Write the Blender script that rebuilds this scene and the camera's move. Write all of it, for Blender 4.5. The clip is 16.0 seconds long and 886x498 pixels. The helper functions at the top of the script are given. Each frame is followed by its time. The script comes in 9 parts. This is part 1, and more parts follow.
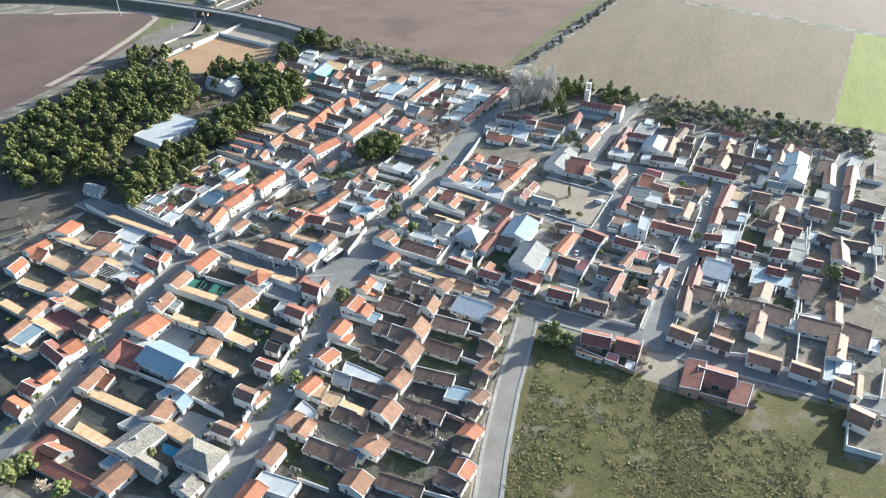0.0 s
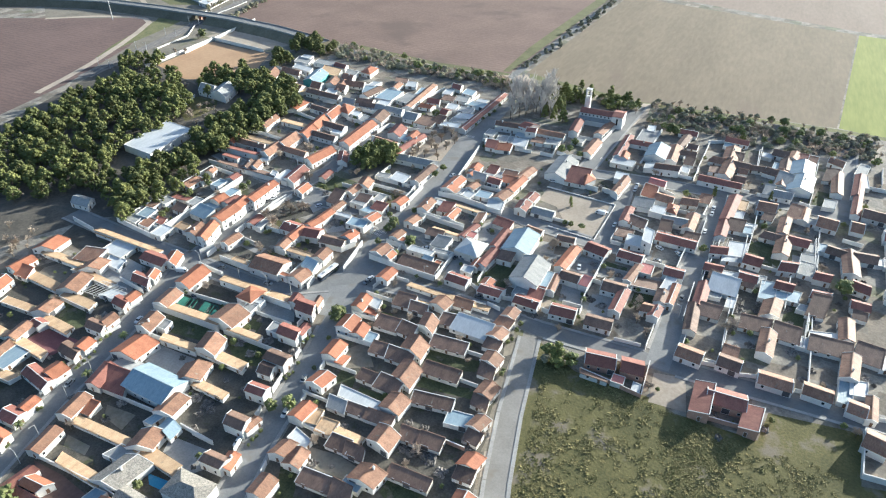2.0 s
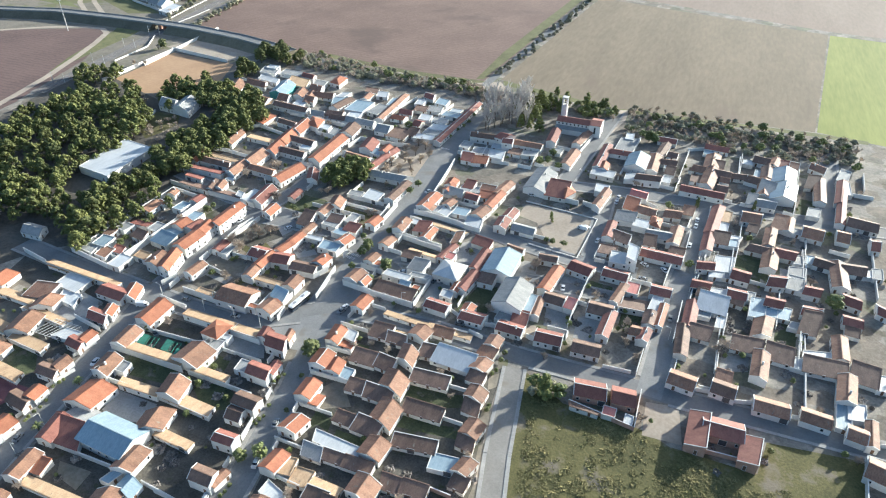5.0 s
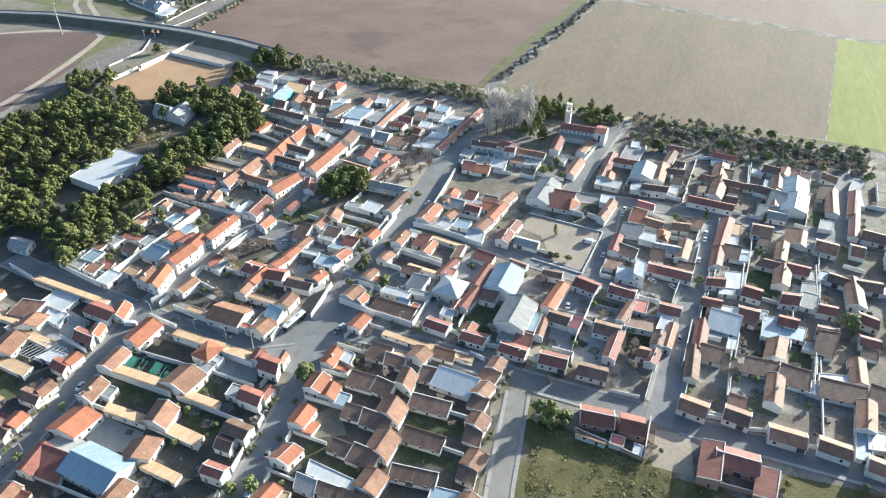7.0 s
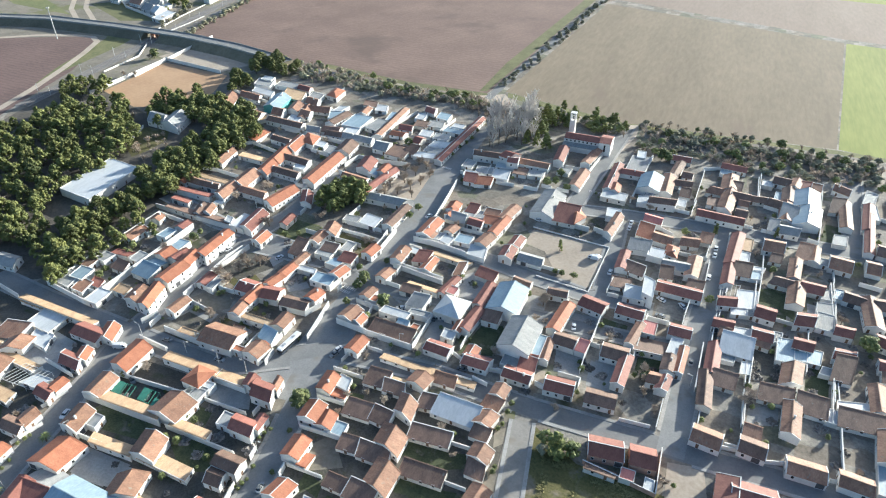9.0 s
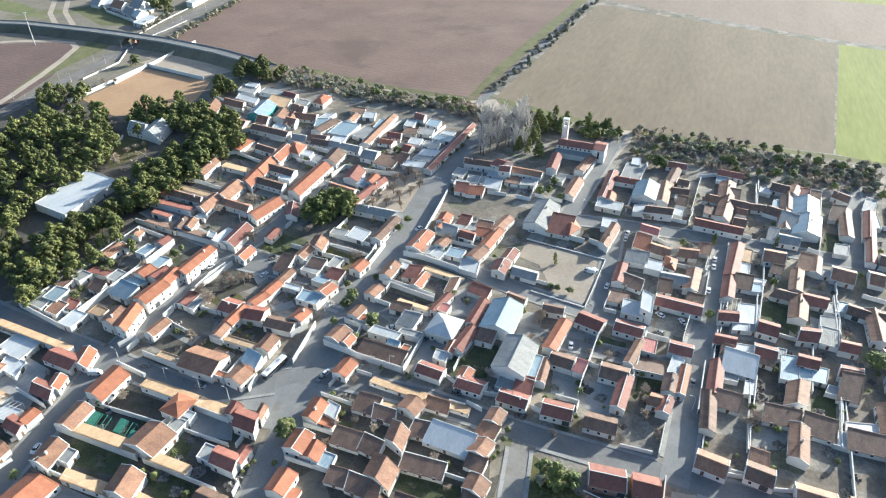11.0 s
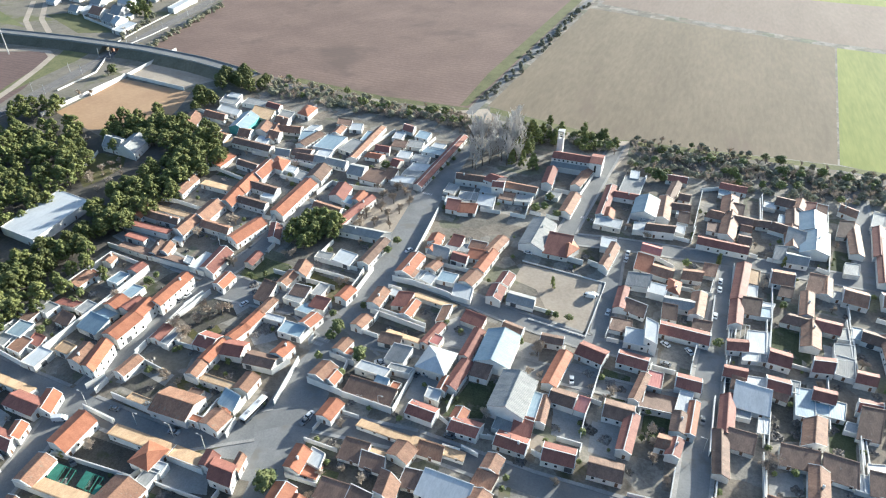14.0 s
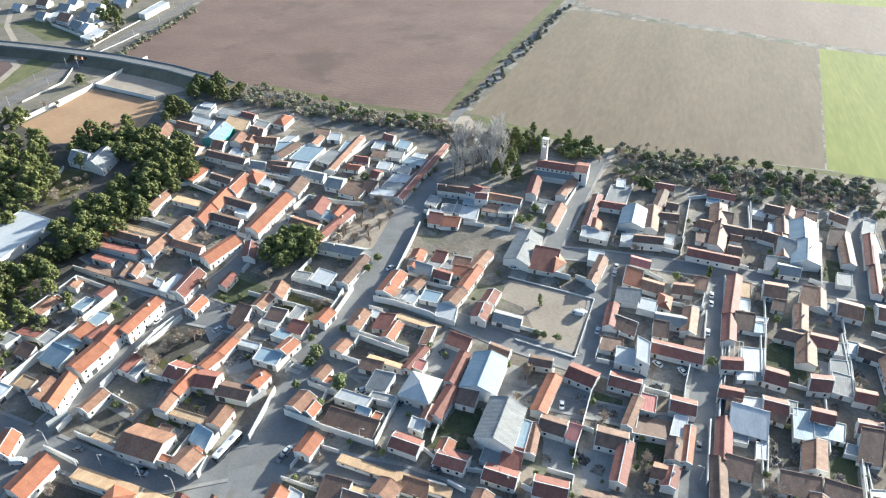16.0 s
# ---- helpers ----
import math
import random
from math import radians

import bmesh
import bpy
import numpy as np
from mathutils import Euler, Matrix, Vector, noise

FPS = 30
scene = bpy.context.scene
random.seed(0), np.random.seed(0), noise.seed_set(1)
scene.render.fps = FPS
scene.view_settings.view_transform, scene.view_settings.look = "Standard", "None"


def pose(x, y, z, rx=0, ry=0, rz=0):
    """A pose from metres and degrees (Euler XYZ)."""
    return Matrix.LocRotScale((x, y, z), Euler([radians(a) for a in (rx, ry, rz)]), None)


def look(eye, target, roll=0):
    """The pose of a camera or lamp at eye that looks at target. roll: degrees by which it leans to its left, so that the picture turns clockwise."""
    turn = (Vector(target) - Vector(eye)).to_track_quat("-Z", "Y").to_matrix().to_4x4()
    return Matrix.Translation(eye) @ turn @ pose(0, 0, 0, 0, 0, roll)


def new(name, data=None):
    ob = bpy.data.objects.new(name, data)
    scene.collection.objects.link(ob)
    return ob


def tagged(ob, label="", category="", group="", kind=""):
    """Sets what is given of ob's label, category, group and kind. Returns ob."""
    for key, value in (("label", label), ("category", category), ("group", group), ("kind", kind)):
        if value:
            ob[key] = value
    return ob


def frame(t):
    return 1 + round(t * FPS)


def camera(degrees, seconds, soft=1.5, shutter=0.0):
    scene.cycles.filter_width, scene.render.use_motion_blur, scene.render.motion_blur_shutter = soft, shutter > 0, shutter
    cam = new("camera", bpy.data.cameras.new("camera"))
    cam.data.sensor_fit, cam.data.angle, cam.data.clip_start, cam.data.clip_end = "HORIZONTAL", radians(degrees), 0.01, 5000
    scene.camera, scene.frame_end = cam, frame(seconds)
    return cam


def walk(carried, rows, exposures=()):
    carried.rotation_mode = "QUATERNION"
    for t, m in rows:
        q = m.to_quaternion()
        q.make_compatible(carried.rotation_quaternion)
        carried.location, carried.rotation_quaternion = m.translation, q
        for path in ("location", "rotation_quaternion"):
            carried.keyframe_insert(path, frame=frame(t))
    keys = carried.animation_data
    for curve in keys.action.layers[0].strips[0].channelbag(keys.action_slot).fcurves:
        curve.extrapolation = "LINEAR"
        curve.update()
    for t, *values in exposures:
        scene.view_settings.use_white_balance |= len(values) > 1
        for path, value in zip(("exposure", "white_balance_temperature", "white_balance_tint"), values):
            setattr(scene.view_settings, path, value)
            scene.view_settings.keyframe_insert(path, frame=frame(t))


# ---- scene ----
cam = camera(68.4, 16.0, soft=1.15)
PATH = [
    (0, (-0.45, 2.53, 171.88), (-36.45, 77.08, 115.78), 0.6),
    (0.5, (-1.66, 4.78, 171.89), (-37.71, 79.33, 115.79), 0.6),
    (1, (-2.92, 7.53, 172.00), (-38.72, 82.18, 115.90), 0.5),
    (1.5, (-4.16, 10.01, 172.07), (-39.86, 84.66, 115.97), 0.5),
    (2, (-5.52, 12.59, 172.33), (-41.27, 87.24, 116.18), 0.5),
    (2.5, (-6.91, 15.06, 172.49), (-42.46, 89.76, 116.34), 0.5),
    (3, (-8.27, 17.48, 172.65), (-43.82, 92.23, 116.50), 0.5),
    (3.5, (-9.03, 20.33, 172.75), (-43.18, 95.73, 116.65), 0.4),
    (4, (-10.56, 22.74, 172.89), (-42.86, 98.94, 116.79), 0.4),
    (6.5, (-17.29, 36.77, 172.81), (-49.64, 112.92, 116.66), 0.4),
    (7, (-18.35, 39.63, 172.88), (-50.80, 115.73, 116.73), 0.3),
    (7.5, (-19.93, 42.75, 172.99), (-52.38, 118.85, 116.84), 0.3),
    (8, (-20.93, 45.56, 173.10), (-53.48, 121.61, 116.95), 0.3),
    (8.5, (-22.27, 48.22, 173.22), (-54.77, 124.27, 117.02), 0.3),
    (9, (-23.41, 51.21, 173.36), (-56.01, 127.26, 117.21), 0.3),
    (11.5, (-29.56, 65.78, 172.96), (-60.61, 142.43, 116.76), 0.2),
    (12, (-30.59, 69.02, 172.95), (-61.39, 145.77, 116.75), 0.2),
    (12.5, (-31.75, 71.92, 172.96), (-61.75, 148.97, 116.71), 0.1),
    (13, (-33.17, 75.10, 172.92), (-63.22, 152.10, 116.62), 0.1),
    (13.5, (-34.25, 78.06, 172.81), (-64.35, 155.06, 116.51), 0.1),
    (14, (-35.54, 80.95, 172.84), (-65.64, 157.95, 116.59), 0.1),
    (14.5, (-36.51, 84.52, 172.73), (-66.56, 161.52, 116.48), 0.1),
    (15, (-37.67, 87.48, 172.88), (-67.27, 164.63, 116.58), 0.1),
    (15.5, (-38.60, 90.44, 172.90), (-67.30, 167.94, 116.60), -0.0),
    (16, (-39.65, 93.80, 173.00), (-67.45, 171.60, 116.70), -0.0),
]
walk(cam, [(t, look(eye, target, roll)) for t, eye, target, roll in PATH], exposures=[(0.0, 1.56, 5130, 4), (16.0, 1.56, 5130, 4)])

# light: a low winter sun ahead of the camera and a clear sky
SUN_AZ, SUN_EL = 30.3, 14.0
sun_data = bpy.data.lights.new("sun", "SUN")
sun_data.energy, sun_data.angle, sun_data.color = 4.8, radians(0.6), (1.0, 0.84, 0.62)
sun = new("sun", sun_data)
sun_dir = Vector((math.sin(radians(SUN_AZ)) * math.cos(radians(SUN_EL)), math.cos(radians(SUN_AZ)) * math.cos(radians(SUN_EL)), math.sin(radians(SUN_EL))))
sun.rotation_euler = sun_dir.to_track_quat("Z", "Y").to_euler()
world = bpy.data.worlds.new("sky")
scene.world = world
world.use_nodes = True
sky = world.node_tree.nodes.new("ShaderNodeTexSky")
sky.sky_type, sky.sun_disc, sky.sun_elevation, sky.sun_rotation = "NISHITA", False, radians(SUN_EL), radians(SUN_AZ)
sky.air_density, sky.dust_density = 1.0, 3.0
back = world.node_tree.nodes["Background"]
back.inputs["Strength"].default_value = 0.075
world.node_tree.links.new(sky.outputs[0], back.inputs[0])

# materials
def material(name, dark, light, scale=0.4, rough=0.9, bump=0.3, ribs=0.0, fine=6.0, spots=None, streak=1.0, metal=0.0, per_thing=0.12, rows=None, spec=0.5):
    """Two scales of mottling between two colours, streaks down the slope, ribs across local x, a shift for each thing."""
    m = bpy.data.materials.new(name)
    m.use_nodes = True
    nt = m.node_tree
    bsdf = nt.nodes["Principled BSDF"]
    bsdf.inputs["Roughness"].default_value, bsdf.inputs["Metallic"].default_value = rough, metal
    bsdf.inputs["Specular IOR Level"].default_value = spec
    link = nt.links.new
    def node(kind, **kw):
        n = nt.nodes.new(kind)
        for k, v in kw.items():
            n.inputs[k].default_value = v
        return n
    co = nt.nodes.new("ShaderNodeTexCoord").outputs["Object"]
    mp = node("ShaderNodeMapping", Scale=(1.0, streak, 1.0))
    link(co, mp.inputs[0])
    info = nt.nodes.new("ShaderNodeObjectInfo")
    off = nt.nodes.new("ShaderNodeVectorMath")
    off.operation = "ADD"
    sc = nt.nodes.new("ShaderNodeMath")
    sc.operation = "MULTIPLY"
    sc.inputs[1].default_value = 300.0
    link(info.outputs["Random"], sc.inputs[0])
    link(mp.outputs[0], off.inputs[0]), link(sc.outputs[0], off.inputs[1])
    big = node("ShaderNodeTexNoise", Scale=scale, Detail=4.0, Roughness=0.6)
    small = node("ShaderNodeTexNoise", Scale=scale * fine, Detail=3.0, Roughness=0.7)
    link(off.outputs[0], big.inputs["Vector"]), link(off.outputs[0], small.inputs["Vector"])
    add = nt.nodes.new("ShaderNodeMath")
    add.operation = "ADD"
    link(big.outputs[0], add.inputs[0]), link(small.outputs[0], add.inputs[1])
    ramp = nt.nodes.new("ShaderNodeMapRange")
    ramp.inputs[1].default_value, ramp.inputs[2].default_value = 0.72, 1.28
    link(add.outputs[0], ramp.inputs[0])
    mix = nt.nodes.new("ShaderNodeMix")
    mix.data_type = "RGBA"
    mix.inputs[6].default_value, mix.inputs[7].default_value = (*dark, 1), (*light, 1)
    link(ramp.outputs[0], mix.inputs[0])
    hsv = nt.nodes.new("ShaderNodeHueSaturation")
    val = nt.nodes.new("ShaderNodeMapRange")
    val.inputs[3].default_value, val.inputs[4].default_value = 1 - per_thing, 1 + per_thing
    link(info.outputs["Random"], val.inputs[0]), link(val.outputs[0], hsv.inputs["Value"])
    link(mix.outputs[2], hsv.inputs["Color"])
    out = hsv.outputs[0]
    if spots:
        sp = node("ShaderNodeTexNoise", Scale=spots[1], Detail=5.0, Roughness=0.65)
        link(off.outputs[0], sp.inputs["Vector"])
        sr = nt.nodes.new("ShaderNodeMapRange")
        sr.inputs[1].default_value, sr.inputs[2].default_value = spots[2], spots[2] + 0.1
        link(sp.outputs[0], sr.inputs[0])
        m2 = nt.nodes.new("ShaderNodeMix")
        m2.data_type = "RGBA"
        m2.inputs[7].default_value = (*spots[0], 1)
        link(sr.outputs[0], m2.inputs[0]), link(out, m2.inputs[6])
        out = m2.outputs[2]
    if rows:
        wv = node("ShaderNodeTexWave", Scale=1.0 / rows[1] / 3.18, Distortion=5.0, Detail=4.0)
        wv.inputs["Detail Scale"].default_value = 1.5
        wv.bands_direction = "Y"
        link(co, wv.inputs["Vector"])
        wr = nt.nodes.new("ShaderNodeMapRange")
        wr.inputs[1].default_value, wr.inputs[2].default_value, wr.inputs[4].default_value = 0.55, 0.95, rows[2]
        link(wv.outputs[1], wr.inputs[0])
        m3 = nt.nodes.new("ShaderNodeMix")
        m3.data_type = "RGBA"
        m3.inputs[7].default_value = (*rows[0], 1)
        link(wr.outputs[0], m3.inputs[0]), link(out, m3.inputs[6])
        out = m3.outputs[2]
    link(out, bsdf.inputs["Base Color"])
    height = add.outputs[0]
    if ribs:
        wave = node("ShaderNodeTexWave", Scale=1.0 / ribs / 3.18 * 1.0)
        wave.bands_direction = "X"
        link(co, wave.inputs["Vector"])
        ad = nt.nodes.new("ShaderNodeMath")
        ad.operation = "ADD"
        link(wave.outputs[1], ad.inputs[0]), link(add.outputs[0], ad.inputs[1])
        height = ad.outputs[0]
    bp = node("ShaderNodeBump", Strength=bump, Distance=0.1)
    link(height, bp.inputs["Height"]), link(bp.outputs[0], bsdf.inputs["Normal"])
    return m


plaster = material("white_plaster", (0.58, 0.565, 0.535), (0.71, 0.695, 0.665), 0.35, 0.9, 0.1, spots=((0.45, 0.42, 0.37), 0.5, 0.66))
plaster_worn = material("worn_plaster", (0.50, 0.46, 0.40), (0.72, 0.69, 0.63), 0.5, 0.92, 0.15, spots=((0.36, 0.30, 0.24), 0.6, 0.6))
plaster_teal = material("teal_painted_plaster", (0.10, 0.36, 0.33), (0.18, 0.46, 0.42), 0.4, 0.85, 0.1)
brick_wall = material("pinkish_brick", (0.36, 0.21, 0.15), (0.50, 0.32, 0.24), 0.8, 0.92, 0.2)
verge_white = material("verge_white", (0.58, 0.56, 0.52), (0.72, 0.70, 0.66), 0.6, 0.9, 0.1)
tile_old = material("old_roof_tiles", (0.19, 0.10, 0.064), (0.39, 0.222, 0.138), 0.45, 0.72, 0.16, 0.24, spots=((0.27, 0.23, 0.17), 0.8, 0.60), streak=0.4, per_thing=0.2)
tile_orange = material("orange_roof_tiles", (0.31, 0.115, 0.06), (0.47, 0.20, 0.108), 0.5, 0.72, 0.16, 0.24, spots=((0.24, 0.13, 0.085), 0.9, 0.64), streak=0.4, per_thing=0.18)
# weathered tiles; colour also holds the shade of slopes turned from the sun
tile_dark = material("weathered_dark_roof_tiles", (0.12, 0.076, 0.056), (0.25, 0.16, 0.114), 0.5, 0.75, 0.16, 0.24, spots=((0.28, 0.25, 0.2), 0.9, 0.63), streak=0.4, per_thing=0.2)
tile_red = material("red_roof_tiles", (0.19, 0.072, 0.055), (0.32, 0.14, 0.10), 0.5, 0.72, 0.16, 0.24, spots=((0.2, 0.11, 0.08), 0.9, 0.64), streak=0.4, per_thing=0.18)
# pale tan carries the sunlight of roofs that slope towards the sun
tile_sunlit_tan = material("tan_roof_tiles", (0.37, 0.24, 0.135), (0.55, 0.40, 0.245), 0.5, 0.8, 0.16, 0.24, spots=((0.27, 0.2, 0.14), 0.9, 0.60), streak=0.4, per_thing=0.16)
tile_stone = material("speckled_stone_tiles", (0.13, 0.12, 0.105), (0.44, 0.40, 0.34), 1.6, 0.8, 0.3, 0.3, fine=2.2, streak=0.8)
sheet_grey = material("grey_fibre_cement", (0.23, 0.235, 0.23), (0.37, 0.365, 0.35), 0.5, 0.8, 0.4, 0.6, streak=0.3)
sheet_white = material("white_metal_sheet", (0.42, 0.435, 0.44), (0.58, 0.59, 0.59), 0.3, 0.55, 0.16, 0.8, streak=0.3)
sheet_blue = material("blue_grey_metal_sheet", (0.22, 0.29, 0.34), (0.33, 0.41, 0.46), 0.3, 0.5, 0.16, 0.8, streak=0.3)
sheet_pink = material("pink_red_metal_sheet", (0.46, 0.16, 0.13), (0.58, 0.25, 0.21), 0.3, 0.6, 0.3, 0.8, streak=0.3)
glass_dark = material("dark_window_glass", (0.02, 0.022, 0.025), (0.04, 0.042, 0.045), 1.0, 0.2, 0.0)
wood_brown = material("brown_wood", (0.10, 0.055, 0.03), (0.17, 0.10, 0.06), 1.0, 0.7, 0.1)
metal_dark = material("dark_metal_gate", (0.05, 0.05, 0.055), (0.10, 0.10, 0.105), 1.0, 0.6, 0.1)
asphalt = material("asphalt", (0.17, 0.17, 0.168), (0.25, 0.246, 0.238), 0.12, 0.9, 0.1, fine=12.0, spots=((0.20, 0.185, 0.165), 0.09, 0.58))
asphalt_pale = material("dusty_pale_asphalt", (0.25, 0.232, 0.205), (0.35, 0.325, 0.29), 0.12, 0.85, 0.1, fine=12.0, spots=((0.22, 0.19, 0.15), 0.09, 0.58))
dirt = material("village_dirt", (0.135, 0.123, 0.104), (0.32, 0.292, 0.248), 0.10, 0.95, 0.3, fine=9.0, spots=((0.10, 0.10, 0.055), 0.06, 0.60))


def plots(m, size):
    """Yards paved or trodden differently from plot to plot."""
    nt = m.node_tree
    bsdf = nt.nodes["Principled BSDF"]
    before = bsdf.inputs["Base Color"].links[0].from_socket
    cells = nt.nodes.new("ShaderNodeTexVoronoi")
    cells.distance = "CHEBYCHEV"
    cells.inputs["Scale"].default_value = 1.0 / size
    nt.links.new(nt.nodes.new("ShaderNodeTexCoord").outputs["Object"], cells.inputs["Vector"])
    split = nt.nodes.new("ShaderNodeSeparateColor")
    nt.links.new(cells.outputs["Color"], split.inputs[0])
    ramp = nt.nodes.new("ShaderNodeValToRGB")
    for pos, col in ((0.3, (1.0, 1.0, 1.0, 1)), (0.55, (0.72, 0.70, 0.66, 1)), (0.78, (1.2, 1.18, 1.14, 1)), (0.9, (0.66, 0.70, 0.55, 1))):
        ramp.color_ramp.elements.new(pos).color = col
    ramp.color_ramp.elements[0].color = (0.82, 0.76, 0.70, 1)
    ramp.color_ramp.elements[-1].color = (1.3, 1.28, 1.24, 1)
    ramp.color_ramp.interpolation = "CONSTANT"
    nt.links.new(split.outputs[0], ramp.inputs[0])
    mul = nt.nodes.new("ShaderNodeMix")
    mul.data_type, mul.blend_type = "RGBA", "MULTIPLY"
    mul.inputs[0].default_value = 1.0
    nt.links.new(before, mul.inputs[6]), nt.links.new(ramp.outputs[0], mul.inputs[7])
    nt.links.new(mul.outputs[2], bsdf.inputs["Base Color"])


plots(dirt, 11.0)
GROUND = {
    "field_brown": material("ploughed_brown_earth", (0.135, 0.087, 0.068), (0.22, 0.148, 0.118), 0.02, 0.95, 0.35, 1.6, fine=25.0, spots=((0.13, 0.088, 0.07), 0.012, 0.55), rows=((0.11, 0.073, 0.06), 4.6, 0.35)),
    "field_dark": material("ploughed_dark_earth", (0.105, 0.068, 0.058), (0.17, 0.11, 0.095), 0.02, 0.95, 0.6, 1.6, fine=25.0, rows=((0.08, 0.055, 0.048), 4.2, 0.35)),
    "field_tan": material("tan_stubble_field", (0.148, 0.116, 0.076), (0.215, 0.17, 0.113), 0.03, 0.95, 0.3, fine=12.0, streak=0.2, spots=((0.17, 0.125, 0.09), 0.02, 0.6)),
    "field_pale": material("pale_bare_field", (0.20, 0.153, 0.118), (0.27, 0.212, 0.168), 0.03, 0.95, 0.3, fine=12.0, streak=0.2),
    "field_green": material("young_green_crop", (0.17, 0.195, 0.034), (0.25, 0.268, 0.058), 0.05, 0.95, 0.3, fine=8.0, streak=0.1),
    "scrub": material("rough_grass", (0.062, 0.062, 0.02), (0.165, 0.145, 0.05), 0.07, 0.97, 1.0, fine=16.0, spots=((0.19, 0.16, 0.115), 0.07, 0.56)),
    "woodland": material("woodland_floor", (0.06, 0.055, 0.045), (0.145, 0.125, 0.10), 0.07, 0.97, 0.6, fine=9.0),
    "pitch": material("sandy_football_pitch", (0.40, 0.245, 0.135), (0.51, 0.335, 0.19), 0.03, 0.95, 0.2, fine=12.0),
    "grass_yard": material("yard_grass", (0.035, 0.045, 0.02), (0.10, 0.11, 0.05), 0.2, 0.97, 0.6, fine=8.0, spots=((0.16, 0.14, 0.11), 0.15, 0.58)),
    "concrete_yard": material("yard_concrete", (0.25, 0.24, 0.225), (0.38, 0.365, 0.34), 0.15, 0.9, 0.1, fine=9.0),
    "maroon_yard": material("maroon_paving", (0.13, 0.05, 0.055), (0.20, 0.09, 0.09), 0.3, 0.85, 0.1),
    "pale_yard": material("pale_gravel", (0.32, 0.265, 0.205), (0.45, 0.38, 0.30), 0.08, 0.95, 0.2, fine=9.0),
    "asphalt": asphalt,
    # dark soil and weeds, darkened further by painted-in shade of the yard walls
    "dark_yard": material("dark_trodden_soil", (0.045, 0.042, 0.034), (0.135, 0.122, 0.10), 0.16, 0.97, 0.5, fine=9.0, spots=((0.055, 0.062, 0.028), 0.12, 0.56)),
    "pool_water": material("blue_pool_water", (0.05, 0.20, 0.34), (0.09, 0.28, 0.42), 0.5, 0.15, 0.05),
    "rough_dirt": material("rough_brown_dirt", (0.15, 0.135, 0.10), (0.27, 0.235, 0.185), 0.05, 0.97, 0.5, fine=12.0, spots=((0.15, 0.15, 0.065), 0.03, 0.55)),
    "grass_verge": material("verge_grass", (0.09, 0.10, 0.035), (0.20, 0.19, 0.08), 0.08, 0.97, 0.6, fine=9.0),
    "field_green2": material("dull_grass_field", (0.11, 0.13, 0.045), (0.20, 0.20, 0.08), 0.03, 0.97, 0.4, fine=15.0),
}
GROUND_LABEL = {
    "field_brown": "large ploughed field of reddish brown earth", "field_dark": "ploughed field of dark brown earth",
    "field_tan": "wide flat tan stubble field", "field_pale": "pale bare field in the distance",
    "field_green": "bright green field of young crop", "scrub": "rough grassy waste ground with tufts and bushes",
    "woodland": "dark shaded floor of the pine wood", "pitch": "sandy bare-earth football pitch",
    "grass_yard": "dark green grass of a walled yard", "concrete_yard": "grey concrete floor of a yard",
    "maroon_yard": "maroon painted paving of a courtyard", "pale_yard": "pale gravel open ground", "asphalt": "grey asphalt square", "dark_yard": "dark soil and weeds between yard buildings, wall shade in its colour", "pool_water": "small blue garden swimming pool",
    "rough_dirt": "rough brown dirt with thin grass", "grass_verge": "strip of dull green verge grass", "field_green2": "dull green grass field beside the road",
}


# mesh helpers
def mesh_of(name, verts, faces, mats, which=None):
    me = bpy.data.meshes.new(name)
    me.from_pydata([tuple(v) for v in verts], [], faces)
    for m in mats:
        me.materials.append(m)
    if which:
        me.polygons.foreach_set("material_index", which)
    me.update()
    return me


def part(name, me, parent, label="", local=None):
    ob = new(name, me)
    ob.parent = parent
    if local is not None:
        ob.matrix_basis = local
    return tagged(ob, label)


def slab(name, a, b, c, d, down, mat):
    """A plate whose top corners run a, b, c, d counter-clockwise, so thick."""
    top = [Vector(p) for p in (a, b, c, d)]
    low = [p - Vector((0, 0, down)) for p in top]
    faces = [(0, 1, 2, 3), (7, 6, 5, 4)] + [(i + 4, (i + 1) % 4 + 4, (i + 1) % 4, i) for i in range(4)]
    return mesh_of(name, top + low, faces, [mat])


def boxes(name, items, mat):
    """One mesh of axis-aligned boxes (x0, y0, z0, x1, y1, z1)."""
    v, f = [], []
    for x0, y0, z0, x1, y1, z1 in items:
        n = len(v)
        v += [(x0, y0, z0), (x1, y0, z0), (x1, y1, z0), (x0, y1, z0), (x0, y0, z1), (x1, y0, z1), (x1, y1, z1), (x0, y1, z1)]
        f += [tuple(n + i for i in q) for q in ((3, 2, 1, 0), (4, 5, 6, 7), (0, 1, 5, 4), (1, 2, 6, 5), (2, 3, 7, 6), (3, 0, 4, 7))]
    return mesh_of(name, v, f, [mat])


def window_mesh(name, w, h, pane):
    """A frame round a recessed pane, facing -y."""
    t = 0.09
    v, f, m = [], [], []
    for x0, z0, x1, z1, y0, k in ((-w / 2, 0, -w / 2 + t, h, -0.05, 0), (w / 2 - t, 0, w / 2, h, -0.05, 0), (-w / 2 + t, h - t, w / 2 - t, h, -0.05, 0), (-w / 2 + t, 0, w / 2 - t, t, -0.09, 0), (-w / 2 + t, t, w / 2 - t, h - t, -0.02, 1)):
        n = len(v)
        v += [(x0, y0, z0), (x1, y0, z0), (x1, y0, z1), (x0, y0, z1), (x0, 0.02, z0), (x1, 0.02, z0), (x1, 0.02, z1), (x0, 0.02, z1)]
        f += [tuple(n + i for i in q) for q in ((0, 1, 2, 3), (1, 5, 6, 2), (4, 0, 3, 7), (3, 2, 6, 7), (0, 4, 5, 1))]
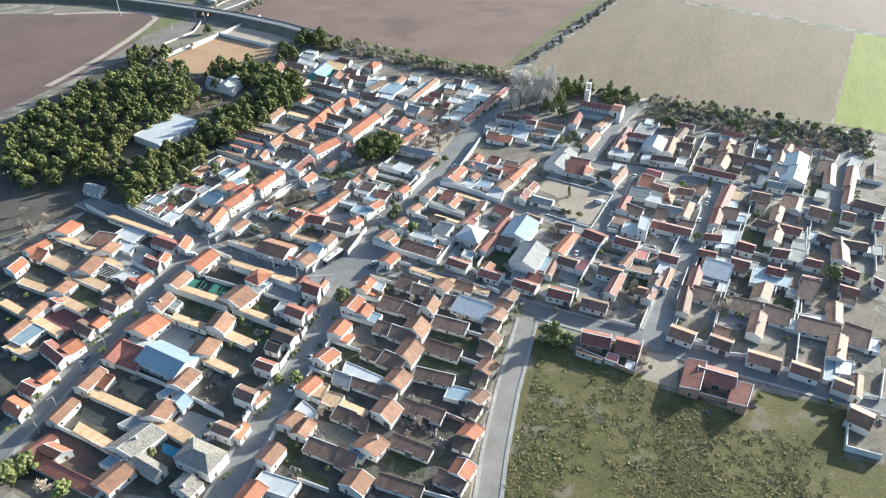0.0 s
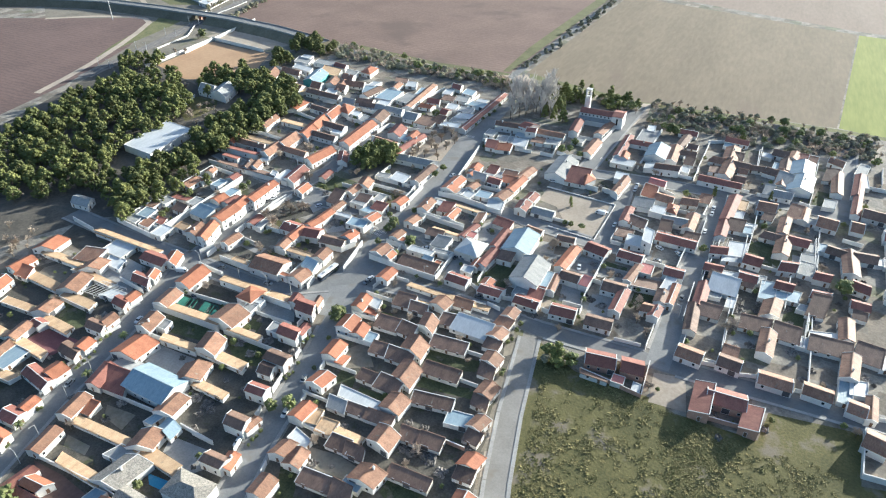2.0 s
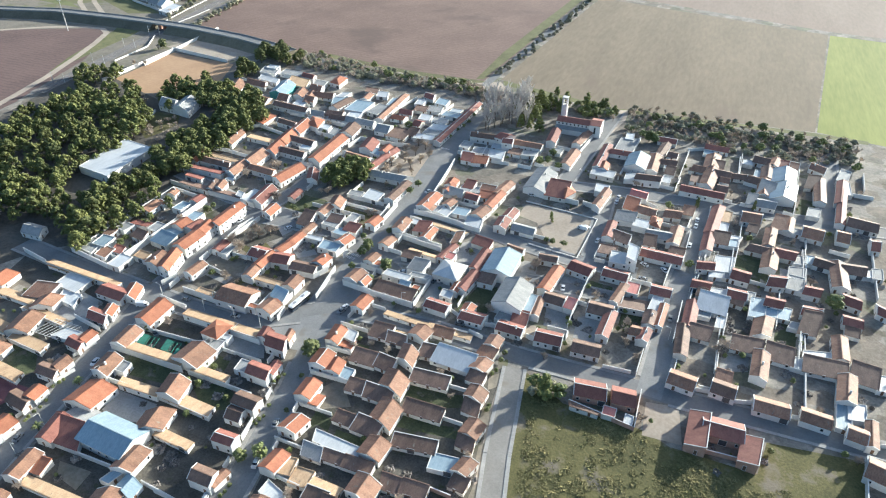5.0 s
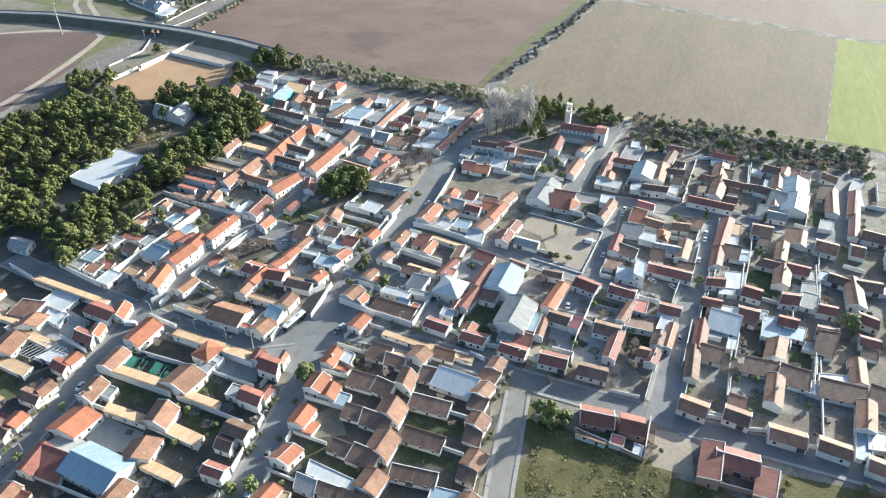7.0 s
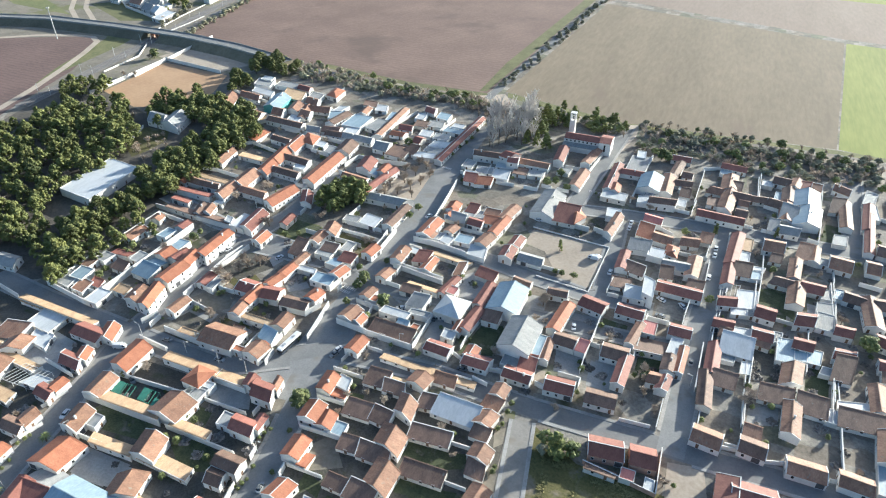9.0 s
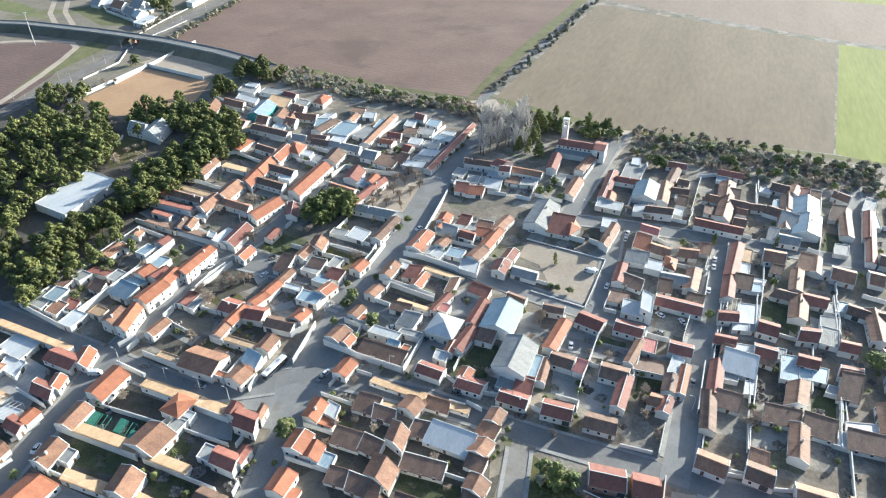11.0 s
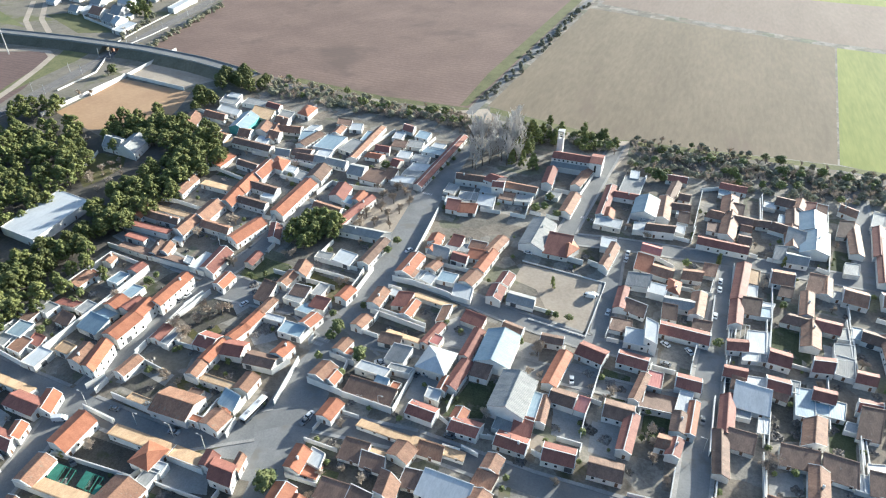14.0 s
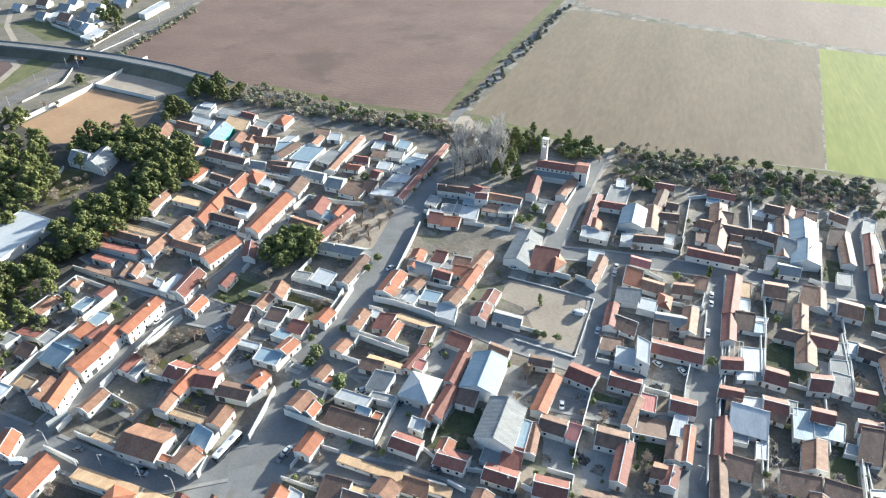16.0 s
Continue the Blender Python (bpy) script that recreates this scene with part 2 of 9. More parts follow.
        m += [k] * 5
    return mesh_of(name, v, f, [plaster, pane], m)


WINDOW = window_mesh("window", 1.05, 1.25, glass_dark)
DOOR = window_mesh("door", 1.15, 2.15, wood_brown)
GARAGE = window_mesh("garage_door", 2.6, 2.5, metal_dark)
CHIMNEY = boxes("chimney", [(-0.3, -0.3, 0, 0.3, 0.3, 1.2), (-0.38, -0.38, 1.2, 0.38, 0.38, 1.32), (-0.2, -0.2, 1.32, 0.2, 0.2, 1.5)], plaster)
FOOTPRINTS = []
PITCH = 0.39
rng = random.Random(7)


def dress(thing, wall, h, P, w, d, openings, faces):
    """Windows and doors along the four walls."""
    sides = [((0, 0), (w, 0)), ((w, 0), (w, d)), ((w, d), (0, d)), ((0, d), (0, 0))]
    for k, (a, b) in enumerate(sides):
        p, q = P(*a, 0), P(*b, 0)
        run = (q - p).length
        n = int(run / openings)
        if n < 1 or (k not in faces):
            continue
        ang = math.atan2(q.y - p.y, q.x - p.x)
        entry = rng.randrange(n)
        for i in range(n):
            c = p.lerp(q, (i + 0.5 + rng.uniform(-0.12, 0.12)) / n)
            for storey, z in enumerate((0.95, 3.65) if h > 5 else (0.95,)):
                if rng.random() < 0.25:
                    continue
                is_door = storey == 0 and i == entry
                data = (GARAGE if rng.random() < 0.25 and run > 7 else DOOR) if is_door else WINDOW
                m = Matrix.Translation((c.x, c.y, 0.02 if is_door else z)) @ Matrix.Rotation(ang, 4, "Z")
                part(data.name.split(".")[0], data, wall, "", m)


LABELS = {
    "tile_old": "weathered brown-red clay tile roof", "tile_orange": "bright orange clay tile roof", "tile_dark": "weathered clay tile roof, shaded-slope darkness in its colour",
    "tile_red": "dark red clay tile roof", "tile_sunlit_tan": "tiled roof with sunlit pale tan in its colour", "sheet_grey": "grey fibre-cement roof", "sheet_white": "white metal sheet roof",
    "sheet_blue": "blue-grey metal sheet roof", "sheet_pink": "pinkish red sheet roof", "tile_stone": "speckled grey stone tile roof"}
COVER_KEY = {tile_old: "tile_old", tile_orange: "tile_orange", tile_dark: "tile_dark", tile_red: "tile_red", tile_sunlit_tan: "tile_sunlit_tan",
        sheet_grey: "sheet_grey", sheet_white: "sheet_white", sheet_blue: "sheet_blue", sheet_pink: "sheet_pink", tile_stone: "tile_stone"}


def building(name, label, category, group, x, y, w, d, rot, skew, h, roof, cover, openings, wall_mat=None, chimney=False):
    """Walls on a footprint w by d from the corner (x, y), with a gable (ridge along the first or second side), lean-to, hip or flat roof."""
    if roof == "gv":
        a = radians(rot)
        x, y, rot, skew, w, d, roof = x + w * math.cos(a), y + w * math.sin(a), rot + 90 + skew, -skew, d, w, "gu"
    h += rng.uniform(-0.14, 0.14)
    thing = new(name)
    thing.matrix_basis = pose(x, y, 0, 0, 0, rot)
    tagged(thing, label, category, group)
    a, b = radians(rot), radians(rot + 90 + skew)
    u, v = Vector((math.cos(a), math.sin(a))) * w, Vector((math.cos(b), math.sin(b))) * d
    at = Vector((x, y))
    FOOTPRINTS.append([tuple(at), tuple(at + u), tuple(at + u + v), tuple(at + v)])
    s, c = math.sin(radians(skew)), math.cos(radians(skew))
    def P(u, v, z):
        return Vector((u - v * s, v * c, z))
    wm = wall_mat or plaster
    rise = {"gu": PITCH * d / 2, "su": -0.24 * d, "sl": 0.2 * d, "f": 0.0, "hip": PITCH * min(w, d) / 2}[roof]
    back_h = h + rise if roof in ("sl",) else h
    front_h = h
    if roof == "su":
        front_h, back_h = h, max(h + rise, 1.2)
    base = [P(0, 0, -0.3), P(w, 0, -0.3), P(w, d, -0.3), P(0, d, -0.3)]
    if roof == "gu":
        v = base + [P(0, 0, h), P(w, 0, h), P(w, d, h), P(0, d, h), P(0, d / 2, h + rise), P(w, d / 2, h + rise)]
        f = [(0, 1, 5, 4), (1, 2, 6, 9, 5), (2, 3, 7, 6), (3, 0, 4, 8, 7), (4, 5, 9, 8), (8, 9, 6, 7)]
    else:
        v = base + [P(0, 0, front_h), P(w, 0, front_h), P(w, d, back_h), P(0, d, back_h)]
        f = [(0, 1, 5, 4), (1, 2, 6, 5), (2, 3, 7, 6), (3, 0, 4, 7), (4, 5, 6, 7)]
    wall = part("wall", mesh_of("wall", v, f, [wm]), thing)
    o, g, t = 0.3, 0.05, 0.16
    edge = verge_white if rng.random() < (0.2 if name == "outbuilding" else 0.4) else cover
    if roof == "gu":
        drop = PITCH * o
        z0, zr = h - drop + t, h + rise + t
        part("roof_slope", slab("roof_slope", P(-g, -o, z0), P(w + g, -o, z0), P(w + g, d / 2, zr), P(-g, d / 2, zr), t, cover), thing)
        part("roof_slope", slab("roof_slope", P(-g, d / 2, zr), P(w + g, d / 2, zr), P(w + g, d + o, z0), P(-g, d + o, z0), t, cover), thing)
        rm = slab("ridge", P(-g, d / 2 - 0.16, zr + 0.06), P(w + g, d / 2 - 0.16, zr + 0.06), P(w + g, d / 2 + 0.16, zr + 0.06), P(-g, d / 2 + 0.16, zr + 0.06), 0.1, cover if cover in (tile_old, tile_dark) else edge)
        part("ridge", rm, thing)
        for e0, e1 in ((-0.12, 0.12), (w - 0.12, w + 0.12)):
            zl, zh = z0 + 0.09, zr + 0.09
            top = [P(e0, -o, zl), P(e1, -o, zl), P(e1, d / 2, zh), P(e0, d / 2, zh), P(e1, d + o, zl), P(e0, d + o, zl)]
            vv = top + [q - Vector((0, 0, 0.26)) for q in top]
            ff = [(0, 1, 2, 3), (3, 2, 4, 5), (6, 7, 1, 0), (7, 8, 2, 1), (8, 10, 4, 2), (10, 11, 5, 4), (11, 9, 3, 5), (9, 6, 0, 3)]
            part("verge", mesh_of("verge", vv, ff, [edge]), thing)
    elif roof == "hip":
        m = min(w, d) / 2
        z0, zr = h - PITCH * o + t, h + rise + t
        A, B, C, D = P(-o, -o, z0), P(w + o, -o, z0), P(w + o, d + o, z0), P(-o, d + o, z0)
        R1, R2 = (P(m, d / 2, zr), P(w - m, d / 2, zr)) if w >= d else (P(w / 2, m, zr), P(w / 2, d - m, zr))
        quads = [(A, B, R2, R1), (C, D, R1, R2), (B, C, R2), (D, A, R1)] if w >= d else [(B, C, R2, R1), (D, A, R1, R2), (A, B, R1), (C, D, R2)]
        for q in quads:
            n = len(q)
            part("roof_slope", mesh_of("roof_slope", list(q) + [p - Vector((0, 0, t)) for p in q], [tuple(range(n)), tuple(range(2 * n - 1, n - 1, -1))] + [(i + n, (i + 1) % n + n, (i + 1) % n, i) for i in range(n)], [cover]), thing)
    elif roof == "f":
        part("roof", slab("roof", P(0.12, 0.12, h + 0.06), P(w - 0.12, 0.12, h + 0.06), P(w - 0.12, d - 0.12, h + 0.06), P(0.12, d - 0.12, h + 0.06), 0.06, cover), thing)
        ring = [(0, 0), (w, 0), (w, d), (0, d), (0.22, 0.22), (w - 0.22, 0.22), (w - 0.22, d - 0.22), (0.22, d - 0.22)]
        vv = [P(*q, h + 0.28) for q in ring] + [P(*q, h) for q in ring]
        ff = []
        for q in range(4):
            r = (q + 1) % 4
            ff += [(q, r, r + 4, q + 4), (q + 8, r + 8, r, q), (q + 4, r + 4, r + 12, q + 12)]
        part("parapet", mesh_of("parapet", vv, ff, [cover if cover in (tile_sunlit_tan, tile_dark, tile_red) else wm]), thing)
    else:
        k = (back_h - front_h) / d
        part("roof", slab("roof", P(-g, -o, front_h - k * o + t), P(w + g, -o, front_h - k * o + t), P(w + g, d + 0.1, back_h + k * 0.1 + t), P(-g, d + 0.1, back_h + k * 0.1 + t), t, cover), thing)
        for e0, e1 in ((-0.1, 0.15), (w - 0.15, w + 0.1)):
            part("verge", slab("verge", P(e0, -o, front_h - k * o + t + 0.08), P(e1, -o, front_h - k * o + t + 0.08), P(e1, d + 0.1, back_h + t + 0.08), P(e0, d + 0.1, back_h + t + 0.08), 0.24, edge), thing)
        hi = d if roof == "sl" else 0
        zt = max(front_h, back_h) + t + 0.1
        part("coping", slab("coping", P(-0.1, hi - 0.15, zt), P(w + 0.1, hi - 0.15, zt), P(w + 0.1, hi + 0.15, zt), P(-0.1, hi + 0.15, zt), 0.3, edge), thing)
    if chimney and w > 3 and d > 3:
        part("chimney", CHIMNEY, thing, "", Matrix.Translation(P(w * rng.uniform(0.2, 0.8), d * 0.4, h + (rise * 0.75 if roof == "gu" else 0))))
    if openings:
        dress(thing, wall, h, P, w, d, openings, (0, 1, 2, 3) if name == "house" and y < 300 else (0, 1) if y < 300 else (0,))
    return thing


def house(x, y, w, d, rot, skew, h, roof, cover, wall=None):
    storey = "two-storey" if h > 5 else "single-storey"
    return building("house", storey + (" brick-walled" if wall == brick_wall else " teal-painted" if wall else " whitewashed") + " house with a " + LABELS[COVER_KEY[cover]], "house", "village houses", x, y, w, d, rot, skew, h, roof, cover, 3.3, wall_mat=wall, chimney=rng.random() < 0.2)


def outbuilding(x, y, w, d, rot, skew, h, roof, cover):
    worn = rng.random() < 0.3
    return building("outbuilding", ("worn plastered" if worn else "whitewashed") + " outbuilding with a " + LABELS[COVER_KEY[cover]], "outbuilding", "yard outbuildings", x, y, w, d, rot, skew, h, roof, cover, 4.5, plaster_worn if worn else plaster)


net_green = material("green_netting", (0.03, 0.14, 0.10), (0.06, 0.22, 0.16), 0.6, 0.8, 0.2)


def pergola(x, y, w, d, rot, skew, h, roof, cover):
    """Posts and cross beams, with netting over a part of the green ones."""
    green = cover is net_green
    thing = tagged(new("pergola"), "open steel frame with green netting in a yard" if green else "open white beam pergola in a yard", "pergola", "pergolas")
    thing.matrix_basis = pose(x, y, 0, 0, 0, rot)
    s, c = math.sin(radians(skew)), math.cos(radians(skew))
    def P(u, v, z):
        return Vector((u - v * s, v * c, z))
    paint = net_green if green else verge_white
    for u in (0, w / 2, w):
        for q in (0, d):
            v, f = [], []
            limb(v, f, P(u, q, -0.1), P(u, q, h), 0.09, 0.09, 4)
            part("post", mesh_of("post", v, f, [paint]), thing)
    n = max(3, int(w / 1.6))
    for i in range(n + 1):
        v, f = [], []
        limb(v, f, P(w * i / n, -0.2, h + 0.08), P(w * i / n, d + 0.2, h + 0.08), 0.1, 0.1, 4)
        part("beam", mesh_of("beam", v, f, [paint]), thing)
    for q in (0, d):
        v, f = [], []
        limb(v, f, P(0, q, h), P(w, q, h), 0.1, 0.1, 4)
        part("rail", mesh_of("rail", v, f, [paint]), thing)
    if green:
        part("netting", slab("netting", P(0, 0, h + 0.24), P(w * 0.45, 0, h + 0.24), P(w * 0.45, d, h + 0.24), P(0, d, h + 0.24), 0.04, net_green), thing)
    return thing


def warehouse(x, y, w, d, rot, skew, h, roof, cover):
    return building("warehouse", "large plain warehouse with a " + LABELS[COVER_KEY[cover]], "warehouse", "warehouses", x, y, w, d, rot, skew, h, roof, cover, 7.0)


LEVEL = [0.0]


def patch(points, kind):
    """A flat sheet of ground, laid a little above what was laid before it."""
    LEVEL[0] += 0.0003
    z = 0.006 + LEVEL[0]
    n = len(points)
    area = sum(points[i][0] * points[(i + 1) % n][1] - points[(i + 1) % n][0] * points[i][1] for i in range(n))
    pts = points if area > 0 else points[::-1]
    ob = new("ground_" + kind, mesh_of(kind, [(px, py, z) for px, py in pts], [tuple(range(n))], [GROUND[kind]]))
    return tagged(ob, GROUND_LABEL[kind], "ground", kind="structure")


def strip(points, half, z, offset=0.0):
    pts = [Vector(p) for p in points]
    left, right = [], []
    for i, p in enumerate(pts):
        a, b = pts[max(i - 1, 0)], pts[min(i + 1, len(pts) - 1)]
        nrm = Vector((-(b - a).y, (b - a).x)).normalized()
        left.append(p + nrm * (offset + half)), right.append(p + nrm * (offset - half))
    return [(*q, z) for q in right] + [(*q, z) for q in left]


ROADS = []


def road(points, width, surface=None):
    ROADS.append((points, width))
    n = len(points)
    v = strip(points, width / 2, 0.045 + 0.001 * len(ROADS))
    ob = new("road", mesh_of("road", v, [(i, i + 1, n + i + 1, n + i) for i in range(n - 1)], [surface or asphalt]))
    tagged(ob, "dusty pale asphalt lane" if surface else "worn grey asphalt village street", "road", kind="structure")
    return ob


def track(points, width):
    n = len(points)
    v = strip(points, width / 2, 0.05)
    ob = new("dirt_track", mesh_of("dirt_track", v, [(i, i + 1, n + i + 1, n + i) for i in range(n - 1)], [GROUND["pale_yard"]]))
    return tagged(ob, "pale gravel farm track", "track", kind="structure")


def near_road(px, py, but, gap):
    for k, (points, width) in enumerate(ROADS):
        if k == but:
            continue
        for a, b in zip(points, points[1:]):
            a, b, p = Vector(a), Vector(b), Vector((px, py))
            s = max(0.0, min(1.0, (p - a).dot(b - a) / (b - a).length_squared))
            if (p - a.lerp(b, s)).length < width / 2 + gap:
                return True
    return False


def pavements():
    """Raised concrete pavements along the village streets, broken at the crossings."""
    for k, (points, width) in enumerate(ROADS):
        if not 6.4 < width < 9.5 or points[0][1] > 430 or points[0][0] < -330:
            continue
        for side in (-1, 1):
            v, f = [], []
            for a, b in zip(points, points[1:]):
                a, b = Vector(a), Vector(b)
                d = (b - a).normalized()
                nrm = Vector((-d.y, d.x)) * side
                count = max(1, int((b - a).length / 3.0))
                for i in range(count):
                    p, q = a.lerp(b, i / count), a.lerp(b, (i + 1) / count)
                    mid = (p + q) / 2 + nrm * (width / 2 + 0.6)
                    if near_road(mid.x, mid.y, k, 1.2):
                        continue
                    n = len(v)
                    c = [p + nrm * width / 2, q + nrm * width / 2, q + nrm * (width / 2 + 1.3), p + nrm * (width / 2 + 1.3)]
                    v += [(*e, 0.17) for e in c] + [(*e, -0.05) for e in c]
                    top = (n, n + 1, n + 2, n + 3) if side > 0 else (n + 3, n + 2, n + 1, n)
                    f += [top, (n, n + 4, n + 5, n + 1), (n + 2, n + 6, n + 7, n + 3), (n, n + 3, n + 7, n + 4), (n + 1, n + 5, n + 6, n + 2)]
            if v:
                tagged(new("pavement", mesh_of("pavement", v, f, [GROUND["concrete_yard"]])), "pale concrete pavement with a raised kerb", "pavement", kind="structure")


def crossing(points):
    """White bars painted across a street."""
    a, b = Vector(points[0]), Vector(points[1])
    d = (b - a).normalized()
    count = int((b - a).length / 1.0)
    thing = tagged(new("pedestrian_crossing"), "worn white zebra crossing bars on asphalt", "crossing", kind="structure")
    for i in range(count):
        c = a + d * (i + 0.25)
        n = Vector((-d.y, d.x)) * 0.95
        q = [c - n, c + d * 0.42 - n, c + d * 0.42 + n, c + n]
        part("bar", mesh_of("bar", [(*e, 0.105) for e in q], [(0, 1, 2, 3)], [verge_white]), thing)


def garden_wall(points, h, mat=None):
    """A plastered wall along a line, with a thin coping."""
    thing = tagged(new("garden_wall"), ("pinkish brick" if mat is brick_wall else "whitewashed") + " yard wall with a thin coping", "wall", "yard walls")
    base = Vector((*points[0], 0))
    thing.location = base
    pts = [(px - base.x, py - base.y) for px, py in points]
    n = len(pts)
    for nm, half, z0, z1, m in (("wall_run", 0.14, -0.3, h, mat or plaster), ("coping", 0.19, h, h + 0.09, verge_white)):
        lo, hi = strip(pts, half, z0), strip(pts, half, z1)
        k = 2 * n
        f = []
        for i in range(n - 1):
            f += [(k + i, k + i + 1, k + n + i + 1, k + n + i), (i, i + 1, k + i + 1, k + i), (n + i + 1, n + i, k + n + i, k + n + i + 1)]
        f += [(0, k, k + n, n), (n - 1, 2 * n - 1, k + 2 * n - 1, k + n - 1)]
        part(nm, mesh_of(nm, lo + hi, f, [m]), thing)
    return thing


# trees
leaf_pine = material("pine_needles", (0.06, 0.08, 0.024), (0.215, 0.22, 0.066), 0.6, 0.9, 0.6, fine=5.0, per_thing=0.25)
leaf_green = material("broad_leaves", (0.07, 0.095, 0.026), (0.21, 0.22, 0.075), 0.6, 0.8, 0.6, fine=5.0, per_thing=0.25)
leaf_shrub = material("dry_shrub_leaves", (0.15, 0.15, 0.09), (0.31, 0.29, 0.20), 0.6, 0.9, 0.6, fine=5.0, per_thing=0.25)
bark = material("bark", (0.09, 0.07, 0.05), (0.17, 0.14, 0.11), 1.0, 0.95, 0.4)
twig = material("bare_twigs", (0.30, 0.245, 0.19), (0.50, 0.42, 0.335), 0.6, 0.95, 0.2, per_thing=0.2)
twig_pale = material("pale_poplar_twigs", (0.48, 0.45, 0.42), (0.66, 0.63, 0.59), 0.6, 0.95, 0.2, per_thing=0.15)


def limb(v, f, a, b, ra, rb, sides=5):
    """A tapered stick from a to b."""
    ax = (b - a).normalized()
    s = ax.orthogonal().normalized()
    t = ax.cross(s)
    n = len(v)
    for p, r in ((a, ra), (b, rb)):
        v += [p + (s * math.cos(2 * math.pi * i / sides) + t * math.sin(2 * math.pi * i / sides)) * r for i in range(sides)]
    f += [(n + i, n + (i + 1) % sides, n + sides + (i + 1) % sides, n + sides + i) for i in range(sides)]


ICO = bmesh.new()
bmesh.ops.create_icosphere(ICO, subdivisions=1, radius=1.0)
ICO_V = [v.co.copy() for v in ICO.verts]
ICO_F = [tuple(v.index for v in q.verts) for q in ICO.faces]
ICO.free()


def clump(v, f, c, r, rnd, flat=0.75):
    n = len(v)
    v += [c + Vector((p.x, p.y, p.z * flat)) * r * rnd.uniform(0.72, 1.28) for p in ICO_V]
    f += [tuple(n + i for i in q) for q in ICO_F]


def leaves(v, f, c, r, count, size, rnd):
    for _ in range(count):
        d = Vector((rnd.gauss(0, 1), rnd.gauss(0, 1), rnd.gauss(0, 0.8))).normalized() * r * rnd.uniform(0.8, 1.15)
        n = len(v)
        for _k in range(3):
            v.append(c + d + Vector((rnd.uniform(-1, 1), rnd.uniform(-1, 1), rnd.uniform(-1, 1))) * size)
        f.append((n, n + 1, n + 2))


def leafy(kind, seed):
    """Trunk and crown meshes of a leafy tree of unit height."""
    rnd = random.Random(seed)
    v, f = [], []
    lean = Vector((rnd.uniform(-0.05, 0.05), rnd.uniform(-0.05, 0.05), 0))
    if kind == "pine":
        rad, low, high, num, cl, mat = 0.37, 0.24, 0.97, 58, 0.075, leaf_pine
    elif kind == "conifer":
        rad, low, high, num, cl, mat = 0.23, 0.12, 0.97, 44, 0.085, leaf_pine
    elif kind == "cypress":
        rad, low, high, num, cl, mat = 0.13, 0.08, 0.98, 34, 0.07, leaf_pine
    elif kind == "shrub":
        rad, low, high, num, cl, mat = 0.55, 0.10, 0.9, 30, 0.17, leaf_shrub
    else:
        rad, low, high, num, cl, mat = 0.46, 0.30, 0.97, 46, 0.12, leaf_green
    top = Vector((lean.x, lean.y, high - 0.15))
    limb(v, f, Vector((0, 0, -0.03)), top * 0.55, 0.03, 0.022)
    limb(v, f, top * 0.55, top, 0.022, 0.008)
    for i in range(6):
        a = rnd.uniform(0, 6.28)
        z = rnd.uniform(low * 0.8, high * 0.7)
        limb(v, f, Vector((lean.x * z, lean.y * z, z)), Vector((math.cos(a) * rad * 0.7, math.sin(a) * rad * 0.7, z + 0.15)), 0.014, 0.004, 4)
    trunk = mesh_of("trunk", v, f, [bark])
    v, f = [], []
    for i in range(num):
        h = rnd.random()
        if kind in ("conifer", "cypress"):
            reach = rad * (1 - h) ** 0.7 + 0.03
        else:
            reach = rad * math.sqrt(max(0.05, 1 - (2 * h - (0.55 if kind == "pine" else 0.85)) ** 2 / (1.6 if kind == "pine" else 1.0))) * rnd.uniform(0.75, 1.15)
        a = rnd.uniform(0, 6.28)
        q = reach * math.sqrt(rnd.uniform(0.25, 1.0))
        c = Vector((math.cos(a) * q, math.sin(a) * q, low + (high - low) * h))
        r = cl * rnd.uniform(0.7, 1.35)
        clump(v, f, c, r, rnd)
        leaves(v, f, c, r * 1.12, 34 if kind == "pine" else 20, r * (0.36 if kind == "pine" else 0.3), rnd)
    return trunk, mesh_of("crown", v, f, [mat])


def leafless(kind, seed):
    rnd = random.Random(seed)
    v, f, tv, tf = [], [], [], []
    tall = kind == "poplar"
    def grow(a, d, length, r, level):
        b = a + d * length
        if level < 1:
            limb(v, f, a, b, r, r * 0.65)
        else:
            limb(tv, tf, a, b, max(r, 0.0085), max(r * 0.6, 0.006), 3)
        if level == 3:
            if kind == "wide":
                for _ in range(5):
                    nd = (d + Vector((rnd.gauss(0, 0.8), rnd.gauss(0, 0.8), rnd.gauss(0.1, 0.5)))).normalized()
                    q, side = a.lerp(b, rnd.uniform(0.2, 1.0)), nd.orthogonal() * 0.006
                    n = len(tv)
                    tv.extend([q - side, q + side, q + nd * rnd.uniform(0.06, 0.12)])
                    tf.append((n, n + 1, n + 2))
            return
        for _ in range(7 if level == 0 else 5 if not tall else 4):
            s = rnd.uniform(0.3, 1.0)
            spread = (0.75 if not tall else 0.3)
            nd = (d + Vector((rnd.gauss(0, spread), rnd.gauss(0, spread), rnd.uniform(-0.05, 0.4)))).normalized()
            grow(a.lerp(b, s), nd, length * rnd.uniform(0.5, 0.75), r * 0.5, level + 1)
    if tall:
        grow(Vector((0, 0, -0.03)), Vector((0, 0, 1)), 0.62, 0.022, 0)
    else:
        grow(Vector((0, 0, -0.03)), Vector((0, 0, 1)), 0.36, 0.03, 0)
    return mesh_of("trunk", v, f, [bark]), mesh_of("crown", tv, tf, [twig_pale if tall else twig])


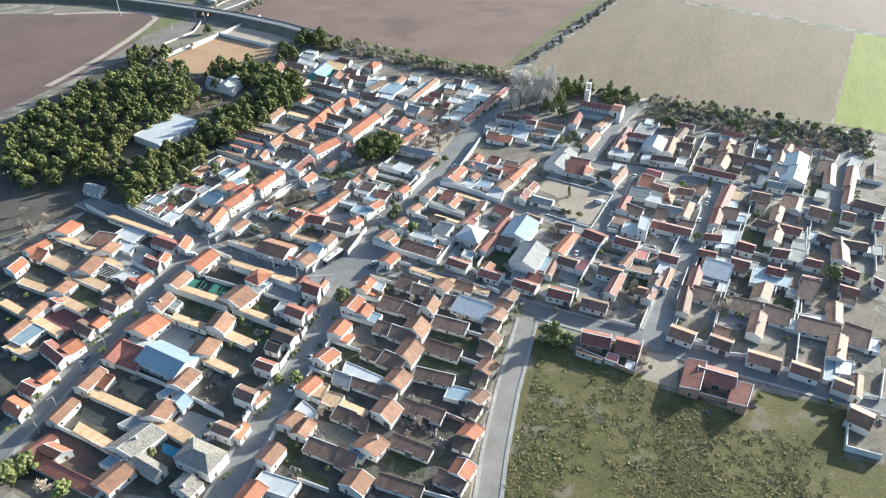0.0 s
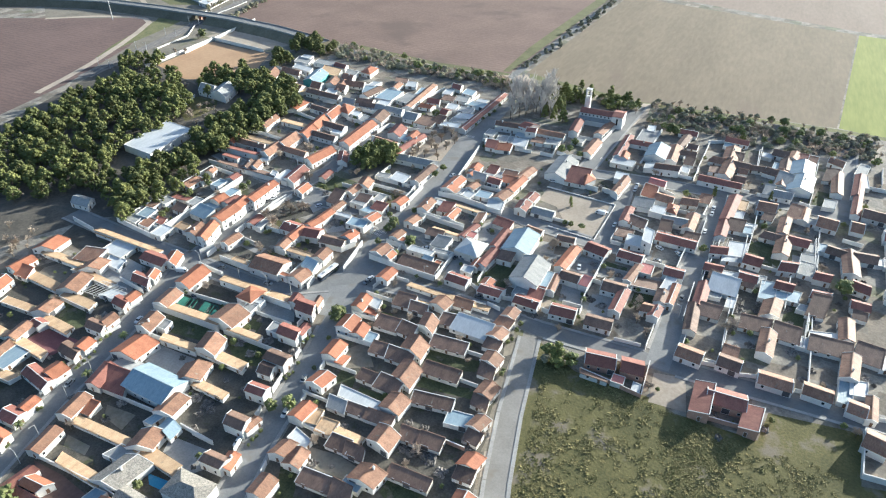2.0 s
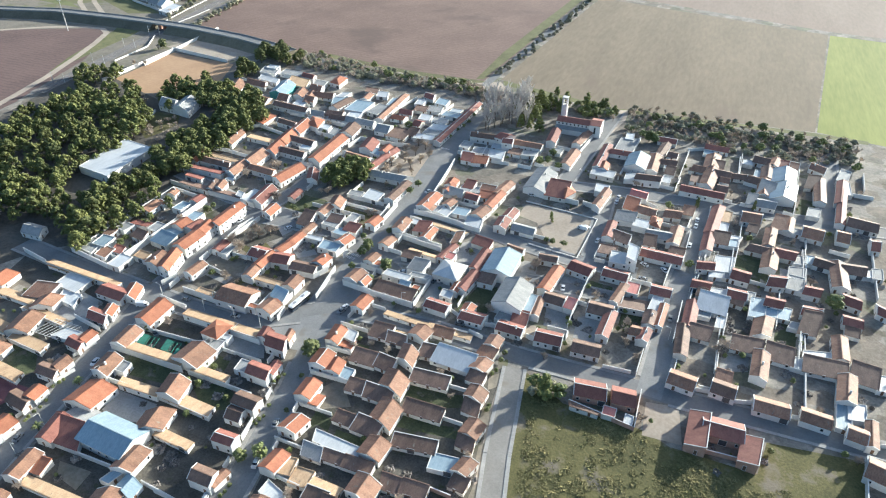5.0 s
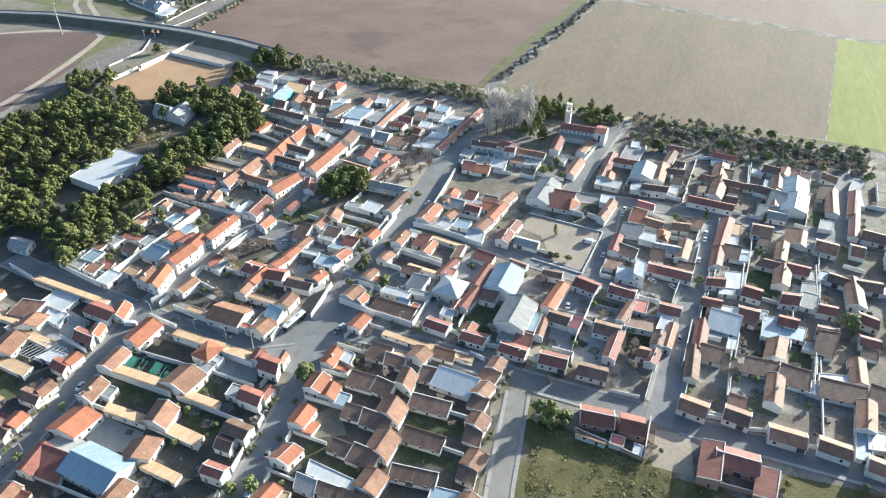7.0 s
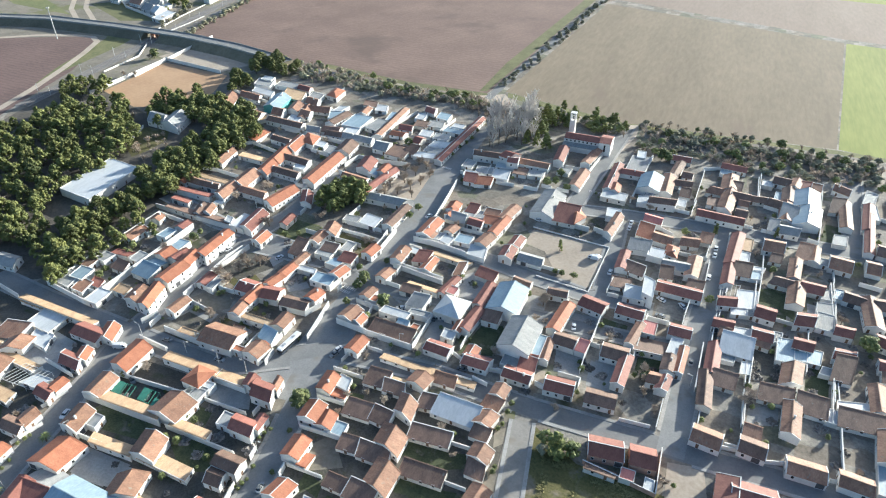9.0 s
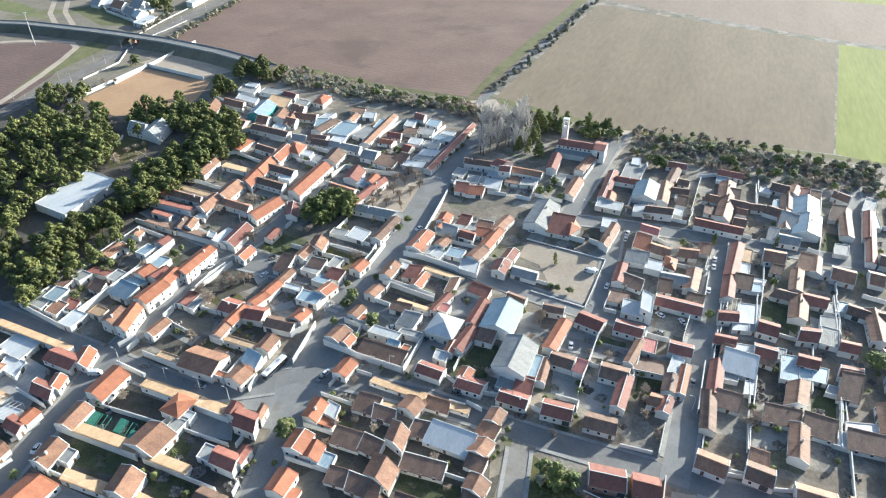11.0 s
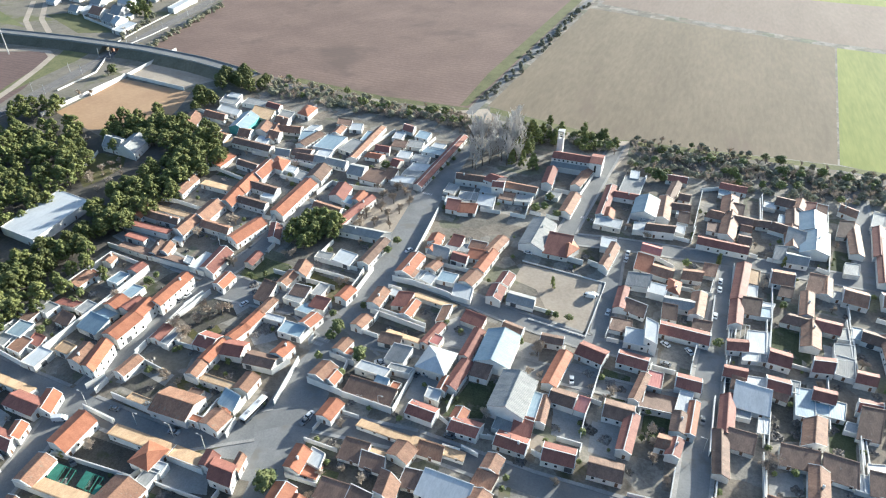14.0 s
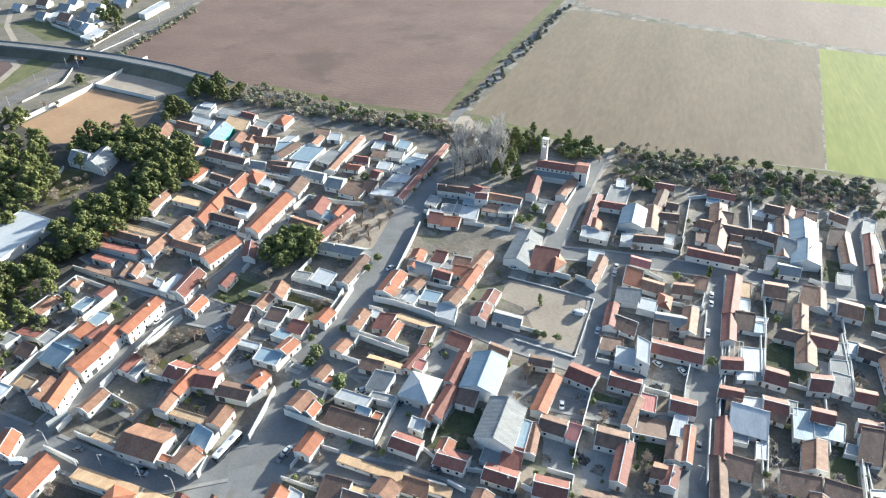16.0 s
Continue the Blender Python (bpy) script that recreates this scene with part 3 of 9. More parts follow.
TREES = {k: [leafy(k, 11 * i + len(k)) for i in range(5)] for k in ("pine", "round", "conifer", "cypress", "shrub")}
TREES.update({k: [leafless(k, 17 * i + len(k)) for i in range(5)] for k in ("bare", "poplar", "wide")})
TREE_LABEL = {"pine": "dense dark green pine with a rounded crown", "round": "leafy green tree with a full rounded crown", "conifer": "tall dark green conifer tree", "cypress": "slim dark green cypress",
              "shrub": "dry grey-green winter shrub", "bare": "leafless grey-brown winter tree", "wide": "leafless grey-brown tree with a wide twiggy crown", "poplar": "tall pale leafless poplar"}
trng = random.Random(23)


def tree(x, y, height, kind):
    low = kind == "shrub" or height < 3.8
    thing = new("shrub" if low else "tree")
    trunk, crown = trng.choice(TREES[kind])
    w = height * trng.uniform(0.9, 1.15)
    thing.matrix_basis = pose(x, y, 0, 0, 0, trng.uniform(0, 360)) @ Matrix.Diagonal((w, w, height, 1))
    tagged(thing, "low dark green garden shrub" if low and kind == "round" else TREE_LABEL[kind], "shrub" if low else "tree", "garden shrubs" if low else ("bare" if kind == "wide" else kind) + " trees")
    part(trunk.name.split(".")[0], trunk, thing), part(crown.name.split(".")[0], crown, thing)
    return thing


def round_tree(x, y, s=5.0):
    return tree(x, y, s, "round")


def bare(x, y, s=6.0):
    return tree(x, y, s * 1.2, "wide")


def pine(x, y):
    return tree(x, y, trng.uniform(8, 10), "pine")


def bush(x, y, s=2.5):
    return tree(x, y, s, "round")


def cypress(x, y):
    return tree(x, y, 6.0, "cypress")


def inside(px, py, pts):
    hit = False
    for (x0, y0), (x1, y1) in zip(pts, pts[1:] + pts[:1]):
        if (y0 > py) != (y1 > py) and px < (x1 - x0) * (py - y0) / (y1 - y0) + x0:
            hit = not hit
    return hit


def thicket(spots, label):
    """Many far trees in one mesh."""
    v, f, w, count, mats = [], [], [], 0, []
    for px, py, height, kind in spots:
        turn = pose(px, py, 0, 0, 0, trng.uniform(0, 360)) @ Matrix.Diagonal((height * trng.uniform(0.9, 1.2),) * 2 + (height, 1))
        for me in trng.choice(TREES[kind]):
            co = np.empty(len(me.vertices) * 3)
            me.vertices.foreach_get("co", co)
            co = co.reshape(-1, 3) @ np.array(turn.to_3x3()).T + np.array(turn.translation)
            mat = me.materials[0]
            if mat not in mats:
                mats.append(mat)
            f += [tuple(count + k for k in q.vertices) for q in me.polygons]
            w += [mats.index(mat)] * len(me.polygons)
            v += co.tolist()
            count += len(co)
    if v:
        tagged(new("thicket", mesh_of("thicket", v, f, mats, w)), label, "thicket", kind="stuff")


grown = [0]


def grove(points, gap, kind):
    """Trees scattered over a plot, about one for each gap."""
    xs, ys = [p[0] for p in points], [p[1] for p in points]
    y, spots = min(ys), []
    while y < max(ys):
        x = min(xs)
        while x < max(xs):
            px, py = x + trng.uniform(-0.45, 0.45) * gap, y + trng.uniform(-0.45, 0.45) * gap
            if inside(px, py, points) and trng.random() < 0.93:
                k = kind
                if kind == "mixed":
                    k = trng.choice(["bare", "bare", "bare", "bare", "shrub", "shrub", "shrub", "shrub", "shrub", "round"])
                if kind == "leafy":
                    k = trng.choice(["round", "round", "conifer", "shrub"])
                if kind == "park":
                    k = trng.choice(["round", "round", "shrub", "bare", "bare"])
                size = {"pine": 9.5, "round": 4.8, "conifer": 9.0, "shrub": 3.4, "bare": 6.5, "poplar": 15.0}[k] * trng.uniform(0.7, 1.25) * (1.05 if kind == "park" else 1.0)
                grown[0] += kind not in ("mixed", "shrub", "bare", "park")
                if grown[0] > 210 or kind in ("mixed", "shrub", "bare", "park") or (kind == "leafy" and py > 300):
                    spots.append((px, py, size, k))
                else:
                    tree(px, py, size, k)
            x += gap
        y += gap
    thicket(spots, {"mixed": "belt of bare trees and grey-green shrubs", "park": "stand of tall green and bare trees", "bare": "clump of leafless grey-brown trees"}.get(kind, "clump of low green shrubs"))


clutter = material("yard_clutter", (0.05, 0.045, 0.04), (0.32, 0.29, 0.26), 0.9, 0.9, 0.2, fine=3.0, per_thing=0.4)


def junk(x, y, s=2.0):
    """A jagged heap of planks and scrap in a yard."""
    k = 9
    v = [(s * (i / (k - 1) - 0.5) * 1.6 + trng.uniform(-0.12, 0.12), s * (j / (k - 1) - 0.5) * 1.6 + trng.uniform(-0.12, 0.12),
          -0.05 if i in (0, k - 1) or j in (0, k - 1) else trng.choice([0.0, 0.15, 0.4, 0.7, 0.9]) * trng.uniform(0.5, 1.2)) for i in range(k) for j in range(k)]
    f = [(i * k + j, (i + 1) * k + j, (i + 1) * k + j + 1, i * k + j + 1) for i in range(k - 1) for j in range(k - 1)]
    ob = new("scrap_mound", mesh_of("scrap_mound", v, f, [clutter]))
    ob.matrix_basis = pose(x, y, 0, 0, 0, trng.uniform(0, 360))
    return tagged(ob, "dark heap of planks and scrap in a yard", "scrap heap", "scrap heaps")


def palm(x, y):
    """A short palm: ringed trunk and a head of drooping fronds."""
    thing = tagged(new("palm_tree"), "small green palm with drooping fronds", "palm tree", "palms")
    thing.location = (x, y, 0)
    v, f = [], []
    for i in range(5):
        limb(v, f, Vector((0, 0, 0.6 * i - 0.1)), Vector((0, 0, 0.6 * i + 0.5)), 0.26, 0.2, 7)
    part("trunk", mesh_of("trunk", v, f, [bark]), thing)
    v, f = [], []
    for i in range(26):
        a, up = i * 2.4, trng.uniform(0.1, 1.1)
        last = None
        for s in range(6):
            t = s / 5
            p = Vector((math.cos(a) * 2.2 * t, math.sin(a) * 2.2 * t, 2.9 + up * t * 1.8 - 1.9 * t * t))
            side = Vector((-math.sin(a), math.cos(a), 0)) * (0.24 * math.sin(math.pi * min(1, t + 0.12)))
            n = len(v)
            v += [p - side + Vector((0, 0, -0.08)), p, p + side + Vector((0, 0, -0.08))]
            if last is not None:
                f += [(last, n, n + 1, last + 1), (last + 1, n + 1, n + 2, last + 2)]
            last = n
    part("fronds", mesh_of("fronds", v, f, [leaf_green]), thing)


# the ground reaches the horizon
far = 4500.0
me = mesh_of("ground", [(-far, -far, 0), (far, -far, 0), (far, far, 0), (-far, far, 0)], [(0, 1, 2, 3)], [dirt])
tagged(new("ground", me), "dusty grey-brown bare ground of the village", "ground", kind="structure")


# vehicles and street furniture
paint_white = material("white_car_paint", (0.62, 0.62, 0.62), (0.72, 0.72, 0.72), 1.0, 0.35, 0.0, per_thing=0.1)
paint_grey = material("grey_car_paint", (0.10, 0.105, 0.11), (0.30, 0.31, 0.32), 0.3, 0.35, 0.0, per_thing=0.5)
paint_red = material("red_car_paint", (0.28, 0.03, 0.025), (0.34, 0.045, 0.035), 1.0, 0.35, 0.0)
paint_navy = material("dark_blue_paint", (0.03, 0.04, 0.06), (0.05, 0.06, 0.085), 1.0, 0.35, 0.0)
rubber = material("black_rubber", (0.015, 0.015, 0.015), (0.03, 0.03, 0.03), 2.0, 0.8, 0.1)
pole_paint = material("galvanised_pole", (0.38, 0.38, 0.37), (0.52, 0.52, 0.50), 1.0, 0.5, 0.0)


def lofted(name, sections, mat):
    """A closed body lofted through rectangles (z, x0, x1, half width)."""
    v, f = [], []
    for z, x0, x1, hw in sections:
        b = 0.12 * (x1 - x0) if x1 - x0 < 3 else 0.25
        v += [(x0, -hw + b, z), (x0 + b, -hw, z), (x1 - b, -hw, z), (x1, -hw + b, z), (x1, hw - b, z), (x1 - b, hw, z), (x0 + b, hw, z), (x0, hw - b, z)]
    n = len(sections)
    for k in range(n - 1):
        f += [(8 * k + i, 8 * k + (i + 1) % 8, 8 * k + 8 + (i + 1) % 8, 8 * k + 8 + i) for i in range(8)]
    f += [tuple(range(7, -1, -1)), tuple(8 * (n - 1) + i for i in range(8))]
    return mesh_of(name, v, f, [mat])


def wheel_mesh(r, w):
    v, f = [], []
    limb(v, f, Vector((0, -w / 2, 0)), Vector((0, w / 2, 0)), r, r, 12)
    f += [tuple(range(11, -1, -1)), tuple(range(12, 24))]
    return mesh_of("wheel", v, f, [rubber])


WHEEL, BUS_WHEEL = wheel_mesh(0.32, 0.22), wheel_mesh(0.48, 0.3)
CAR_GLASS = lofted("cabin_glass", [(0.86, -1.5, 1.15, 0.80), (1.32, -1.05, 0.45, 0.66)], glass_dark)
VAN_GLASS = lofted("cabin_glass", [(1.1, 1.0, 2.25, 0.93), (1.75, 1.0, 1.75, 0.84)], glass_dark)
CAR_BODIES = [(p, lofted("body", [(0.25, -2.0, 2.05, 0.80), (0.55, -2.12, 2.15, 0.87), (0.9, -2.02, 1.95, 0.84)], p), lofted("roof_panel", [(1.31, -1.08, 0.5, 0.68), (1.44, -0.9, 0.25, 0.58)], p)) for p in (paint_white, paint_grey, paint_red)]
VAN_BODY = lofted("body", [(0.3, -2.6, 2.5, 0.9), (0.8, -2.65, 2.6, 0.98), (1.1, -2.65, 2.3, 0.98)], paint_white)
VAN_BOX = lofted("cargo_box", [(1.1, -2.62, 1.0, 0.97), (2.1, -2.58, 1.0, 0.92), (2.2, -2.45, 0.9, 0.8)], paint_white)
VAN_ROOF = lofted("roof_panel", [(1.74, 0.98, 1.8, 0.85), (1.86, 0.98, 1.5, 0.75)], paint_white)
crng = random.Random(5)


def on_wheels(thing, wheel, xs, half):
    for wx in xs:
        for s in (-1, 1):
            part("wheel", wheel, thing, "", Matrix.Translation((wx, s * half, 0.48 if wheel is BUS_WHEEL else 0.32)))


def car(x, y, rot):
    k = crng.choice([0, 0, 0, 0, 0, 1, 1, 1, 1, 1, 2])
    thing = tagged(new("car"), ("white", "grey", "red")[k] + " hatchback car parked beside the street", "car", "parked cars")
    thing.matrix_basis = pose(x, y, 0.03, 0, 0, rot + crng.choice([0, 180]))
    part("body", CAR_BODIES[k][1], thing), part("cabin_glass", CAR_GLASS, thing, "dark glass cabin"), part("roof_panel", CAR_BODIES[k][2], thing)
    on_wheels(thing, WHEEL, (-1.3, 1.3), 0.76)
    return thing


def van(x, y, rot):
    thing = tagged(new("van"), "white delivery van parked beside the street", "van", "parked vans")
    thing.matrix_basis = pose(x, y, 0.03, 0, 0, rot)
    part("body", VAN_BODY, thing), part("cargo_box", VAN_BOX, thing), part("cabin_glass", VAN_GLASS, thing, "dark windscreen"), part("roof_panel", VAN_ROOF, thing)
    on_wheels(thing, WHEEL, (-1.7, 1.7), 0.86)
    return thing


def lamp(x, y, height=6.0):
    """A street lamp: tapered pole, arm and head."""
    thing = tagged(new("street_lamp"), "galvanised street lamp with a short arm", "street lamp", "street lamps")
    thing.matrix_basis = pose(x, y, 0, 0, 0, crng.choice([0, 90, 180, 270]))
    for nm, a, b, r0, r1 in (("pole", (0, 0, 0), (0, 0, height), 0.13, 0.08), ("arm", (0, 0, height - 0.05), (1.4, 0, height + 0.3), 0.06, 0.05)):
        v, f = [], []
        limb(v, f, Vector(a), Vector(b), r0, r1, 8)
        part(nm, mesh_of(nm, v, f, [pole_paint]), thing)
    part("head", boxes("head", [(1.2, -0.16, height + 0.24, 2.0, 0.16, height + 0.4)], pole_paint), thing)
    return thing

# ground sheets and roads
patch([(-379.2, 359.0), (-374.0, 381.1), (-352.4, 408.9), (-315.6, 395.9), (-278.6, 343.2), (-277.3, 314.4), (-305.0, 310.4), (-326.1, 324.5)], "woodland")
patch([(-499.6, 334.7), (-435.9, 362.0), (-434.9, 371.7), (-443.3, 448.7), (-363.2, 453.1), (-366.0, 466.4), (-369.4, 477.6), (-488.4, 505.5), (-523.4, 669.7), (-583.3, 791.4), (-958.0, 657.5)], "rough_dirt")
patch([(-472.0, 503.6), (-383.0, 492.3), (-305.5, 488.0), (-239.0, 482.8), (-174.8, 484.5), (-160.5, 851.5), (-139.7, 2071.2), (-981.8, 1770.3), (-536.1, 731.3)], "field_brown")
patch([(-163.7, 493.6), (-72.8, 471.3), (54.2, 483.2), (74.3, 730.9), (-148.1, 784.5)], "field_tan")
patch([(-140.3, 806.5), (75.6, 743.2), (128.6, 738.7), (251.7, 838.7), (496.3, 1426.2), (-71.7, 2095.4)], "field_pale")
patch([(76.0, 729.8), (126.3, 725.1), (245.7, 697.4), (207.8, 457.4), (55.4, 483.6)], "field_green")
patch([(66.9, 905.9), (156.5, 902.9), (315.9, 901.5), (426.7, 1223.7), (108.0, 1038.5)], "field_green")
patch([(-432.8, 367.7), (-438.0, 443.1), (-372.4, 438.5), (-359.3, 408.5), (-353.0, 387.0), (-360.8, 373.6), (-389.2, 361.7), (-415.2, 354.1)], "pitch")
patch([(-677.9, 405.3), (-552.3, 472.3), (-527.0, 462.3), (-491.3, 398.5), (-459.8, 310.3), (-448.8, 247.5), (-431.7, 136.0), (-823.0, 328.0)], "field_dark")
patch([(-53.8, 200.9), (-36.6, 191.0), (-8.5, 190.0), (0.2, 186.5), (26.8, 186.6), (29.3, 201.1), (58.3, 205.2), (57.0, 182.0), (73.9, 185.5), (89.4, 141.2), (-27.7, 83.1), (-36.8, 118.6), (-41.4, 135.4), (-47.6, 162.6)], "scrub")
patch([(-431.0, 235.1), (-474.5, 389.1), (-390.3, 360.8), (-327.6, 339.6), (-288.4, 360.0), (-275.6, 342.7), (-274.7, 195.5), (-285.3, 186.9), (-304.1, 144.4), (-351.6, 120.3), (-441.2, 169.5)], "woodland")
road([(-38.5, 112.3), (-44.5, 133.8), (-50.7, 161.0), (-57.7, 200.9)], 6.6, asphalt_pale)
road([(-110.2, 77.3), (-119.5, 112.1), (-128.2, 159.6), (-137.7, 195.2)], 8.5)
road([(-133.2, 177.3), (-143.2, 237.4), (-144.3, 282.6), (-152.5, 353.5), (-157.7, 427.7)], 15)
road([(-184.9, 56.6), (-195.6, 97.8), (-207.6, 153.0), (-214.5, 178.9)], 8)
road([(-214.5, 178.9), (-217.2, 238.3), (-208.5, 284.5), (-211.0, 333.2)], 8)
road([(-149.2, 196.7), (-139.0, 204.3), (-95.8, 209.4), (-56.2, 207.7), (-6.0, 209.2), (75.9, 212.5)], 8)
road([(-9.7, 206.2), (-7.3, 278.5), (-0.2, 359.7)], 9)
road([(-77.4, 347.5), (-69.5, 463.6)], 8)
road([(-298.2, 186.6), (-261.2, 183.5), (-214.5, 181.5), (-170.9, 179.9), (-147.9, 194.9)], 9)
road([(-77.4, 347.5), (-52.0, 352.4), (3.0, 357.7), (56.1, 360.5), (87.3, 363.6)], 9)
road([(-47.2, 277.4), (-51.8, 344.7)], 7)
road([(56.1, 360.5), (60.3, 462.9)], 9)
road([(-279.9, 274.0), (-236.1, 262.3), (-191.0, 258.7), (-148.9, 253.0)], 8)
road([(-144.7, 245.7), (-73.1, 255.9), (-22.7, 258.1), (-6.3, 264.0)], 7)
road([(-170.9, 475.2), (-166.1, 599.5), (-158.3, 748.6), (-141.1, 1058.3)], 6)
road([(-692.5, 490.4), (-560.1, 505.9), (-462.6, 496.5), (-371.5, 480.9), (-296.3, 474.0)], 9)
road([(-135.1, 293.2), (-81.9, 281.9), (-54.6, 278.3), (-25.8, 279.3)], 8)
road([(-205.3, 252.3), (-167.1, 254.9), (-126.2, 237.5)], 8)
patch([(-316.4, 494.0), (-239.5, 483.7), (-175.1, 485.4), (-170.8, 478.8), (-235.9, 476.3), (-313.3, 485.2)], "grass_verge")
patch([(-161.3, 492.4), (-72.8, 471.3), (54.6, 481.9), (84.8, 481.1), (83.8, 475.1), (53.3, 475.6), (-73.5, 464.3), (-158.4, 483.2)], "grass_verge")
patch([(-160.5, 851.5), (-176.4, 489.1), (-181.8, 487.1), (-184.0, 556.7), (-172.2, 847.3)], "grass_verge")
patch([(-182.1, 476.8), (-162.3, 488.9), (-147.8, 467.7), (-166.9, 467.5), (-178.9, 468.0)], "pale_yard")
patch([(-75.6, 466.9), (-62.6, 471.6), (-61.9, 453.2), (-68.0, 418.2), (-73.8, 416.1)], "pale_yard")
patch([(58.6, 471.7), (67.1, 472.0), (65.5, 455.9), (59.7, 436.9), (53.7, 434.7)], "pale_yard")
patch([(-718.7, 525.9), (-627.1, 518.0), (-702.0, 552.0), (-806.2, 562.3)], "field_green2")
patch([(-646.3, 558.7), (-567.4, 522.2), (-537.6, 535.7), (-625.2, 578.8)], "grass_verge")
patch([(-455.1, 453.1), (-382.0, 444.3), (-369.4, 470.9), (-446.1, 479.0)], "pale_yard")
patch([(-491.1, 363.9), (-506.7, 464.1), (-516.5, 497.2), (-547.0, 493.4), (-533.2, 470.4), (-508.0, 398.3)], "grass_verge")
patch([(-43.8, 110.3), (-49.5, 131.3), (-53.0, 145.3), (-55.5, 158.6), (-59.1, 176.2), (-61.5, 189.4), (-59.5, 189.6), (-53.9, 168.8), (-50.4, 152.3), (-47.1, 140.2), (-43.3, 127.2), (-38.7, 112.8)], "pale_yard")
patch([(-178.8, 215.8), (-177.6, 219.1), (-169.5, 217.8), (-160.4, 218.2), (-160.4, 211.5), (-172.6, 212.5)], "scrub")
patch([(-203.3, 262.7), (-208.4, 279.9), (-188.5, 280.5), (-185.5, 265.1)], "grass_verge")
patch([(-172.7, 264.0), (-176.1, 278.6), (-153.4, 276.6), (-157.2, 262.1)], "scrub")
patch([(-208.1, 208.2), (-194.5, 206.9), (-189.5, 199.8), (-201.3, 200.9)], "scrub")
patch([(-202.7, 225.4), (-194.6, 234.8), (-187.7, 230.8), (-191.8, 221.5)], "scrub")
patch([(-188.4, 204.1), (-178.2, 204.6), (-171.5, 204.9), (-172.0, 199.6), (-182.4, 198.4)], "scrub")
patch([(-181.0, 312.4), (-178.2, 330.1), (-176.0, 350.9), (-167.6, 368.1), (-158.0, 359.1), (-157.3, 344.2), (-156.7, 326.1), (-157.0, 318.5)], "pale_yard")
patch([(-345.0, 309.2), (-358.9, 328.2), (-356.4, 338.0), (-338.9, 339.0), (-330.3, 327.9), (-329.8, 311.4), (-332.5, 301.0)], "scrub")
patch([(-274.3, 340.4), (-275.9, 347.3), (-254.0, 345.0), (-251.0, 338.3)], "grass_verge")
track([(-632.8, 427.5), (-600.7, 453.4), (-572.1, 468.2), (-547.8, 471.4), (-533.8, 462.8), (-519.1, 436.0), (-501.9, 399.5), (-484.9, 358.9), (-472.1, 321.6), (-463.4, 290.9)], 5.5)
track([(-704.1, 593.7), (-647.4, 535.3), (-610.6, 509.4)], 5)
track([(-692.1, 599.1), (-637.5, 544.8), (-592.3, 513.2)], 5)
track([(-458.7, 466.6), (-426.1, 467.6), (-389.7, 467.8), (-367.4, 468.3)], 6)
# dark soil sheets under whole blocks; the yards' shade is in their colour
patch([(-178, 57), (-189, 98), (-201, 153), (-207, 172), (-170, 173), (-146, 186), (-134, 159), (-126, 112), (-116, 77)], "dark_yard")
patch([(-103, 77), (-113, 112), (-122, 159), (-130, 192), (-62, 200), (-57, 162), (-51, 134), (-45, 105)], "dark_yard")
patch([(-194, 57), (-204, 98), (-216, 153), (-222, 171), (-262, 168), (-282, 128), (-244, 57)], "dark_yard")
# dark wood floor laid over shadowed scrub; the shadow is in its colour
patch([(-347.1, 180.2), (-299.5, 195.9), (-276.9, 194.2), (-296.2, 179.6), (-299.4, 163.0), (-302.3, 150.3)], "woodland")
patch([(-243.5, 155.5), (-243.8, 166.9), (-226.3, 164.9), (-219.9, 152.7), (-223.6, 146.5), (-234.8, 151.0)], "concrete_yard")
patch([(-268.9, 148.5), (-265.8, 154.0), (-246.9, 151.9), (-248.9, 145.4), (-253.2, 141.5), (-267.0, 143.7)], "rough_dirt")
patch([(-187.4, 133.9), (-166.3, 134.0), (-168.2, 124.5), (-180.6, 123.5)], "concrete_yard")
patch([(-145.2, 97.0), (-147.4, 103.0), (-130.0, 104.0), (-128.0, 98.2), (-131.9, 93.5), (-138.7, 96.2)], "concrete_yard")
patch([(-179.2, 76.6), (-166.0, 76.7), (-151.2, 74.7), (-165.1, 67.9)], "field_dark")
patch([(-177.5, 103.4), (-165.0, 104.3), (-164.1, 97.4), (-174.0, 99.0)], "rough_dirt")
patch([(-178.4, 88.3), (-167.9, 88.3), (-166.5, 85.0), (-175.7, 84.4)], "rough_dirt")
patch([(-168.7, 173.7), (-150.6, 174.4), (-146.2, 167.8), (-160.3, 164.7)], "concrete_yard")
patch([(-167.6, 162.3), (-157.2, 162.3), (-155.2, 155.0), (-162.3, 156.0)], "grass_yard")
patch([(-160.3, 145.2), (-155.0, 150.7), (-141.6, 148.2), (-140.5, 142.7), (-149.8, 138.1)], "grass_yard")
patch([(-120.0, 161.6), (-113.8, 170.4), (-104.1, 160.0), (-114.6, 154.1)], "rough_dirt")
patch([(-104.7, 119.4), (-93.7, 120.8), (-84.2, 119.2), (-86.6, 113.9), (-96.9, 113.0)], "rough_dirt")
patch([(-116.2, 186.6), (-109.2, 185.4), (-108.2, 179.0), (-116.7, 178.5)], "concrete_yard")
patch([(-106.7, 108.7), (-101.2, 110.0), (-98.6, 103.6), (-104.8, 102.3)], "grass_yard")
patch([(-68.9, 345.5), (-59.2, 345.2), (-57.2, 331.3), (-66.6, 331.4)], "dark_yard")
patch([(-10.1, 203.3), (0.9, 205.4), (3.7, 188.7), (-9.1, 187.8)], "pale_yard")
patch([(-65.5, 205.8), (-62.6, 210.0), (-60.5, 200.8), (-63.3, 197.5)], "rough_dirt")
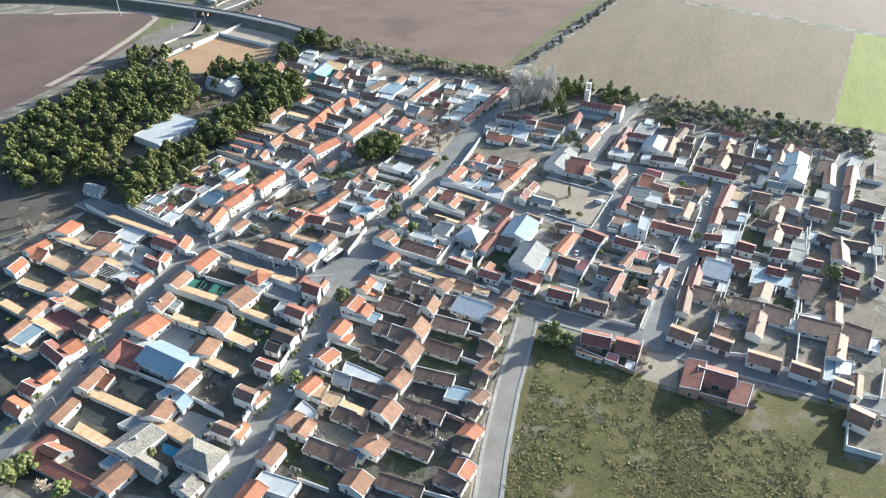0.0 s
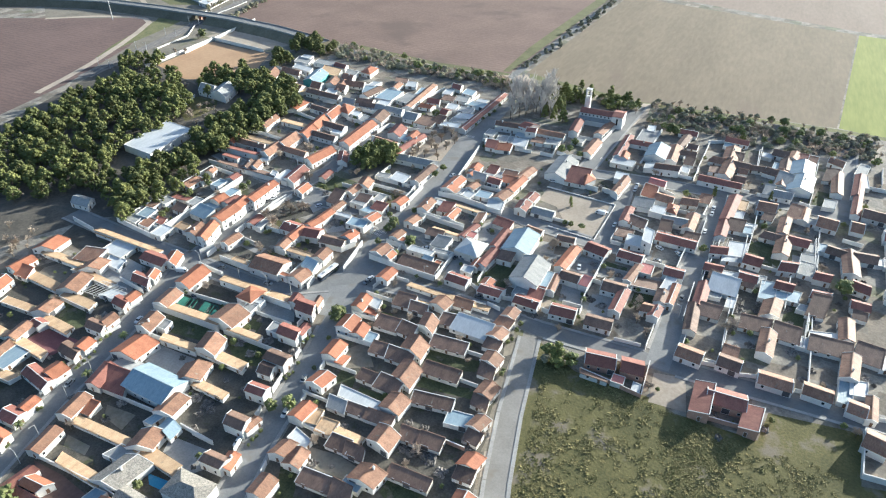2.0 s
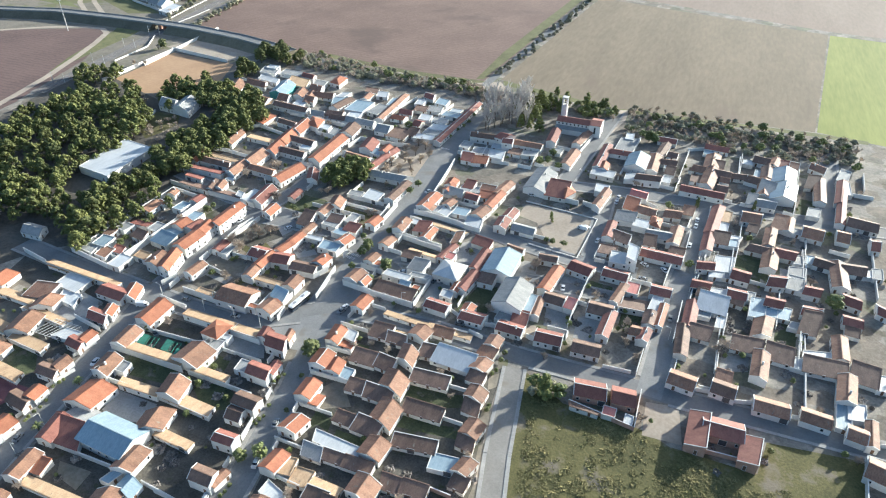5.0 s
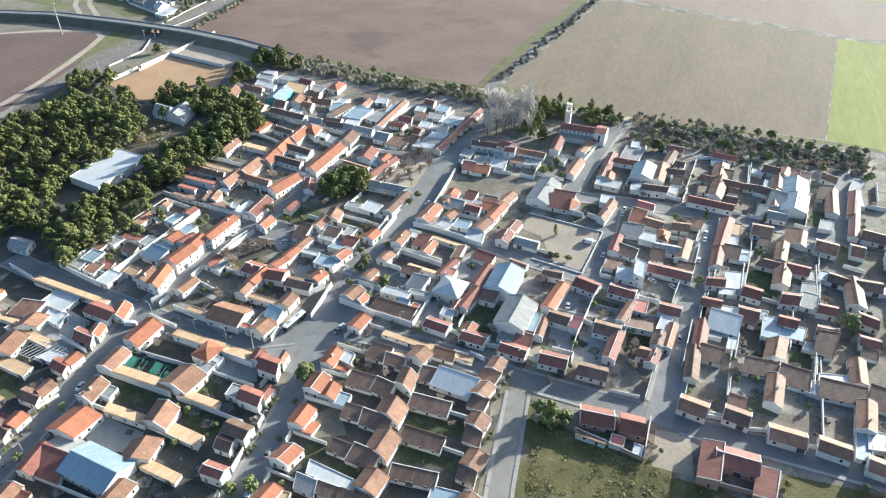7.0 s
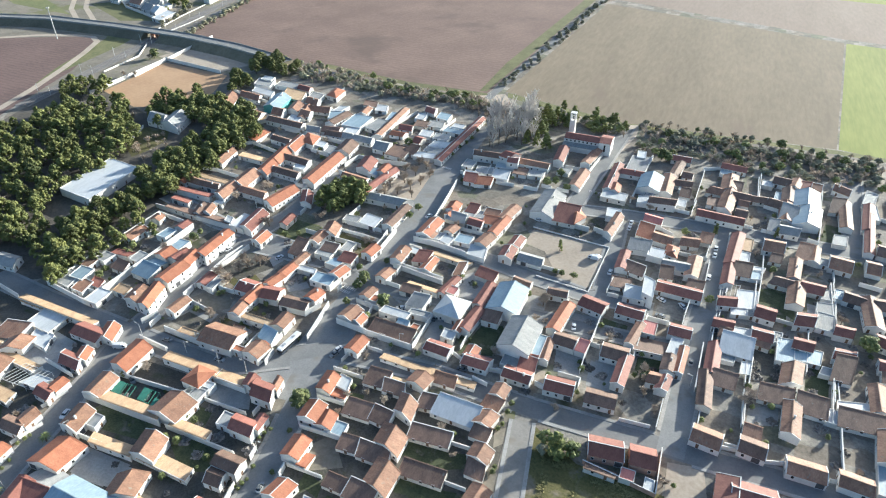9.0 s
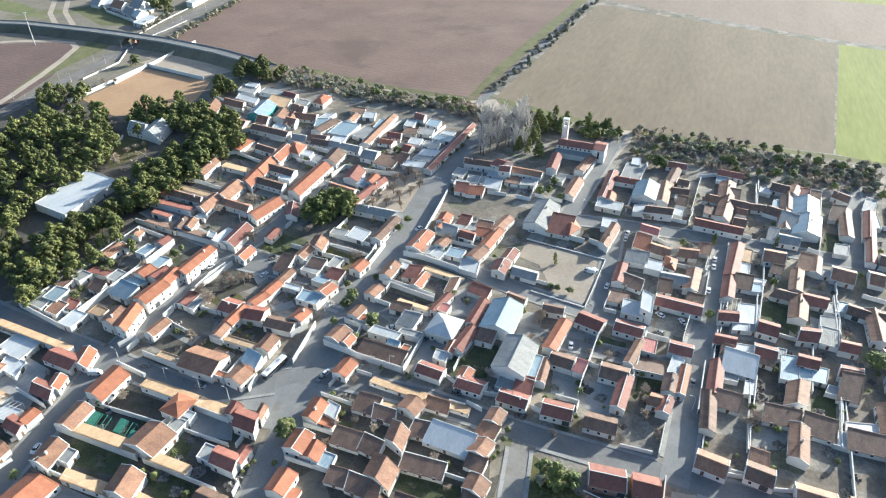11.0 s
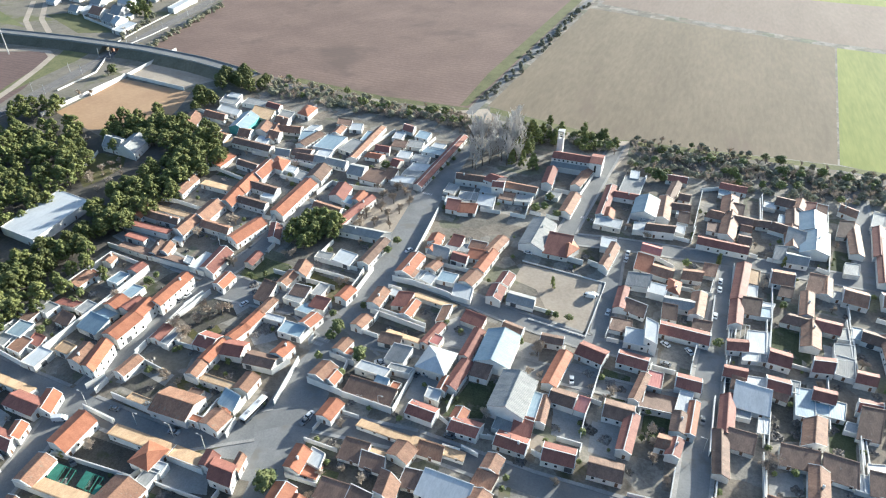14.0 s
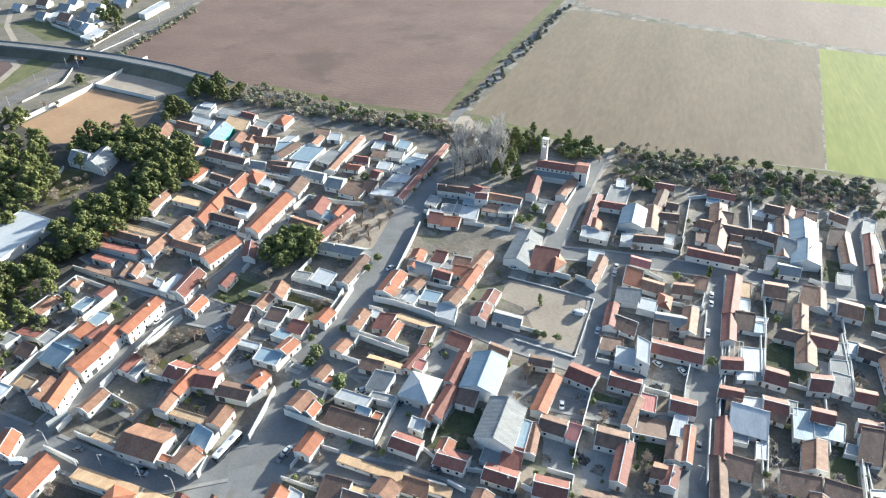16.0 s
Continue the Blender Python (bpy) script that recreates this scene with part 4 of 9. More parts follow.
patch([(-65.1, 193.0), (-61.3, 196.7), (-59.7, 190.4), (-63.1, 186.3)], "rough_dirt")
patch([(-62.9, 177.1), (-59.7, 180.3), (-57.0, 170.6), (-61.2, 169.2)], "rough_dirt")
patch([(-57.4, 162.1), (-55.3, 164.9), (-53.4, 156.5), (-56.3, 155.9)], "rough_dirt")
patch([(-53.6, 147.1), (-51.7, 150.1), (-50.4, 144.1), (-53.5, 142.1)], "rough_dirt")
patch([(-50.0, 133.0), (-47.9, 135.7), (-45.7, 127.3), (-48.0, 125.8)], "rough_dirt")
patch([(-113.7, 149.1), (-114.1, 153.7), (-107.1, 152.4), (-105.6, 147.3)], "grass_yard")
patch([(-102.6, 145.4), (-103.5, 149.5), (-92.5, 149.3), (-93.1, 146.2)], "grass_yard")
patch([(-136.6, 179.2), (-137.4, 188.0), (-112.8, 189.6), (-111.7, 184.3)], "grass_yard")
patch([(-89.5, 172.2), (-89.7, 179.0), (-76.3, 178.8), (-69.1, 180.6), (-68.3, 175.1), (-74.7, 171.9)], "grass_yard")
patch([(-85.6, 158.4), (-86.5, 164.8), (-73.0, 164.7), (-65.3, 166.4), (-64.5, 161.4)], "grass_yard")
patch([(-75.1, 114.5), (-75.5, 120.0), (-63.1, 121.3), (-60.4, 114.7), (-68.9, 112.0)], "grass_yard")
patch([(-102.9, 99.7), (-107.8, 109.2), (-100.4, 108.5), (-97.5, 101.6), (-86.2, 100.9), (-83.6, 96.1), (-94.1, 96.9)], "grass_yard")
patch([(-231.9, 126.6), (-240.1, 136.2), (-227.3, 136.5), (-219.3, 128.7), (-222.2, 124.4)], "grass_yard")
patch([(-195.8, 146.3), (-193.9, 153.3), (-172.4, 152.3), (-169.1, 142.8), (-190.0, 140.6)], "grass_yard")
patch([(-232.7, 113.5), (-231.8, 120.9), (-213.5, 121.9), (-216.9, 108.4)], "maroon_yard")
patch([(-183.3, 131.7), (-164.5, 133.4), (-166.5, 125.0), (-182.1, 124.5)], "concrete_yard")
patch([(-207.3, 194.1), (-189.1, 195.2), (-189.6, 204.9), (-206.1, 204.9)], "concrete_yard")
patch([(-179.3, 212.1), (-166.4, 212.1), (-171.5, 223.3), (-180.4, 218.8)], "grass_yard")
patch([(-209.6, 270.0), (-201.9, 278.6), (-186.9, 279.6), (-187.6, 268.8)], "grass_yard")
patch([(-91.0, 222.9), (-88.2, 239.6), (-78.3, 246.1), (-78.1, 226.6)], "grass_yard")
patch([(-127.6, 200.5), (-118.2, 208.9), (-102.8, 207.0), (-107.5, 202.1)], "grass_yard")
patch([(-105.7, 226.6), (-97.3, 227.8), (-97.9, 237.1), (-103.7, 240.0), (-105.6, 235.3)], "concrete_yard")
patch([(-54.1, 230.9), (-44.2, 234.5), (-46.0, 240.7), (-57.1, 241.3)], "concrete_yard")
patch([(-41.3, 228.9), (-32.2, 232.2), (-32.1, 241.3), (-41.3, 240.6)], "concrete_yard")
patch([(-26.9, 240.7), (-17.6, 244.0), (-18.0, 250.7), (-27.0, 248.4)], "grass_yard")
patch([(32.4, 267.5), (38.3, 254.9), (40.3, 265.3), (37.6, 271.1)], "grass_yard")
patch([(21.2, 300.9), (28.3, 295.8), (28.4, 304.5), (22.8, 303.7)], "grass_yard")
patch([(-90.3, 306.5), (-89.6, 319.9), (-53.2, 318.6), (-53.5, 282.8), (-66.4, 282.8), (-79.3, 303.4)], "pale_yard")
patch([(14.5, 311.8), (23.8, 302.1), (25.5, 315.7), (18.9, 317.9)], "grass_yard")
patch([(39.9, 361.4), (46.2, 362.2), (51.9, 383.6), (43.4, 383.7)], "grass_yard")
patch([(-275.5, 339.5), (-272.4, 345.1), (-254.6, 345.9), (-254.1, 341.7)], "grass_yard")
patch([(-157.9, 179.3), (-152.3, 185.4), (-149.8, 202.6), (-151.4, 225.6), (-147.6, 251.6), (-144.8, 285.7), (-138.7, 283.8), (-140.9, 257.4), (-147.6, 245.1), (-143.5, 220.2), (-132.5, 208.9), (-131.3, 193.4), (-133.4, 184.4)], "asphalt")
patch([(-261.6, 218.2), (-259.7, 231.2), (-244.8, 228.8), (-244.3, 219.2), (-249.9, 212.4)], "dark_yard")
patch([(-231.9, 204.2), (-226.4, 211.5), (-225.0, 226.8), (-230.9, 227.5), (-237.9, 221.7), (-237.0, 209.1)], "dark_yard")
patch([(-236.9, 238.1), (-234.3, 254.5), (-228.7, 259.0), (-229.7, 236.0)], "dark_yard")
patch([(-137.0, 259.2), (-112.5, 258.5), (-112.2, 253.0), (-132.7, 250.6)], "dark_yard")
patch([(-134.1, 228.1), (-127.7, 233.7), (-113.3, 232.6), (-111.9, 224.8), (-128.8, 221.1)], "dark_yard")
patch([(-107.6, 239.1), (-96.8, 239.0), (-96.5, 225.2), (-106.6, 225.8)], "concrete_yard")
patch([(-110.2, 266.4), (-104.2, 274.4), (-95.8, 270.2), (-96.3, 253.2), (-101.6, 253.8)], "concrete_yard")
patch([(-76.4, 269.2), (-68.8, 269.5), (-66.1, 254.2), (-75.5, 253.6)], "concrete_yard")
patch([(-56.6, 264.3), (-45.0, 265.6), (-45.5, 250.9), (-55.1, 251.9)], "concrete_yard")
patch([(-43.8, 266.1), (-33.7, 265.1), (-33.9, 252.1), (-42.5, 252.1)], "grass_yard")
patch([(-88.0, 241.3), (-79.9, 240.3), (-79.8, 226.9), (-88.3, 227.9)], "grass_yard")
patch([(-207.8, 208.0), (-204.2, 216.1), (-191.0, 217.9), (-187.9, 209.4), (-197.5, 202.4)], "rough_dirt")
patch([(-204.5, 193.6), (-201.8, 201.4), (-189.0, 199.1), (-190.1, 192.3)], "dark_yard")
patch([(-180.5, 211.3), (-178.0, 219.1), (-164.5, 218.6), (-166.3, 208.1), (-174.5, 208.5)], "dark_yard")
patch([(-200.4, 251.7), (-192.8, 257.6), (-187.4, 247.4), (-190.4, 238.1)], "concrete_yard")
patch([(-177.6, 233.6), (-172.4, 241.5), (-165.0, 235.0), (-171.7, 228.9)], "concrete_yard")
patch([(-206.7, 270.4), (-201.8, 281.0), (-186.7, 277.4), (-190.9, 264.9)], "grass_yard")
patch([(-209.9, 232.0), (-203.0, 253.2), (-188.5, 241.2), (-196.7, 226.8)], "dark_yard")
patch([(-181.2, 197.6), (-179.0, 203.1), (-170.0, 202.0), (-170.6, 197.2)], "concrete_yard")
patch([(12.4, 270.3), (23.1, 277.4), (23.1, 256.0), (12.1, 251.7)], "dark_yard")
patch([(14.2, 315.4), (25.2, 310.6), (25.1, 293.2), (14.6, 292.9)], "grass_yard")
patch([(31.7, 263.7), (39.5, 267.6), (38.6, 250.3), (30.7, 251.8)], "grass_yard")
patch([(12.7, 237.9), (22.4, 243.9), (22.4, 233.5), (12.3, 229.5)], "concrete_yard")
patch([(33.2, 310.3), (41.8, 309.6), (41.4, 297.1), (33.2, 300.3)], "concrete_yard")
patch([(-56.1, 237.0), (-46.0, 237.5), (-45.0, 228.5), (-54.6, 228.5)], "concrete_yard")
patch([(-43.0, 239.5), (-33.8, 239.2), (-32.9, 226.1), (-41.9, 226.1)], "concrete_yard")
patch([(-61.9, 226.9), (-55.5, 226.9), (-56.4, 220.4), (-60.8, 220.6)], "pale_yard")
patch([(-26.8, 248.5), (-18.0, 250.1), (-17.8, 241.7), (-25.8, 239.8)], "grass_yard")
patch([(-26.5, 261.4), (-20.5, 260.8), (-20.0, 251.2), (-27.2, 251.1)], "dark_yard")
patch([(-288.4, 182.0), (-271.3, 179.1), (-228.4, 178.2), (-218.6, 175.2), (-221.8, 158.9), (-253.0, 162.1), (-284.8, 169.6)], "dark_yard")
patch([(-246.1, 161.6), (-244.8, 171.1), (-229.2, 169.0), (-223.5, 158.0), (-226.2, 152.3), (-236.8, 155.9)], "concrete_yard")
patch([(-143.2, 88.9), (-135.3, 89.5), (-135.1, 86.1), (-139.7, 86.0)], "pool_water")
pavements()

# houses and outbuildings
garden_wall([(-244.1, 187.5), (-270.7, 191.1), (-272.0, 209.6)], 3.0)
outbuilding(-268.6, 192.0, 10.8, 10.1, -5.2, 17.2, 2.9, "f", sheet_grey)
outbuilding(-256.2, 191.0, 7.3, 8.0, -4.0, 16.2, 2.8, "f", tile_old)
outbuilding(-270.1, 177.6, 41.5, 3.6, -1.3, 0.0, 3.0, "su", tile_sunlit_tan)
house(-232.8, 170.1, 13.9, 7.0, -1.3, 0.0, 3.0, "gu", tile_red)
house(-220.8, 172.7, 6.9, 9.3, 0.7, 21.8, 3.0, "gv", tile_orange)
garden_wall([(-290.6, 182.1), (-273.1, 179.3)], 2.6)
garden_wall([(-230.1, 156.6), (-214.5, 154.7)], 2.4)
garden_wall([(12.8, 315.4), (12.2, 292.1)], 2.2)
garden_wall([(42.6, 327.1), (42.2, 298.8)], 2.2)
garden_wall([(40.9, 271.3), (38.9, 240.0)], 2.2)
garden_wall([(10.9, 273.4), (10.9, 248.5)], 2.0)
garden_wall([(-4.9, 264.5), (-5.4, 238.4)], 2.4)
garden_wall([(-18.5, 379.1), (-19.7, 365.0)], 2.2)
garden_wall([(11.1, 421.1), (11.3, 388.9)], 2.0)
garden_wall([(-34.7, 345.8), (-25.7, 340.7)], 2.0)
garden_wall([(10.7, 245.1), (10.8, 227.4)], 2.0)
garden_wall([(32.9, 289.4), (31.5, 263.3)], 1.8)
garden_wall([(-52.5, 226.8), (-44.2, 226.9)], 2.2)
garden_wall([(-44.2, 226.9), (-44.2, 223.3)], 2.2)
garden_wall([(-45.5, 239.1), (-45.3, 230.7)], 2.2)
garden_wall([(-58.9, 218.7), (-55.0, 217.9)], 2.2)
house(-208.8, 196.0, 5.2, 10.1, -8.0, 4.7, 3.2, "gv", tile_old)
house(-209.6, 215.5, 4.8, 8.4, -2.2, 5.3, 3.0, "gv", tile_red)
outbuilding(-204.1, 214.8, 3.9, 9.0, -7.1, 9.4, 2.8, "f", sheet_grey)
outbuilding(-195.1, 187.5, 9.1, 3.2, -1.7, -2.8, 2.8, "f", tile_sunlit_tan)
house(-183.5, 185.9, 15.0, 11.0, 1.4, 0.0, 4.0, "gu", tile_old)
outbuilding(-177.3, 204.1, 13.5, 3.3, 0.2, 1.8, 3.0, "f", tile_sunlit_tan)
outbuilding(-177.5, 197.4, 5.1, 3.4, 3.4, 1.5, 2.0, "f", tile_dark)
house(-183.5, 204.6, 4.9, 8.5, -2.2, 7.5, 3.6, "gv", tile_old)
house(-184.3, 212.4, 5.4, 12.0, -4.4, 4.5, 3.6, "gv", tile_orange)
house(-191.9, 218.5, 8.4, 8.0, -0.3, 0.0, 3.2, "gu", tile_red)
house(-178.6, 217.5, 8.3, 8.0, 8.8, 0.0, 3.4, "gu", tile_red)
outbuilding(-168.2, 217.0, 12.1, 6.5, 4.7, 0.0, 3.2, "gu", tile_dark)
house(-160.8, 224.5, 5.8, 7.1, -6.1, -1.0, 4.0, "gv", tile_orange)
house(-163.2, 204.9, 6.0, 8.2, -1.9, 3.2, 3.6, "gv", tile_old)
outbuilding(-164.2, 197.6, 7.5, 5.9, -11.2, 19.6, 3.2, "sl", sheet_blue)
outbuilding(-169.6, 187.6, 5.1, 2.9, -0.6, -9.2, 3.0, "f", tile_orange)
house(-163.9, 187.6, 7.8, 7.2, -7.3, 0.6, 3.8, "gv", tile_old)
outbuilding(-160.1, 192.0, 3.7, 4.0, -9.9, 20.1, 3.4, "gv", tile_orange)
outbuilding(-166.0, 236.6, 10.3, 7.0, -0.9, 6.2, 3.0, "f", sheet_blue)
house(-160.6, 243.6, 5.8, 7.9, -9.9, -1.5, 3.4, "gv", tile_orange)
outbuilding(-162.7, 254.4, 7.1, 6.1, 0.6, -4.0, 3.2, "sl", tile_red)
outbuilding(-166.9, 250.3, 6.6, 6.1, -3.9, -13.1, 3.0, "f", sheet_blue)
house(-155.6, 263.7, 5.9, 8.3, -9.1, 3.2, 3.4, "gv", tile_orange)
house(-182.9, 226.6, 4.9, 8.7, -10.2, -1.0, 3.4, "gv", tile_orange)
house(-181.6, 234.6, 5.0, 9.3, -6.9, 2.6, 3.4, "gv", tile_orange)
house(-180.7, 243.6, 4.3, 9.7, -8.5, 5.4, 3.4, "gv", tile_old)
outbuilding(-176.3, 241.7, 9.5, 3.6, 0.2, 12.1, 2.6, "f", sheet_white)
outbuilding(-187.0, 250.8, 6.6, 10.9, -5.6, 12.0, 2.6, "sl", tile_dark)
house(-208.8, 252.5, 6.7, 9.6, -14.4, 15.6, 3.0, "gv", tile_orange)
outbuilding(-205.9, 271.1, 4.9, 9.5, -10.5, 13.8, 2.8, "gv", tile_red)
outbuilding(-175.4, 255.1, 8.6, 5.3, -4.2, 5.2, 2.8, "f", sheet_grey)
house(-183.8, 263.0, 5.7, 9.9, -8.0, 5.4, 3.2, "gv", tile_old)
outbuilding(-174.7, 258.4, 8.0, 6.0, 2.2, 0.0, 3.0, "sl", tile_dark)
outbuilding(-166.5, 261.9, 5.2, 8.4, -4.8, 5.0, 2.8, "f", sheet_grey)
garden_wall([(-202.1, 188.0), (-184.8, 187.0)], 3.0)
garden_wall([(-205.8, 206.1), (-194.4, 204.2)], 2.4)
garden_wall([(-184.1, 204.3), (-177.6, 203.9)], 3.2)
garden_wall([(-163.0, 204.4), (-165.7, 199.3), (-165.2, 188.8)], 2.6)
garden_wall([(-156.3, 218.0), (-153.5, 225.8)], 2.6)
garden_wall([(-157.8, 205.2), (-157.1, 197.4)], 2.4)
garden_wall([(-154.1, 188.0), (-155.1, 194.8)], 2.6)
garden_wall([(-155.7, 236.3), (-155.1, 242.9)], 2.6)
garden_wall([(-202.7, 218.3), (-192.0, 218.3)], 2.2)
garden_wall([(-207.9, 249.6), (-210.3, 227.2), (-210.6, 214.9)], 2.4)
garden_wall([(-210.2, 213.2), (-209.3, 206.2)], 2.2)
garden_wall([(-191.2, 272.1), (-159.8, 271.1)], 2.4)
garden_wall([(-149.8, 263.7), (-150.9, 290.1)], 2.8)
garden_wall([(-179.0, 263.0), (-167.7, 262.4)], 2.2)
house(-267.2, 229.5, 6.6, 10.2, 0.4, -0.4, 3.0, "gv", tile_old)
outbuilding(-265.3, 239.4, 6.9, 3.2, -15.3, 15.2, 2.8, "f", tile_orange)
house(-265.9, 248.1, 5.4, 5.4, -2.2, 15.4, 3.0, "gv", tile_old)
outbuilding(-253.0, 237.6, 5.9, 7.7, -2.6, -0.6, 2.8, "f", sheet_blue)
outbuilding(-250.1, 246.9, 5.8, 6.6, -4.3, 2.0, 3.0, "gv", tile_red)
outbuilding(-261.9, 218.0, 10.0, 4.1, 4.4, -17.9, 2.4, "f", tile_red)
outbuilding(-250.4, 217.9, 6.1, 7.0, -6.2, 8.4, 2.6, "f", sheet_grey)
outbuilding(-265.1, 211.9, 6.3, 6.4, -5.6, -3.5, 2.8, "f", sheet_grey)
outbuilding(-252.5, 209.7, 7.4, 5.7, -5.9, 18.2, 2.4, "sl", tile_dark)
outbuilding(-263.6, 196.7, 7.6, 8.3, 1.4, 7.4, 3.0, "f", sheet_blue)
outbuilding(-265.8, 204.9, 4.6, 6.3, -0.4, 4.9, 3.0, "f", tile_dark)
outbuilding(-251.7, 196.4, 6.2, 5.8, -2.7, 24.0, 2.5, "f", tile_red)
outbuilding(-240.9, 210.0, 10.7, 7.8, -6.1, 5.0, 3.2, "sl", sheet_blue)
outbuilding(-241.2, 217.4, 8.0, 6.4, -4.4, 0.3, 3.4, "su", sheet_blue)
outbuilding(-241.0, 224.2, 7.5, 7.4, -7.3, 4.7, 3.6, "gv", tile_orange)
outbuilding(-234.0, 224.5, 6.1, 8.6, -2.7, -7.1, 3.4, "gv", tile_red)
outbuilding(-240.0, 231.9, 6.3, 7.9, 0.3, 0.6, 3.0, "f", sheet_blue)
house(-225.8, 208.7, 7.9, 13.9, -4.9, 4.0, 5.4, "gv", tile_orange)
house(-225.5, 222.4, 7.0, 9.7, -1.8, 9.5, 5.2, "gv", tile_orange)
house(-223.3, 230.8, 6.6, 21.2, -4.8, 6.2, 5.4, "gv", tile_orange)
house(-227.5, 193.5, 7.2, 9.4, -5.0, 13.8, 5.0, "gv", tile_old)
house(-219.7, 192.9, 6.7, 14.6, -9.0, 26.2, 5.2, "gv", tile_orange)
outbuilding(-238.5, 197.0, 7.1, 5.2, -4.2, 12.2, 3.0, "f", tile_sunlit_tan)
outbuilding(-244.7, 187.4, 7.3, 9.0, -2.0, 4.5, 3.0, "f", sheet_white)
house(-142.2, 220.5, 7.0, 8.5, -9.5, -0.3, 3.4, "gv", tile_old)
house(-136.2, 220.9, 5.3, 5.7, -17.4, 12.5, 3.0, "gv", tile_orange)
outbuilding(-127.5, 219.0, 18.6, 6.5, -0.9, 0.0, 2.4, "sl", tile_dark)
outbuilding(-128.4, 229.7, 12.3, 4.7, -1.7, -5.7, 3.0, "f", sheet_white)
outbuilding(-120.3, 238.1, 7.6, 7.5, 3.3, -8.4, 3.2, "sl", sheet_grey)
outbuilding(-117.6, 233.9, 9.0, 3.4, 3.0, -11.3, 2.8, "f", sheet_grey)
outbuilding(-118.6, 224.4, 5.1, 4.7, -3.9, 5.0, 2.8, "sl", sheet_blue)
outbuilding(-113.1, 224.9, 3.5, 4.9, -0.8, -3.6, 2.2, "f", tile_orange)
house(-140.8, 235.6, 4.7, 6.9, -1.9, -5.4, 3.4, "gv", tile_old)
outbuilding(-136.0, 235.4, 3.3, 4.1, 0.1, -3.1, 2.4, "f", tile_orange)
house(-141.1, 250.4, 5.3, 7.3, -5.1, -5.0, 3.2, "gv", tile_old)
outbuilding(-127.1, 246.1, 8.7, 4.7, 2.3, 2.1, 2.6, "sl", tile_dark)
outbuilding(-126.2, 251.3, 14.9, 3.0, -4.2, 0.0, 3.2, "su", tile_sunlit_tan)
house(-111.7, 251.1, 3.6, 13.5, -4.3, -5.7, 3.2, "gv", tile_red)
outbuilding(-108.4, 252.0, 4.5, 5.6, -8.0, 7.3, 3.2, "f", sheet_pink)
outbuilding(-107.6, 237.8, 11.4, 11.9, -2.0, -1.2, 4.0, "hip", sheet_white)
outbuilding(-99.5, 226.4, 5.6, 5.3, -6.3, 11.5, 2.6, "f", sheet_white)
outbuilding(-96.7, 231.1, 3.4, 7.1, -6.8, 6.8, 3.0, "gv", tile_orange)
outbuilding(-101.7, 269.6, 9.4, 5.8, -9.0, 5.8, 2.6, "sl", tile_red)
house(-95.2, 249.9, 4.8, 16.6, -8.7, 7.0, 3.2, "gv", tile_red)
house(-95.0, 233.7, 5.0, 14.9, -11.5, 5.2, 3.4, "gv", tile_red)
outbuilding(-88.3, 241.8, 6.9, 6.5, -0.1, 0.0, 3.0, "sl", tile_dark)
warehouse(-88.6, 247.7, 12.8, 18.7, 2.9, -2.2, 4.6, "gv", sheet_blue)
warehouse(-77.1, 228.4, 12.9, 18.5, -5.8, 4.8, 5.0, "gv", sheet_grey)
outbuilding(-64.0, 228.8, 3.4, 13.5, -4.0, 5.2, 3.4, "f", sheet_blue)
house(-85.2, 270.5, 8.8, 4.8, -10.1, 8.2, 3.0, "gu", tile_dark)
house(-69.0, 268.5, 8.9, 5.0, 4.9, 0.0, 3.0, "gu", tile_dark)
house(-62.9, 247.1, 5.2, 19.1, -3.3, -3.1, 3.2, "gv", tile_orange)
house(-55.1, 266.9, 10.6, 8.0, -12.8, 0.0, 3.0, "gu", tile_red)
house(-40.0, 268.0, 11.3, 7.0, -2.9, 0.0, 3.0, "gu", tile_red)
outbuilding(-33.1, 251.3, 3.6, 15.0, -9.0, -0.7, 3.0, "gv", tile_old)
house(-59.1, 240.2, 9.2, 7.0, -3.2, 0.0, 3.0, "gu", tile_dark)
outbuilding(-49.6, 239.6, 3.9, 5.8, -4.9, -2.5, 3.0, "sl", sheet_pink)
house(-60.5, 229.2, 3.3, 13.0, 0.0, 3.4, 3.0, "gv", tile_old)
house(-40.3, 240.3, 10.3, 8.0, 0.7, 0.0, 3.0, "gu", tile_dark)
garden_wall([(-267.4, 199.3), (-268.0, 228.2), (-267.5, 255.5)], 3.2)
garden_wall([(-243.7, 196.6), (-243.4, 216.7), (-243.6, 252.7)], 3.4)
garden_wall([(-268.6, 256.3), (-244.9, 253.7)], 2.4)
garden_wall([(-263.0, 194.0), (-254.2, 194.1), (-241.3, 194.1)], 2.6)
garden_wall([(-142.2, 219.5), (-128.0, 218.3)], 3.0)
garden_wall([(-127.7, 217.9), (-107.8, 217.3)], 3.0)
garden_wall([(-107.5, 217.6), (-107.8, 238.2)], 2.8)
garden_wall([(-141.5, 234.4), (-130.2, 233.0)], 2.6)
garden_wall([(-136.3, 250.8), (-129.0, 250.1)], 2.2)
garden_wall([(-138.8, 263.2), (-113.2, 260.1)], 2.6)
garden_wall([(-44.5, 273.1), (-45.2, 247.5)], 2.2)
garden_wall([(-59.5, 270.8), (-59.3, 258.4)], 2.0)
garden_wall([(-27.7, 272.2), (-28.3, 251.3)], 2.2)
garden_wall([(-86.3, 269.6), (-88.3, 260.1)], 2.0)
garden_wall([(-76.6, 269.3), (-75.9, 250.1)], 2.2)
